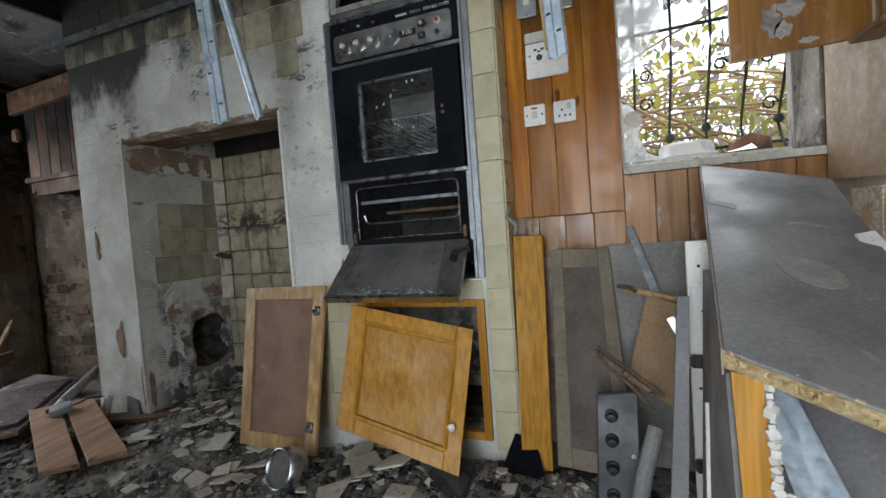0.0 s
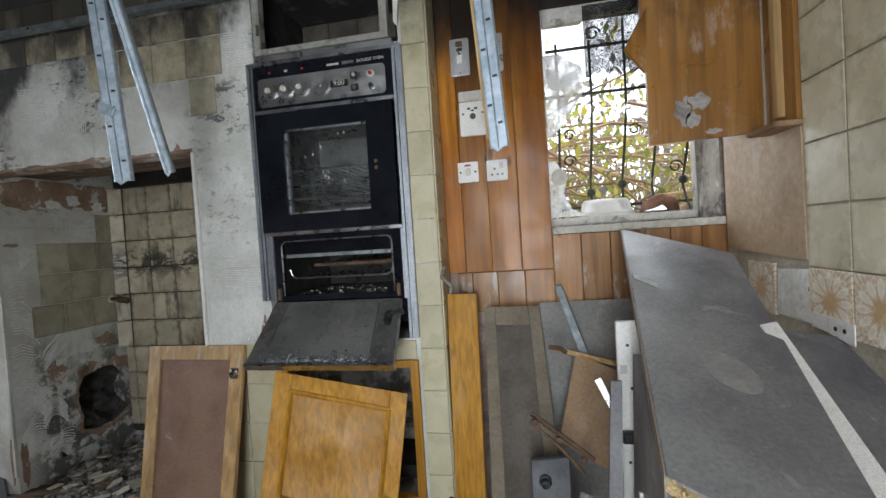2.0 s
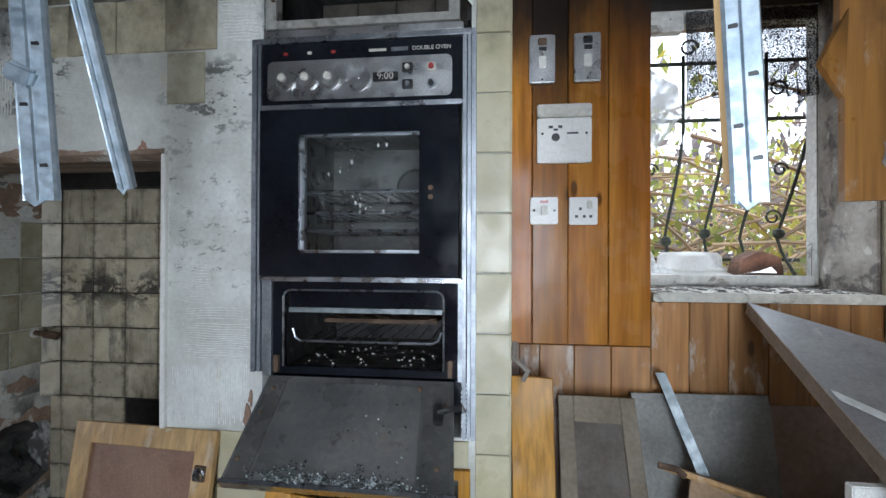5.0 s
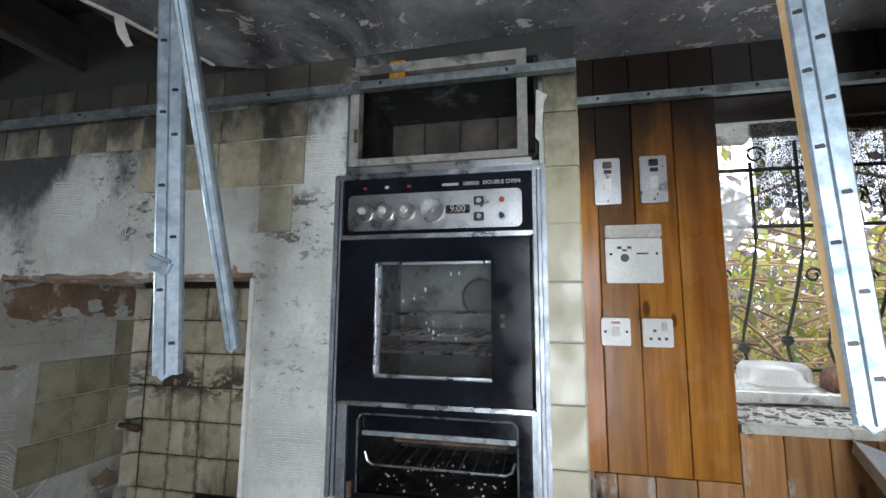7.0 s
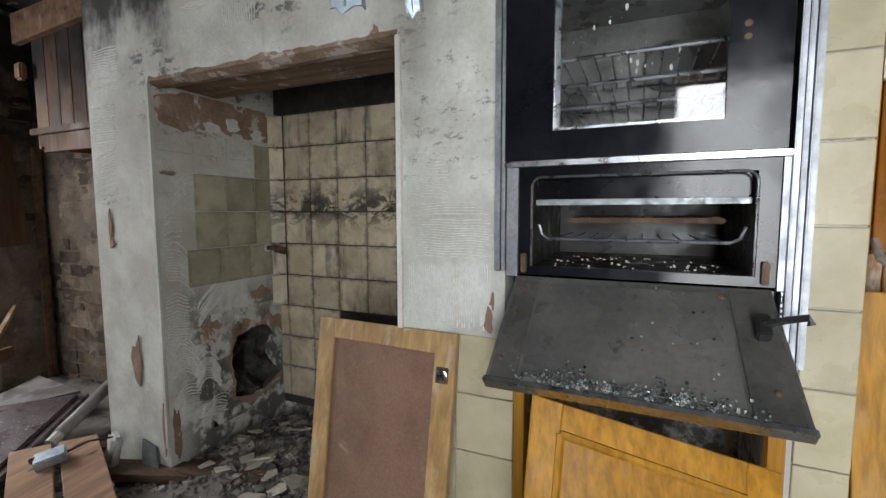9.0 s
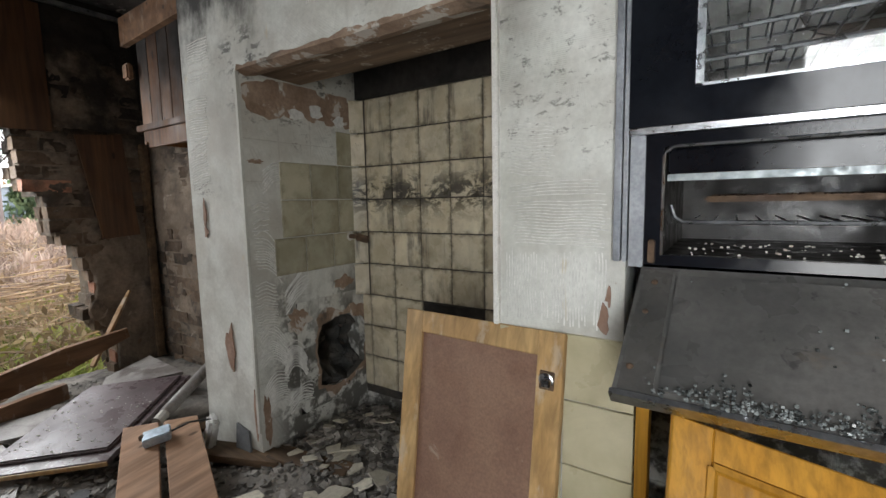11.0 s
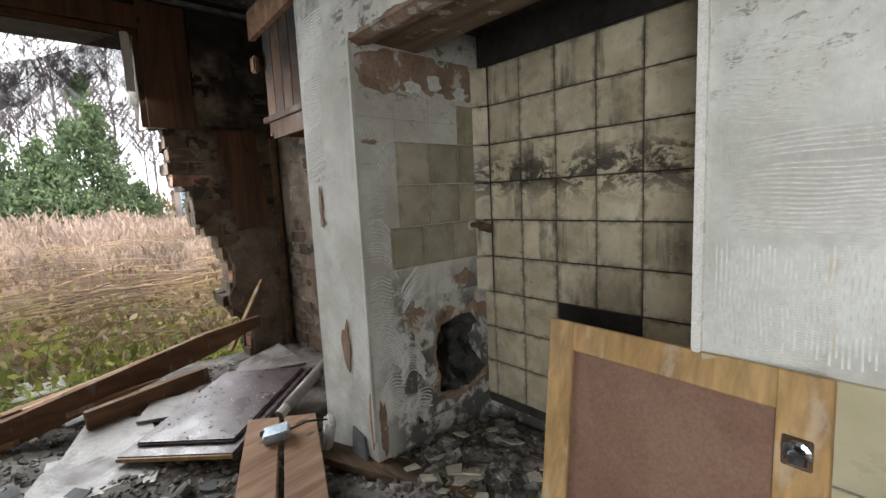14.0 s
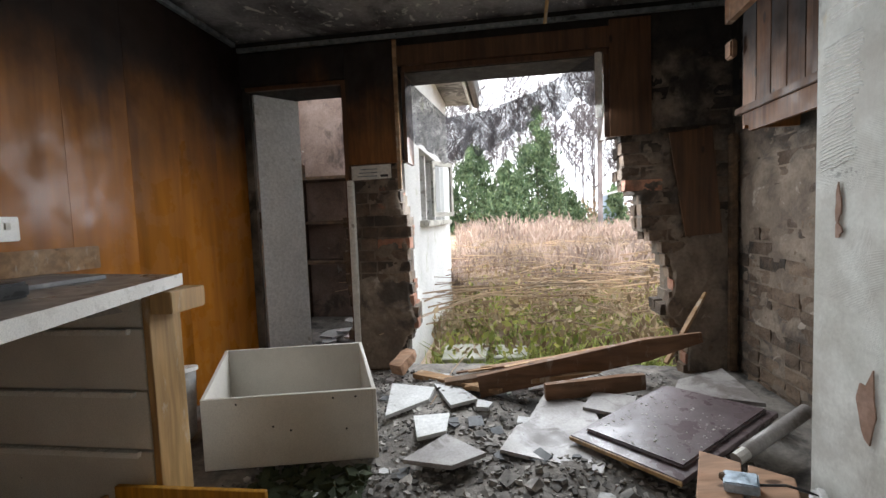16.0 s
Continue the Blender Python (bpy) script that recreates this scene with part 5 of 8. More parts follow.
for x, z, w, h in ((-0.222, 1.59, 0.006, 0.004), (-0.195, 1.59, 0.006, 0.004), (-0.208, 1.582, 0.006, 0.003)):
    part("pin_slot", box(x - w, x + w, 1.7415, 1.744, z - h, z + h), M_DARKPL, c)
part("round_key", lathe([(0.012, 0), (0.011, 0.004), (0.001, 0.004)], (-0.208, 1.743, 1.56), 16, FACE), M_DARKPL, c)
part("label_bar", box(-0.175, -0.143, 1.7465, 1.749, 1.57, 1.575), M_DARKPL, c)
for x in (-0.245, -0.12):
    part("screw", lathe([(0.004, 0), (0.001, 0.002)], (x, 1.748, 1.572), 8, FACE), M_DARKPL, c)
s = faceplate("fused_switch", -0.28, -0.2, 1.308, 1.387, M_PLASTIC, "square white fused switch with red neon", "switch")
part("neon", box(-0.252, -0.228, 1.745, 1.75, 1.37, 1.377), M_RED, s)
part("rocker", rounded(box(-0.25, -0.23, 1.742, 1.75, 1.335, 1.362), 0.002), M_IVORY, s)
for x in (-0.269, -0.211):
    part("screw", lathe([(0.004, 0), (0.001, 0.002)], (x, 1.748, 1.348), 8, FACE), M_DARKPL, s)
s = faceplate("wall_socket", -0.168, -0.088, 1.306, 1.386, M_PLASTIC, "square white switched wall socket", "socket")
part("rocker", rounded(box(-0.118, -0.104, 1.742, 1.75, 1.352, 1.375), 0.002), M_IVORY, s)
for x, z in ((-0.137, 1.352), (-0.148, 1.33), (-0.126, 1.33), (-0.108, 1.33)):
    part("pin_slot", box(x - 0.004, x + 0.004, 1.7465, 1.749, z - 0.004, z + 0.004), M_DARKPL, s)

# ---- barred window ----
win = thing("window_1", (0.37, 2.03, 1.105), "flaking white timber window with broken glass", "window", kind="structure")
bm = bmesh.new()
part("stile", rounded(box(0.068, 0.084, 2.01, 2.05, 1.12, 2.05), 0.003), M_PAINT, win)
part("stile", rounded(box(0.664, 0.71, 2.003, 2.06, 1.12, 2.05), 0.004), M_PAINT, win)
part("bottom_rail", rounded(box(0.085, 0.663, 2.01, 2.05, 1.12, 1.15), 0.003), M_PAINT, win)
part("top_rail", rounded(box(0.085, 0.663, 2.01, 2.05, 2.0, 2.05), 0.003), M_PAINT, win)
part("sash_scrap", rounded(box(0.085, 0.25, 2.0, 2.04, 1.975, 2.0), 0.003), M_PAINT, win)
part("window_sill", rounded(box(0.068, 0.674, 1.752, 2.06, 1.086, 1.112), 0.004), M_SILL, win, "debris-strewn flaking window sill")
part("head_board", box(0.068, 0.674, 1.80, 2.0, 2.045, 2.058), M_PINEDARK, win)
part("reveal_board", box(0.664, 0.675, 1.78, 1.998, 1.113, 2.04), M_OLDGREY, win)
# what is left of the pane: ragged pieces on the hinge side and along the bottom
for pts in ([(0.084, 1.86), (0.084, 1.5), (0.14, 1.54), (0.2, 1.62), (0.255, 1.70), (0.24, 1.8), (0.2, 1.82), (0.15, 1.86)],
            [(0.084, 1.155), (0.24, 1.155), (0.17, 1.19), (0.14, 1.26), (0.16, 1.33), (0.11, 1.40), (0.084, 1.40)],
            [(0.42, 1.15), (0.662, 1.15), (0.662, 1.26), (0.6, 1.2), (0.5, 1.165)]):
    part("pane", plate([(x, 2.03, z) for x, z in reversed(pts)], 0.004), M_FILM if pts[0][0] < 0.3 else M_PANE, win, "grimed broken pane")
part("extractor_ring", lathe([(0.035, 0), (0.035, 0.012), (0.025, 0.016), (0.001, 0.012)], (0.125, 2.028, 1.33), 20, FACE), M_IVORY, win)
bm = bmesh.new()
for i in range(320):
    x, y = random.uniform(0.08, 0.66), random.uniform(1.77, 2.0)
    s = 0.002 + 0.011 * random.random() ** 2.5
    bx(bm, -s, s, -s * 0.6, s * 0.6, 0, s * 0.35, m=Matrix.Translation((x, y, 1.112)) @ Euler((0, random.uniform(-0.2, 0.2), random.random() * 3)).to_matrix().to_4x4())
solid("sill_debris", bm, M_STONE, "flakes of paint and dirt on the window sill", "debris", kind="stuff")

M_IRON = surf("green_black_iron", (0.025, 0.03, 0.022), (0.05, 0.06, 0.04), 20, 90, 0.6, bump=0.4)
bars = thing("window_bars", (0.37, 2.13, 1.15), "wavy dark wrought-iron window bars with scrolls", "window bars")
belly = lambda z: 2.10 + 0.17 * max(0.0, min(1.0, (1.66 - z) / 0.36)) ** 1.3 - 0.12 * max(0.0, (1.26 - z) / 0.14)
for i, x in enumerate((0.145, 0.288, 0.432, 0.565, 0.70)):
    top_ = 1.93 if i != 2 else 2.0
    part("bar", tube([(x, belly(z), z) for z in [1.12 + (top_ - 1.12) * k / 15 for k in range(16)]], 0.006, 7), M_IRON, bars)
for z, x0 in ((1.2, 0.08), (1.70, 0.08), (1.905, 0.1)):
    part("cross_bar", tube([(x0, belly(z) + 0.008, z), (0.75, belly(z) + 0.008, z)], 0.007, 6), M_IRON, bars)
for x, z, r in ((0.305, 1.955, 0.032), (0.19, 1.53, 0.026), (0.47, 1.53, 0.026), (0.635, 1.525, 0.026), (0.19, 1.42, 0.03), (0.66, 1.36, 0.03), (0.5, 1.81, 0.03), (0.6, 1.8, 0.03)):
    part("scroll", tube([(x + r * (1 - k / 30) * math.cos(k * 0.42), belly(z) - 0.006, z + r * (1 - k / 30) * math.sin(k * 0.42)) for k in range(18)], 0.0045, 5), M_IRON, bars)
for x, z in ((0.288, 1.27), (0.432, 1.3), (0.7, 1.3)):
    part("boss", lathe([(0.001, -0.022), (0.016, -0.014), (0.021, 0), (0.016, 0.014), (0.001, 0.022)], (x, belly(z) - 0.01, z), 12), M_IRON, bars)
structure("outer_ledge", box(0.066, 0.755, 2.062, 2.38, 1.10, 1.125), M_RENDER, "mossy outer window ledge", "ledge")
pot = thing("enamel_dish", (0.335, 2.17, 1.126), "white lidded enamel dish upturned on the outer ledge", "dish")
part("bowl", lathe([(0.09, 0), (0.135, 0.015), (0.14, 0.022), (0.12, 0.03), (0.118, 0.036)], (0.335, 2.17, 1.126), 32), M_PLASTIC, pot, "", True)
part("lid", lathe([(0.122, 0.036), (0.122, 0.044), (0.108, 0.05), (0.105, 0.085), (0.092, 0.1), (0.001, 0.104)], (0.335, 2.17, 1.126), 32), M_PLASTIC, pot, "", True)
lump = thing("brick_lump", (0.56, 2.2, 1.135), "mossy broken brick on the outer ledge", "brick")
part("body", rounded(plate([(0.49, 2.12, 1.136), (0.64, 2.12, 1.136), (0.63, 2.12, 1.21), (0.56, 2.12, 1.235), (0.5, 2.12, 1.2)], 0.1), 0.008, 1), M_BRICKRED, lump)


def lace_material(name, colour, open_part, mesh_size=150):
    k = Nodes(name)
    m = k.done(colour, 0.9)
    tr = k.n("ShaderNodeBsdfTransparent")
    ms = k.n("ShaderNodeMixShader")
    v = k.n("ShaderNodeTexVoronoi")
    k.link(k.scaled(mesh_size), v.inputs["Vector"])
    v.inputs["Scale"].default_value = 1
    hole = k.ramp(v.outputs["Distance"], 0.6, 0.46)
    pat = k.math("MULTIPLY", hole, k.ramp(k.noise(12, 5), 0.35, 0.6, open_part, open_part * 0.45))
    k.link(pat, ms.inputs[0])
    k.link(k.p.outputs[0], ms.inputs[1])
    k.link(tr.outputs[0], ms.inputs[2])
    k.link(ms.outputs[0], k.t.nodes["Material Output"].inputs[0])
    return m


M_LACEBLACK = lace_material("sooty_lace", (0.03, 0.028, 0.03), 0.6, 240)
M_LACEGREY = lace_material("grey_net", (0.06, 0.058, 0.068), 0.85, 300)


def cloth(name, top, bottom, folds, depth, out, material, label, ragged=0.02, n=60, m=12):
    """A hanging cloth between a top line and a bottom line, with folds."""
    bm = bmesh.new()
    out = Vector(out)
    at = lambda line, u: Vector(line[min(int(u * (len(line) - 1)), len(line) - 2)]).lerp(Vector(line[min(int(u * (len(line) - 1)), len(line) - 2) + 1]), u * (len(line) - 1) - min(int(u * (len(line) - 1)), len(line) - 2))
    g = []
    for i in range(n + 1):
        u = i / n
        a, b = at(top, u), at(bottom, u)
        b = b + Vector((0, 0, ragged * noise.noise((u * 14, 1, 5)) * 2))
        col = []
        for j in range(m + 1):
            v = j / m
            w = depth * (0.25 + v) * math.sin(u * folds * math.tau + 2 * noise.noise((u * 3, v * 2, 1)))
            col.append(bm.verts.new(a.lerp(b, v) + out * w))
        g.append(col)
    for i in range(n):
        for j in range(m):
            bm.faces.new((g[i][j], g[i + 1][j], g[i + 1][j + 1], g[i][j + 1]))
    return solid(name, bm, material, label, "curtain", smooth=True)


cloth("lace_valance", [(0.25, 1.985, 2.03), (0.655, 1.985, 2.03)], [(0.25, 1.985, 1.73), (0.33, 1.985, 1.75), (0.42, 1.985, 1.725), (0.53, 1.985, 1.76), (0.6, 1.985, 1.72), (0.655, 1.985, 1.75)], 10, 0.014, (0, 1, 0), M_LACEBLACK, "soot-blackened lace valance at the barred window")

# ---- east side: wall cupboard remains, plywood, fallen worktops ----
cab = thing("wall_cupboard", (0.5, 1.46, 1.335), "wrecked orange wooden wall cupboard with open carcass", "cupboard")
part("end_panel", plate([(0.345, 1.45, 1.335), (0.652, 1.45, 1.345), (0.655, 1.45, 2.185), (0.34, 1.45, 2.185), (0.335, 1.45, 1.66), (0.345, 1.45, 1.63)], 0.018), M_CABWOOD, cab, "scuffed orange end panel")
for cx, cz, rx_, rz_ in ((0.44, 1.43, 0.022, 0.035), (0.485, 1.45, 0.03, 0.02), (0.465, 1.40, 0.018, 0.02), (0.52, 1.36, 0.02, 0.008)):
    pts = []
    for k in range(18):
        a = k * math.tau / 18
        r = 1 + 0.7 * noise.noise((math.cos(a) * 2.5 + cx * 30, math.sin(a) * 2.5, cz * 9))
        pts.append((cx + rx_ * r * math.cos(a), 1.4488, cz + rz_ * r * math.sin(a)))
    part("paint_scuff", plate(pts[::-1], 0.0006), M_SLABPALE, cab, "pale paint scuff")
part("torn_corner", plate([(0.343, 1.447, 1.55), (0.352, 1.447, 1.74), (0.285, 1.43, 1.62)], 0.012), M_CABWOOD, cab)
part("back_board", box(0.658, 0.672, 1.31, 1.449, 1.345, 2.185), M_CABWOOD, cab)
part("batten", rounded(box(0.638, 0.657, 1.355, 1.38, 1.36, 2.18), 0.002), M_PALEWOOD, cab)
part("bottom_edge", rounded(box(0.60, 0.672, 1.30, 1.448, 1.328, 1.342), 0.003), M_OLDWOOD, cab)
solid("plywood_sheet", plate([(0.664, 1.745, 1.0), (0.664, 1.745, 1.42), (0.664, 1.31, 1.326), (0.664, 1.306, 0.985)][::-1], 0.01), surf("pale_plywood", (0.36, 0.25, 0.15), (0.45, 0.33, 0.22), 6, 60, 0.6, bump=0.1, stains=(((0.3, 0.2, 0.12), 7, 0.62, 0.72, 0.6),)), "pale scuffed plywood sheet fixed to the wall", "plywood")

WA, WB, WC, WD = Vector((0.145, 0.711, 0.733)), Vector((0.375, 0.567, 0.664)), Vector((0.589, 1.53, 0.995)), Vector((0.31, 1.735, 1.09))
wt = thing("fallen_worktop", WA, "grey laminate worktop snapped off and propped on panels", "worktop")
part("laminate", rounded(plate([WA, WB, WC, WD], 0.006), 0.001, 1), M_LAM, wt, "stained grey laminate top")
n_ = (WB - WA).cross(WD - WA).normalized()
out_ = (WA - WD).normalized()


def ragged(reach, low, seed, n=44):
    """Torn particle-board strip along the snapped end, its lip uneven and sagging."""
    bm = bmesh.new()
    rows = []
    for k in range(n + 1):
        q = WA.lerp(WB, k / n)
        tear = reach * (0.35 + 0.9 * abs(noise.noise((k * 0.23, seed, 1))) + 0.35 * abs(noise.noise((k * 1.1, seed, 2))))
        tear *= 1.7 - 1.1 * k / n
        jag = 0.004 * noise.noise((k * 0.9, seed, 5))
        rows.append([bm.verts.new(q - n_ * 0.0062), bm.verts.new(q + out_ * tear - n_ * (0.010 + abs(jag))),
                     bm.verts.new(q + out_ * tear * 0.7 - n_ * (low * 0.7 + jag)), bm.verts.new(q - n_ * low), bm.verts.new(q - out_ * 0.03 - n_ * low), bm.verts.new(q - out_ * 0.03 - n_ * 0.0062)])
    for a, b in zip(rows, rows[1:]):
        for c in range(6):
            bm.faces.new((a[c], a[(c + 1) % 6], b[(c + 1) % 6], b[c]))
    bm.faces.new(rows[0])
    bm.faces.new(rows[-1][::-1])
    bmesh.ops.recalc_face_normals(bm, faces=bm.faces)
    return bm


part("core", plate([p - n_ * 0.0065 + (WD - WA) * (0.032 if i_ < 2 else 0) for i_, p in enumerate((WA, WB, WC, WD))], 0.026), M_CHIP, wt, "broken pale chipboard core")
part("broken_edge", ragged(0.017, 0.03, 3.0), M_CHIP, wt, "splintered chipboard edge")
crumbs = bmesh.new()
for k in range(40):
    u = random.random() ** 1.6
    q = WA.lerp(WB, u) + out_ * random.uniform(-0.006, 0.024) - n_ * random.uniform(-0.001, 0.012)
    s = random.uniform(0.001, 0.0025)
    bx(crumbs, -s * 2, s * 2, -s, s, -s * 0.5, s * 0.5, m=Matrix.Translation(q) @ Euler((k, k * 2, k * 3)).to_matrix().to_4x4())
tagged(part("splinters", crumbs, M_CHIP, wt), kind="stuff")
part("front_edge", plate([WA + Vector((-0.004, 0, 0.002)), WD + Vector((-0.004, 0, 0.002)), WD + Vector((-0.004, 0, -0.036)), WA + Vector((-0.004, 0, -0.036))], 0.003), surf("grey_brown_edging", (0.22, 0.175, 0.14), (0.3, 0.25, 0.2), 6, 90, 0.6, bump=0.1), wt)
f = lambda u, v, l=0.002: inset(WA, WB, WC, WD, u, u, v, v, l)[0]
part("ring_stain", plate([f(0.55 + 0.17 * math.cos(a * math.tau / 20), 0.33 + 0.055 * math.sin(a * math.tau / 20)) for a in range(20)], 0.001), surf("pale_ring_stain", (0.24, 0.235, 0.225), (0.3, 0.29, 0.28), 9, 80, 0.5, bump=0.05), wt)
part("paint_smear", plate([f(0.03, 0.62), f(0.22, 0.6), f(0.24, 0.63), f(0.03, 0.65)], 0.001), M_SHARD, wt)
side_p = thing("cabinet_panel", (0.16, 0.9, 0.03), "grey laminated cabinet side panel standing under the worktop", "panel")
part("board", plate([(0.165, 0.70, 0.06), (0.165, 1.12, 0.06), (0.195, 1.12, 0.80), (0.152, 0.74, 0.69)][::-1], 0.018), M_LAM, side_p)
part("edging", plate([(0.172, 0.66, 0.05), (0.205, 0.66, 0.05), (0.185, 0.69, 0.70), (0.15, 0.70, 0.705)], 0.016), M_DOORWOOD, side_p, "orange softwood edging")
bm = bmesh.new()
for k in range(60):
    q = Vector((0.207, 0.655, 0.06)).lerp(Vector((0.19, 0.685, 0.69)), k / 59)
    s = random.uniform(0.003, 0.007)
    bx(bm, -s, s, -s, s, -s, s, m=Matrix.Translation(q) @ Euler((k, k * 2, k * 3)).to_matrix().to_4x4())
part("glue_beads", bm, M_PAPER, side_p, "crumbling white glue line")
steel = thing("steel_profile", (0.25, 0.7, 0.05), "pale blue-grey folded steel profile leaning in the cabinet", "steel profile")
part("web", plate([(0.245, 0.62, 0.4), (0.325, 0.62, 0.4), (0.235, 0.78, 0.68), (0.19, 0.78, 0.685)], 0.003), M_GALV, steel)
part("flange", plate([(0.325, 0.62, 0.4), (0.33, 0.66, 0.4), (0.24, 0.80, 0.68), (0.235, 0.78, 0.68)], 0.003), M_GALV, steel)
part("foot", plate([(0.3, 0.52, 0.08), (0.40, 0.52, 0.08), (0.325, 0.617, 0.4), (0.245, 0.617, 0.4)], 0.003), M_GALV, steel)
inner = solid("inner_board", plate([(0.22, 0.62, 0.10), (0.64, 0.5, 0.10), (0.64, 0.80, 0.62), (0.25, 0.92, 0.62)], 0.016), M_LAM, "dark grey board slumped inside the broken cabinet", "board")
cable = solid("loose_cable", tube([(0.2, 0.66, 0.56), (0.25, 0.6, 0.575), (0.31, 0.58, 0.57), (0.37, 0.57, 0.54), (0.42, 0.56, 0.46)], 0.003, 6), M_PLASTIC, "thin white cable looped over the cabinet edge", "cable")
SA, SB, SC, SD = (0.47, 0.52, 0.475), (0.67, 0.47, 0.44), (0.672, 1.21, 0.81), (0.49, 1.17, 0.845)
b2 = thing("fallen_worktop", SA, "second dark laminate board sloping against the tiled wall", "worktop")
part("laminate", rounded(plate([SA, SB, SC, SD], 0.026), 0.002, 1), M_LAM, b2)
strip = solid("white_edge_strip", plate([(0.455, 0.52, 0.50), (0.488, 0.515, 0.505), (0.498, 1.12, 0.868), (0.465, 1.12, 0.862)], 0.01), M_PLASTIC, "white plastic edging strip lying along the board", "trim strip")
brk = thing("wall_bracket", (0.66, 1.2, 0.81), "white perforated metal wall bracket", "bracket")
part("plate", plate([(0.665, 1.36, 0.83), (0.665, 1.15, 0.80), (0.665, 1.15, 0.85), (0.665, 1.36, 0.855)], 0.003), M_PLASTIC, brk)
for y in (1.18, 1.21):
    part("hole", lathe([(0.006, 0), (0.005, 0.001), (0.001, 0.001)], (0.6645, y, 0.828), 10, Euler((0, radians(-90), 0)).to_matrix()), M_DARKPL, brk)
solid("torn_rag", rounded(plate([(0.655, y, z) for y, z in ((0.815, 0.885), (0.795, 0.888), (0.785, 0.845), (0.755, 0.83), (0.775, 0.815), (0.785, 0.765), (0.805, 0.79), (0.835, 0.815), (0.815, 0.835))][::-1], 0.012), 0.005, 2), M_PLASTIC, "torn white plastic rag stuck to the tiles", "rag")
# tall white strip with hinges and a grey slat
post = thing("white_board", (0.19, 1.21, 0.03), "white cabinet panel edge with black hinges, standing upright", "panel")
part("board", rounded(box(0.175, 0.262, 1.20, 1.218, 0.03, 0.86), 0.002), M_PLASTIC, post)
for x, z in ((0.2, 0.8), (0.206, 0.69), (0.243, 0.66), (0.193, 0.5), (0.214, 0.46)):
    part("screw_hole", lathe([(0.004, 0), (0.001, 0.001)], (x, 1.2, z), 8, FACE), M_DARKPL, post)
for z in (0.31, 0.57):
    hg = part("hinge", rounded(box(0.172, 0.24, 1.178, 1.199, z - 0.015, z + 0.015), 0.004), M_DARKPL, post, "black concealed hinge")
    part("cup", lathe([(0.018, 0), (0.016, 0.008), (0.001, 0.008)], (0.215, 1.178, z), 14, FACE), M_DARKPL, hg)
part("catch", box(0.18, 0.195, 1.192, 1.2, 0.73, 0.75), M_ALU, post)
slat = solid("leaning_board", plate([(0.075, 1.0, 0.03), (0.115, 1.0, 0.03), (0.162, 1.09, 0.745), (0.138, 1.09, 0.745)], 0.014), M_LAM, "grey slat leaning beside the white panel", "slat")
solid("wooden_slat", plate([(0.07, 0.975, 0.03), (0.105, 0.975, 0.03), (0.112, 1.0, 0.26), (0.082, 1.0, 0.26)], 0.012), M_DOORWOOD, "short orange wooden slat end", "slat")
solid("white_board", plate([(0.13, 0.86, 0.03), (0.19, 0.86, 0.03), (0.2, 0.98, 0.55), (0.165, 0.98, 0.55)], 0.012), M_PLASTIC, "narrow white board leaning under the worktop", "board")
# panels leaning against the boards below the window
solid("orange_board", rounded(plate([(-0.33, 1.53, 0.06), (-0.222, 1.52, 0.06), (-0.226, 1.655, 0.885), (-0.338, 1.66, 0.888)], 0.016), 0.002, 1), M_DOORWOOD, "narrow orange wooden board leaning against pine boards", "board")
framed_door("cupboard_door", (-0.205, 1.53, 0.08), (0.05, 1.50, 0.07), (0.0, 1.70, 0.825), (-0.205, 1.71, 0.825), "grey-brown framed cupboard door leaning below the window", surf("dusty_brown_frame", (0.17, 0.14, 0.1), (0.24, 0.2, 0.145), 6, 80, 0.8, bump=0.2), surf("dusty_dark_panel", (0.085, 0.07, 0.055), (0.13, 0.11, 0.09), 5, 90, 0.8, bump=0.2), 0.2, 0.09, bead=False)
solid("grey_board", plate([(0.0, 1.64, 0.06), (0.40, 1.62, 0.06), (0.36, 1.735, 0.835), (0.0, 1.735, 0.83)], 0.012), surf("dusty_grey_board", (0.2, 0.195, 0.18), (0.28, 0.27, 0.25), 4, 90, 0.8, bump=0.2, stains=(((0.42, 0.4, 0.36), 7, 0.6, 0.68, 0.6),)), "dusty grey board leaning below the window", "board")
strut = thing("steel_strut", (0.14, 1.66, 0.66), "blue-grey pressed steel strut leaning on the boards", "strut")
part("web", plate([(0.13, 1.62, 0.66), (0.155, 1.615, 0.665), (0.085, 1.715, 0.895), (0.06, 1.718, 0.893)], 0.003), M_GALVDARK, strut)
part("flange", plate([(0.155, 1.615, 0.665), (0.158, 1.635, 0.665), (0.088, 1.735, 0.895), (0.085, 1.715, 0.895)], 0.003), M_GALVDARK, strut)
bb = thing("drawer_part", (0.13, 1.52, 0.36), "brown drawer side with steel runner, upended in the heap", "drawer")
part("side", plate([(0.036, 1.52, 0.40), (0.20, 1.47, 0.32), (0.245, 1.56, 0.62), (0.113, 1.62, 0.665)], 0.012), surf("brown_fibreboard", (0.26, 0.16, 0.085), (0.33, 0.22, 0.125), 6, 90, 0.7, bump=0.1), bb)
part("rail", tube([(0.04, 1.60, 0.69), (0.25, 1.55, 0.645)], 0.009, 6), M_PALEWOOD, bb)
part("runner", plate([(0.16, 1.53, 0.60), (0.22, 1.49, 0.47), (0.235, 1.49, 0.475), (0.18, 1.53, 0.61)], 0.003), M_CHROME, bb)
part("runner_clip", tube([(0.02, 1.585, 0.70), (0.06, 1.58, 0.695), (0.08, 1.575, 0.68)], 0.008, 6), M_RUST, bb)
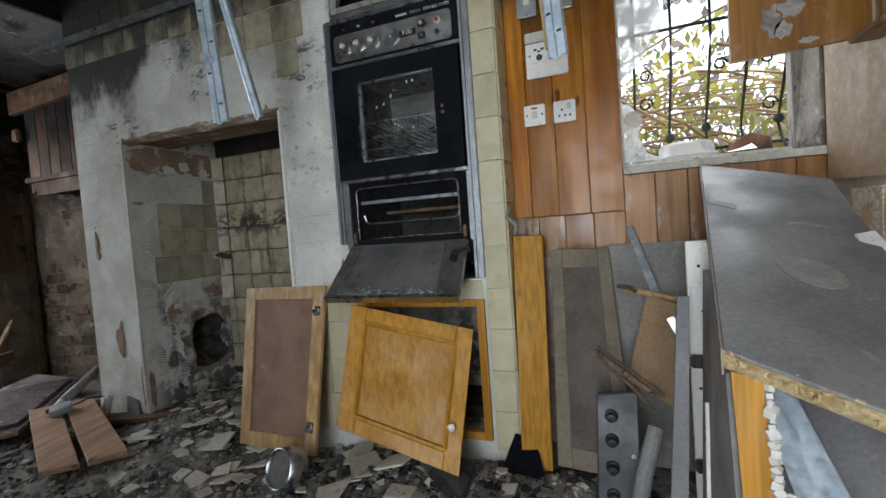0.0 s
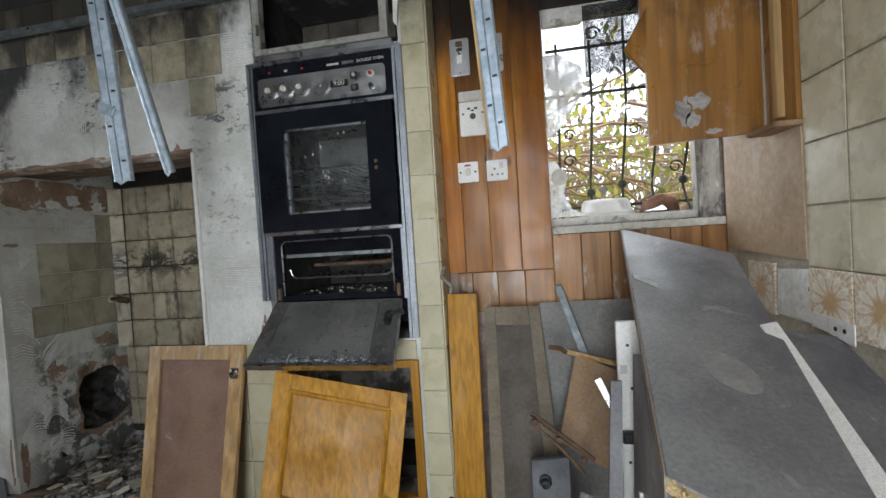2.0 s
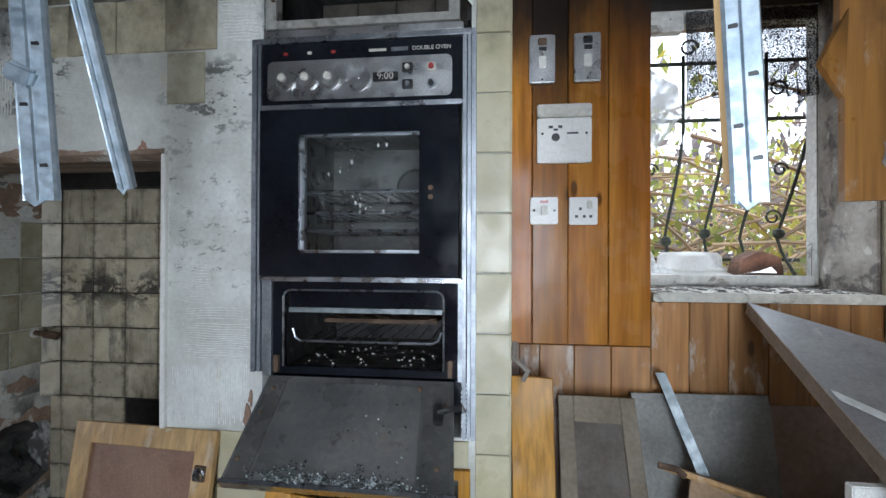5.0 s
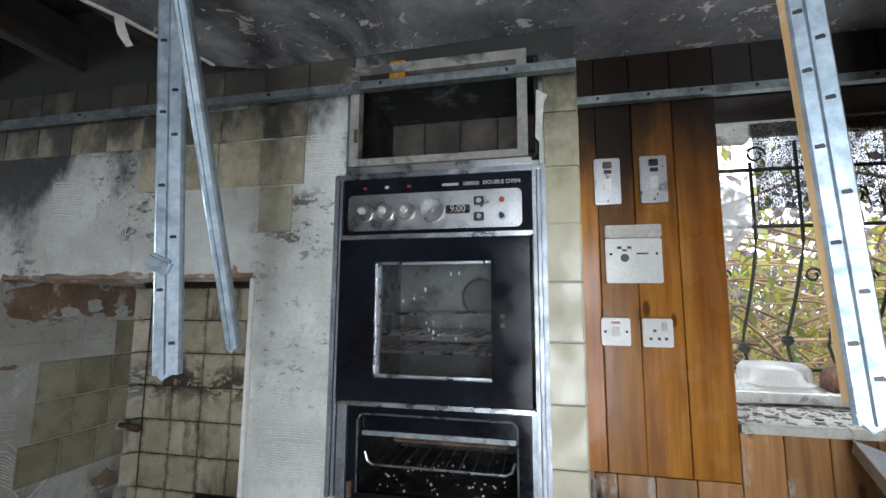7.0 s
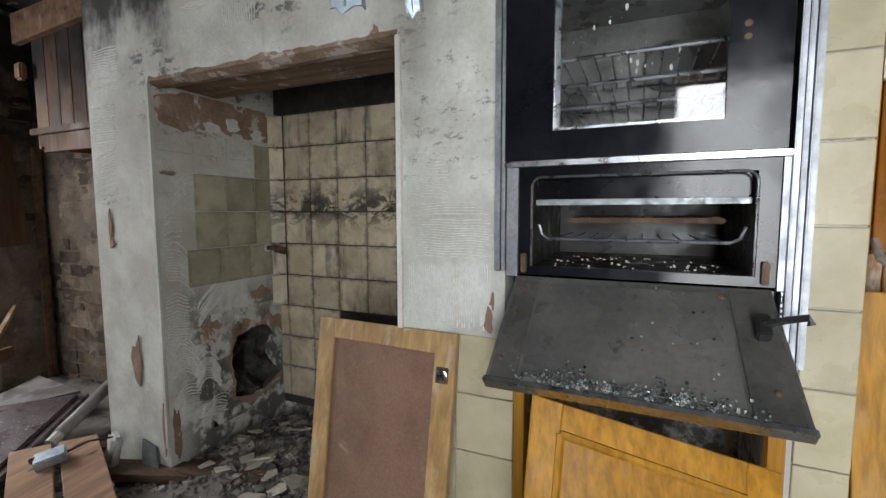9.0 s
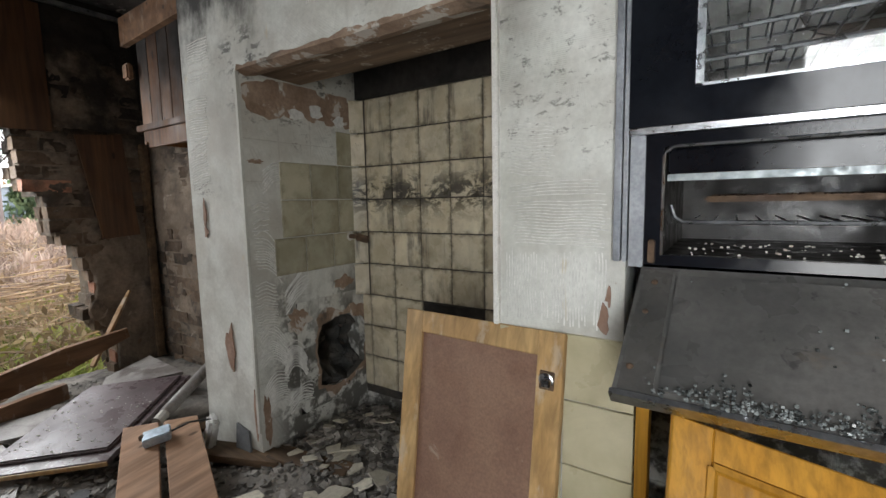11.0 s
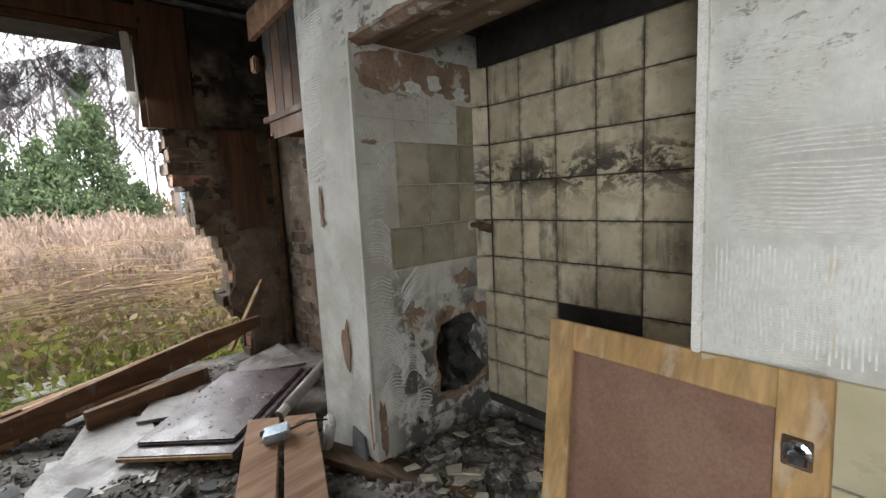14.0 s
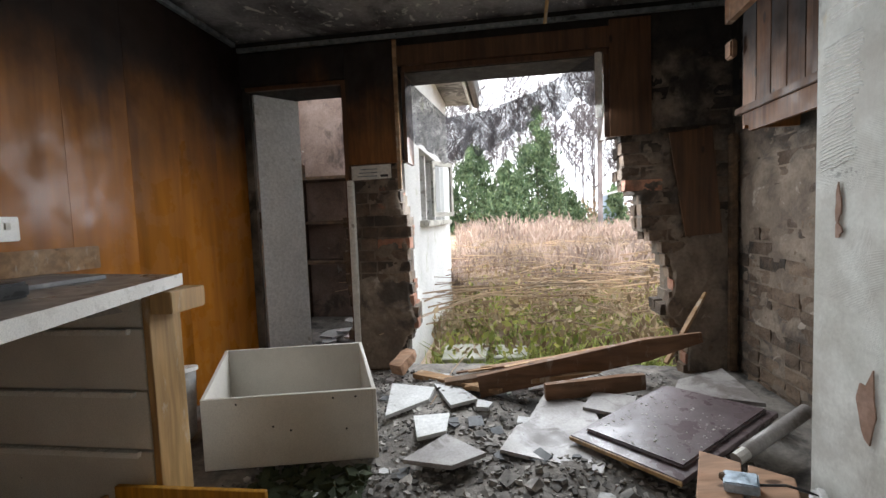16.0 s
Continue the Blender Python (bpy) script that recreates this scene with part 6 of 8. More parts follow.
rf = thing("rusty_hinge_frame", (0.05, 1.42, 0.4), "rusty steel oven-hinge frame in the heap", "hinge")
part("arm", tube([(-0.05, 1.43, 0.53), (0.05, 1.41, 0.46), (0.13, 1.40, 0.40)], 0.008, 6), M_RUST, rf)
part("arm", tube([(-0.055, 1.44, 0.50), (0.04, 1.42, 0.42), (0.1, 1.41, 0.35)], 0.006, 6), M_RUST, rf)
part("spring", tube([(-0.02 + 0.003 * k, 1.425 + 0.008 * math.sin(k * 1.5), 0.50 - 0.0022 * k + 0.008 * math.cos(k * 1.5)) for k in range(34)], 0.002, 4), M_RUST, rf)
for x, z in ((-0.04, 0.515), (0.03, 0.46), (0.1, 0.4)):
    part("bolt", lathe([(0.012, 0), (0.01, 0.01), (0.001, 0.012)], (x, 1.405, z), 8, FACE), M_RUST, rf)
hob = thing("hob_panel", (0.0, 1.38, 0.05), "dark hob control panel with four black knobs, fallen upright", "hob")
HA, HB, HC, HD = (-0.07, 1.36, 0.04), (0.055, 1.35, 0.03), (0.06, 1.42, 0.40), (-0.06, 1.42, 0.385)
part("panel", rounded(plate([HA, HB, HC, HD], 0.03), 0.004, 1), surf("dusty_black_panel", (0.04, 0.042, 0.048), (0.075, 0.078, 0.085), 8, 80, 0.5, bump=0.1), hob)
for v in (0.18, 0.4, 0.62, 0.82):
    q = inset(HA, HB, HC, HD, 0.36, 0.36, v, v)[0]
    kn = part("knob", lathe([(0.02, 0), (0.02, 0.006), (0.014, 0.01), (0.013, 0.026), (0.001, 0.027)], q, 18, FACE), M_DARKPL, hob)
part("paint_blob", lathe([(0.008, 0), (0.001, 0.008)], inset(HA, HB, HC, HD, 0.85, 0.85, 0.5, 0.5)[0], 8, FACE), M_PAPER, hob)
solid("waste_pipe", tube([(0.03, 1.2, 0.12), (0.06, 1.28, 0.22), (0.1, 1.34, 0.33)], 0.022, 12), M_LAM, "grey plastic waste pipe in the heap", "pipe")
solid("grey_hood_piece", rounded(plate([(-0.40, 1.50, 0.06), (-0.24, 1.46, 0.06), (-0.28, 1.56, 0.15), (-0.36, 1.58, 0.16)], 0.012), 0.002, 1), M_BLACK, "crumpled black steel piece on the rubble", "scrap")
solid("frayed_cable", tube([(-0.33, 1.60, 0.99), (-0.335, 1.56, 0.96), (-0.30, 1.55, 0.93), (-0.31, 1.58, 0.90)], 0.007, 6), M_OLDGREY, "stub of broken grey trunking on the tiled corner", "trunking")

# ---- west end: door, window bay, recess ----
door1 = thing("door_1", (-4.05, -0.97, 0.0), "dirty white door standing open, hung with a loose wire", "door", kind="structure")
leaf = part("leaf", plate([(-4.03, -0.982, 0.02), (-4.27, -0.79, 0.02), (-4.27, -0.79, 1.872), (-4.03, -0.982, 1.872)][::-1], 0.035), M_DOORWHITE, door1)
part("lock_plate", rounded(box(-4.035, -4.015, -0.975, -0.955, 0.98, 1.10), 0.003), M_RUST, leaf)
part("loose_wire", tube([(-4.02, -0.965, 1.84), (-4.0, -0.96, 1.70), (-4.06, -0.93, 1.65), (-4.24, -0.79, 1.47), (-4.3, -0.75, 1.3)], 0.003, 5), M_DARKPL, leaf)
bm = bmesh.new()
bx(bm, -4.012, -3.985, -0.345, -0.315, 0.0, 1.885)
bx(bm, -4.012, -3.985, -1.0, -0.315, 1.885, 1.91)
structure("door_frame", bm, M_SCORCH, "scorched brown door frame", "door frame")
# room beyond the door
bm = bmesh.new()
bx(bm, -6.9, -6.8, -1.5, -0.05, -0.1, 2.5)
bx(bm, -6.8, -4.28, -1.5, -1.4, -0.1, 2.5)
bx(bm, -5.6, -5.5, -1.4, -0.62, -0.1, 2.5)
bx(bm, -5.6, -4.9, -0.33, -0.30, -0.1, 2.3)
structure("wall_back_room", bm, M_PLASTER, "pinkish peeling plaster of the back room", "wall")
structure("floor_back_room", box(-6.8, -4.28, -1.4, -0.3, -0.1, 0.05), M_RUBBLE, "rubble floor of the back room", "floor")
shelf = thing("back_room_shelf", (-5.3, -0.9, 0.05), "dark wooden shelves in the back room", "shelf")
for z in (0.62, 1.0, 1.42):
    part("board", box(-5.495, -5.2, -1.35, -0.66, z, z + 0.03), M_ROTWOOD, shelf)
for y in (-1.35, -0.69):
    part("upright", box(-5.495, -5.2, y, y + 0.03, 0.05, 1.6), M_ROTWOOD, shelf)
for i in range(9):
    y, s = random.uniform(-0.85, -0.4), random.uniform(0.05, 0.11)
    x = random.uniform(-4.9, -4.4)
    pts = [(x + s * math.cos(a) * random.uniform(0.6, 1.2), y + s * math.sin(a) * random.uniform(0.6, 1.2), 0.08 + 0.012 * i) for a in (0.2, 1.5, 2.8, 4.2, 5.3)]
    tagged(solid("plaster_shard", plate(pts, 0.012), M_SHARD, "broken pale plaster shard lying on the rubble", "plaster shard", "plaster shards"))

# white wing outside, with window and eaves
wing = thing("house_wing", (-5.6, -0.2, -0.1), "white rendered wing of the house with small window", "house wing")
bm = bmesh.new()
bx(bm, -6.75, -4.285, -0.30, -0.02, -0.12, 1.0)
bx(bm, -6.75, -6.3, -0.30, -0.02, 1.0, 1.6)
bx(bm, -4.85, -4.285, -0.30, -0.02, 1.0, 1.6)
bx(bm, -6.75, -4.285, -0.30, -0.02, 1.6, 2.42)
part("wall", bm, M_RENDER, wing)
w = part("window", box(-6.3, -4.85, -0.26, -0.24, 1.0, 1.6), M_BLACK, wing)
for x in (-6.3, -5.85, -5.35, -4.89):
    part("window_frame", box(x, x + 0.04, -0.24, -0.06, 1.0, 1.6), M_PAINT, w)
part("sill", rounded(box(-6.38, -4.78, -0.10, 0.05, 0.945, 0.998), 0.006), M_SILL, wing)
CA = ((-5.55, -0.02, 1.03), (-5.85, 0.14, 1.03), (-5.85, 0.14, 1.58), (-5.55, -0.02, 1.58))
casement = part("open_casement", plate(inset(*CA, 0.1, 0.9, 0.08, 0.92, -0.012), 0.006), M_PANE, wing, "open casement with grimed glass")
for u0, u1, v0, v1 in ((0, 0.1, 0, 1), (0.9, 1, 0, 1), (0.1, 0.9, 0, 0.08), (0.1, 0.9, 0.92, 1)):
    part("sash_bar", plate(inset(*CA, u0, u1, v0, v1), 0.03), M_SILL, casement)
part("soffit", box(-6.9, -4.285, -0.30, 0.28, 2.43, 2.46), M_NICHE, wing)
part("fascia", box(-6.9, -4.285, 0.28, 0.30, 2.36, 2.55), M_PAINT, wing)
part("gutter", tube([(-6.95, 0.35, 2.44), (-4.29, 0.35, 2.46)], 0.05, 10), M_DARKPL, wing, "black plastic gutter")
part("roof", plate([(-6.95, 0.38, 2.56), (-4.285, 0.38, 2.56), (-4.285, -0.25, 2.98), (-6.95, -0.25, 2.98)], 0.03), M_SLATE, wing)

# window bay: head, side boards and panels
bay = thing("window_2", (-4.0, 0.67, 1.46), "charred timber frame of a collapsed window", "window", kind="structure")
part("head", rounded(box(-4.13, -4.0, 0.05, 1.30, 1.93, 1.965), 0.004), M_SCORCH, bay)
part("lintel_board", box(-4.012, -3.985, 0.03, 1.30, 1.968, 2.085), M_SCORCH, bay, "rusty brown lintel board")
part("jamb", box(-4.20, -4.0, 1.268, 1.298, 1.45, 1.93), M_SCORCH, bay)
part("jamb", box(-4.20, -4.0, 0.047, 0.07, 1.37, 1.93), M_SCORCH, bay)
part("side_board", plate([(-3.985, 1.30, 1.45), (-3.985, 1.53, 1.45), (-3.985, 1.53, 2.12), (-3.985, 1.30, 2.12)], 0.026), M_SCORCH, bay)
part("side_board", plate([(-3.985, -0.315, 1.37), (-3.985, 0.03, 1.37), (-3.985, 0.03, 2.12), (-3.985, -0.315, 2.12)], 0.026), M_PINEDARK, bay, "scorched pine panel")
part("head_board", plate([(-3.984, -1.04, 1.915), (-3.984, -0.318, 1.915), (-3.984, -0.318, 2.12), (-3.984, -1.04, 2.12)], 0.026), M_PINEDARK, bay)
part("batten", rounded(box(-3.983, -3.965, 0.005, 0.03, 1.2, 2.12), 0.002), M_OLDWOOD, bay)
part("hanging_lath", tube([(-3.5, 0.92, 2.2), (-3.62, 0.90, 1.98)], 0.009, 4), M_PALEWOOD, bay)
cloth("net_curtain", [(-3.99, 0.07, 1.90), (-4.0, 0.33, 1.63), (-4.02, 0.58, 1.66), (-4.0, 0.87, 1.75), (-3.99, 1.26, 1.95)],
      [(-3.99, 0.07, 1.52), (-4.0, 0.30, 1.36), (-4.02, 0.58, 1.41), (-4.0, 0.9, 1.60), (-3.99, 1.255, 1.68)], 9, 0.02, (1, 0, 0), M_LACEGREY, "torn sooty net curtain sagging across the window", 0.05, 120, 12)
solid("curtain_tie", rounded(box(-3.99, -3.975, 1.215, 1.255, 1.56, 1.94), 0.006), M_PAINT, "pale rag hanging at the window jamb", "rag")
jl = thing("meter_label", (-3.98, -0.13, 1.3), "small pale paper notice on the broken pier", "notice")
part("sheet", plate([(-3.984, -0.3, 1.27), (-3.984, -0.04, 1.275), (-3.984, -0.04, 1.365), (-3.984, -0.3, 1.36)], 0.002), M_PAPER, jl)
for i in range(3):
    part("text_bar", plate([(-3.9825, -0.26 + i * 0.01, 1.29 + i * 0.022), (-3.9825, -0.13, 1.29 + i * 0.022), (-3.9825, -0.13, 1.296 + i * 0.022), (-3.9825, -0.26 + i * 0.01, 1.296 + i * 0.022)], 0.001), M_GALVDARK, jl)
part("text_block", plate([(-3.9825, -0.11, 1.285), (-3.9825, -0.06, 1.285), (-3.9825, -0.06, 1.30), (-3.9825, -0.11, 1.30)], 0.001), M_DARKPL, jl)
solid("door_post", rounded(box(-4.0, -3.96, -0.33, -0.29, 0.0, 1.27), 0.004), M_PAINT, "pale flaking upright post by the doorway", "post")
# scorched board leaning on the brick
solid("scorched_board", plate([(-3.955, 1.705, 0.845), (-3.955, 1.9, 0.86), (-3.965, 1.85, 1.465), (-3.965, 1.62, 1.445)], 0.016), M_SCORCH, "dark scorched wooden board hung on the brickwork", "board")
solid("corner_post", rounded(box(-3.985, -3.945, 1.94, 1.98, 0.05, 1.42), 0.006), M_ROTWOOD, "charred timber post in the corner", "post")
wc = thing("wall_cupboard", (-3.1, 1.87, 1.34), "remains of a pine wall cupboard in the recess", "cupboard")
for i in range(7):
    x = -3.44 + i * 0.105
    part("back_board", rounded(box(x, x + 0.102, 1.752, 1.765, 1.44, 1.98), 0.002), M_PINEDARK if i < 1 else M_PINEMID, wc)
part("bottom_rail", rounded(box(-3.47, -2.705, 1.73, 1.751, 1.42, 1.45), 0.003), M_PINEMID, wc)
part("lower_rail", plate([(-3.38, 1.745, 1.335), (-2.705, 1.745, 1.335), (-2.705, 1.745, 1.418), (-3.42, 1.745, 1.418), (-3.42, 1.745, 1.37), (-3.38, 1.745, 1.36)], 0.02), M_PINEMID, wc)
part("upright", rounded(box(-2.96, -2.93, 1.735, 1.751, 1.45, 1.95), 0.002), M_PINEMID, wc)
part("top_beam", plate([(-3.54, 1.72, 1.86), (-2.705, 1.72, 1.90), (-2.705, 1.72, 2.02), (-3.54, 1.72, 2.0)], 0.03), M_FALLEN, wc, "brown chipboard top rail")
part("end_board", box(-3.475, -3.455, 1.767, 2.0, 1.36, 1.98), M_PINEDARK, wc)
part("broken_bracket", rounded(box(-3.5, -3.44, 1.70, 1.73, 1.68, 1.76), 0.008), M_FALLEN, wc)

# ---- south side: worktop and drawers, drawer box ----
base = thing("drawer_unit", (-2.47, -0.72, 0.03), "pale grey kitchen drawer unit with white strip handles", "drawer unit")
part("carcass", box(-2.535, -2.425, -1.015, -0.43, 0.03, 0.80), M_WHITELAM, base)
part("end_panel", rounded(box(-2.535, -2.405, -0.428, -0.405, 0.03, 0.80), 0.002), M_PALEWOOD, base, "pale wooden end panel")
for z0, z1 in ((0.05, 0.125), (0.135, 0.315), (0.325, 0.505), (0.515, 0.70), (0.71, 0.80)):
    dr = part("drawer_front", rounded(box(-2.424, -2.404, -1.012, -0.432, z0, z1), 0.002), M_WHITELAM, base)
    part("handle", rounded(box(-2.412, -2.388, -1.0, -0.47, z1 - 0.014, z1 + 0.003), 0.003), M_PLASTIC, dr, "white strip handle")
part("block", rounded(box(-2.56, -2.41, -0.404, -0.33, 0.745, 0.812), 0.003), M_PALEWOOD, base)
part("corner_scrap", plate([(-2.402, -0.62, 0.735), (-2.402, -0.49, 0.755), (-2.402, -0.53, 0.79), (-2.402, -0.61, 0.78)], 0.002), M_SHARD, base)
solid("worktop", rounded(plate([(-2.53, -0.389, 0.852), (-2.66, -1.03, 0.852), (-1.4, -1.03, 0.852), (-1.62, -0.105, 0.852)], 0.036), 0.003, 1), surf("grimy_pale_worktop", (0.2, 0.185, 0.16), (0.34, 0.31, 0.27), 5, 160, 0.4, bump=0.05, stains=(((0.07, 0.06, 0.05), 5, 0.5, 0.62, 0.8),)), "grimy pale worktop lying skewed on the drawer unit", "worktop")
solid("worktop_edging", plate([(-2.533, -0.386, 0.818), (-1.623, -0.102, 0.818), (-1.623, -0.102, 0.856), (-2.533, -0.386, 0.856)][::-1], 0.003), M_PLASTIC, "chipped white edging strip of the worktop", "edging")
tray = thing("dark_tray", (-2.1, -0.65, 0.853), "dark metal tray resting on the worktop", "tray")
part("tray_base", rounded(box(-2.45, -2.15, -0.80, -0.58, 0.853, 0.866), 0.003), M_LAM, tray)
part("tray_rim", rounded(box(-2.12, -1.85, -0.62, -0.45, 0.853, 0.89), 0.006), M_DARKPL, tray)
solid("worktop_upstand", rounded(box(-2.85, -1.3, -1.033, -1.012, 0.853, 0.945), 0.003), M_OLDWOOD, "wooden upstand behind the worktop", "upstand")
faceplate_y = thing("wall_socket", (-2.52, -1.03, 0.98), "white wall socket on glossy pine boards", "socket")
part("plate", rounded(box(-2.56, -2.475, -1.035, -1.022, 0.98, 1.065), 0.003), M_PLASTIC, faceplate_y)
part("rocker", rounded(box(-2.53, -2.51, -1.023, -1.018, 1.02, 1.045), 0.002), M_IVORY, faceplate_y)
# open drawer box on the floor
db = thing("drawer_box", (-3.1, -0.3, 0.03), "large pale grey drawer box dumped on the rubble", "drawer")
T = [Vector(p) for p in ((-2.765, -0.542, 0.325), (-2.917, 0.128, 0.325), (-3.47, -0.115, 0.36), (-3.31, -0.80, 0.36))]
B = [Vector((p.x, p.y, z)) for p, z in zip(T, (0.035, 0.035, 0.06, 0.06))]
ctr = sum(T, Vector()) / 4
for i, nm in enumerate(("front_side", "end_side", "back_side", "end_side")):
    j = (i + 1) % 4
    q = [B[i], B[j], T[j], T[i]]
    nn = (q[1] - q[0]).cross(q[3] - q[0])
    if nn.dot(ctr - q[0]) > 0:
        q = q[::-1]
    part(nm, rounded(plate(q, 0.016), 0.002, 1), M_WHITELAM, db)
part("bottom", plate([b + (ctr - b) * 0.03 * Vector((1, 1, 0)).length / 2 + Vector((0, 0, 0.012)) for b in B], 0.006), M_WHITELAM, db)
part("runner_block", plate([(-2.80, -0.50, 0.20), (-2.86, -0.28, 0.17), (-3.0, -0.42, 0.17), (-2.9, -0.56, 0.22)], 0.02), M_WHITELAM, db)
for u, z in ((0.2, 0.3), (0.75, 0.3), (0.5, 0.18), (0.82, 0.17), (0.88, 0.3), (0.4, 0.2)):
    q = T[0].lerp(T[1], u) + Vector((0.004, 0.001, 0))
    part("screw_hole", lathe([(0.005, 0), (0.001, 0.001)], (q.x, q.y, z), 8, Euler((0, radians(90), 0)).to_matrix()), M_DARKPL, db)
dr2 = thing("drawer_box", (-2.3, -0.3, 0.05), "upturned drawer with orange wooden front", "drawer")
part("front", rounded(plate([(-2.35, -0.52, 0.05), (-2.36, -0.04, 0.05), (-2.36, -0.04, 0.235), (-2.35, -0.52, 0.235)], 0.018), 0.002, 1), M_DOORWOOD, dr2)
for y in (-0.53, -0.055):
    part("side", rounded(box(-2.33, -2.0, y, y + 0.014, 0.05, 0.225), 0.002), M_PALEWOOD, dr2)
part("back", rounded(box(-2.0, -1.985, -0.53, -0.041, 0.05, 0.225), 0.002), M_PALEWOOD, dr2)
part("bottom", box(-2.33, -2.0, -0.516, -0.055, 0.06, 0.066), M_WHITELAM, dr2)
buc = thing("plastic_bucket", (-3.02, -0.93, 0.03), "grey-white plastic bucket lying behind the drawer box", "bucket")
tilt = Euler((radians(6), radians(-8), 0)).to_matrix()
part("body", lathe([(0.085, 0.0), (0.10, 0.02), (0.112, 0.30), (0.118, 0.31), (0.118, 0.32), (0.106, 0.315), (0.095, 0.03), (0.001, 0.02)], (-2.98, -0.86, 0.04), 24, tilt), surf("dirty_white_plastic", (0.5, 0.51, 0.5), (0.6, 0.61, 0.6), 6, 60, 0.5, bump=0.1, stains=(((0.2, 0.19, 0.17), 5, 0.52, 0.65, 0.7),)), buc, "", True)
part("rim", lathe([(0.112, 0.30), (0.122, 0.302), (0.122, 0.318), (0.112, 0.32)], (-2.98, -0.86, 0.04), 24, tilt), M_PLASTIC, buc)

# ---- floor finds ----
slabd = thing("fallen_cupboard_door", (-2.9, 1.3, 0.06), "damp purple-brown panelled cupboard door flat on rubble", "cupboard door")
QA, QB, QC, QD = (-3.03, 0.905, 0.098), (-2.715, 1.218, 0.11), (-3.065, 1.70, 0.195), (-3.40, 1.39, 0.17)
part("board", rounded(plate([QA, QB, QC, QD], 0.022), 0.002, 1), M_SLAB, slabd)
part("raised_panel", rounded(plate(inset(QA, QB, QC, QD, 0.06, 0.94, 0.09, 0.97, 0.016), 0.0155), 0.006, 2), M_SLAB, slabd)
part("pale_edge", plate(inset(QA, QB, QC, QD, 0.0, 1.0, -0.01, 0.0, -0.004), 0.016), M_PALEWOOD, slabd, "pale raw edge")
bm = bmesh.new()
for i in range(150):
    u, v = random.uniform(0.1, 0.92), random.uniform(0.1, 0.75)
    q = inset(QA, QB, QC, QD, u, u, v, v, 0.017)[0]
    s = 0.0012 + 0.004 * random.random() ** 2
    bx(bm, -s, s, -s * 0.6, s * 0.6, -0.001, s * 0.5, m=Matrix.Translation(q) @ Euler((0, 0, random.random() * 3)).to_matrix().to_4x4())
solid("plaster_crumbs", bm, M_PAPER, "white plaster crumbs on the fallen door", "debris", kind="stuff")
for nm, pts, m, lab in (("fallen_board", [(-2.967, 0.619, 0.06), (-2.835, 0.99, 0.055), (-3.0, 1.06, 0.075), (-3.35, 1.05, 0.09), (-3.513, 0.848, 0.085), (-3.2, 0.74, 0.07), (-3.16, 0.69, 0.07)], M_SLABPALE, "pale damp broken board on the rubble"),
                        ("fallen_board", [(-3.3, 1.0, 0.10), (-3.2, 1.18, 0.105), (-3.40, 1.27, 0.115), (-3.46, 1.08, 0.11)], M_SLABPALE, "small pale damp board under the door"),
                        ("fallen_board", [(-3.21, 1.735, 0.17), (-3.69, 1.78, 0.155), (-3.52, 1.50, 0.155), (-3.36, 1.42, 0.15)], M_SLABPALE, "pale wet board end behind the door")):
    solid(nm, plate(pts, 0.016), m, lab, "board", "fallen boards")
tb = thing("cardboard_tube", (-2.95, 1.62, 0.1), "grey cardboard tube leaning on the fallen door", "tube")
part("tube", tube([(-2.865, 1.485, 0.135), (-3.03, 1.78, 0.22)], 0.026, 14), M_SLABPALE, tb, "", True)
part("torn_end", tube([(-2.84, 1.44, 0.122), (-2.868, 1.49, 0.136)], 0.022, 9), M_PAPER, tb)


def beam(name, a, b, w, h, material, label, split=0.0, group="fallen timbers"):
    a, b = Vector(a), Vector(b)
    d = (b - a).normalized()
    side = d.cross(Vector((0, 0, 1))).normalized()
    up = side.cross(d)
    bm = bmesh.new()
    n = 8
    rings = []
    for i in range(n + 1):
        p = a.lerp(b, i / n)
        k = 1 - split * max(0, (i - n + 2) / 2) if split else 1
        j = lambda q: 1 + 0.12 * noise.noise((i * 0.7, q, w * 50))
        rings.append([bm.verts.new(p + side * sx * w / 2 * k * j(1) + up * sz * h / 2 * k * j(2)) for sx, sz in ((-1, -1), (1, -1), (1, 1), (-1, 1))])
    for s, t in zip(rings, rings[1:]):
        for k in range(4):
            bm.faces.new((s[k], s[(k + 1) % 4], t[(k + 1) % 4], t[k]))
    bm.faces.new(rings[0][::-1])
    bm.faces.new(rings[-1])
    return solid(name, rounded(bm, 0.002, 1), material, label, "timber", group)


M_SPLIT = timber("dark_split_timber", (0.1, 0.06, 0.035), (0.22, 0.135, 0.08), 1, rough=0.85, vary=0.2, grain=30, scuff=0.12, bump=0.6)
beam("fallen_timber", (-3.66, 0.30, 0.07), (-3.86, 1.62, 0.24), 0.075, 0.028, M_SPLIT, "split weathered timber across the broken wall foot", 0.4)
beam("fallen_timber", (-3.56, 0.50, 0.09), (-3.74, 1.70, 0.31), 0.035, 0.12, M_FALLEN, "split brown timber propped on the rubble", 0.5)
beam("fallen_timber", (-3.42, 0.84, 0.12), (-3.52, 1.34, 0.145), 0.035, 0.085, M_FALLEN, "short brown timber lying on edge")
beam("fallen_timber", (-3.85, 0.10, 0.05), (-3.55, 0.62, 0.07), 0.08, 0.03, M_OLDWOOD, "weathered board end on the threshold", 0.3)
beam("fallen_timber", (-3.62, 0.42, 0.06), (-3.6, 1.15, 0.16), 0.05, 0.025, M_OLDWOOD, "splintered pale lath on the threshold", 0.8)
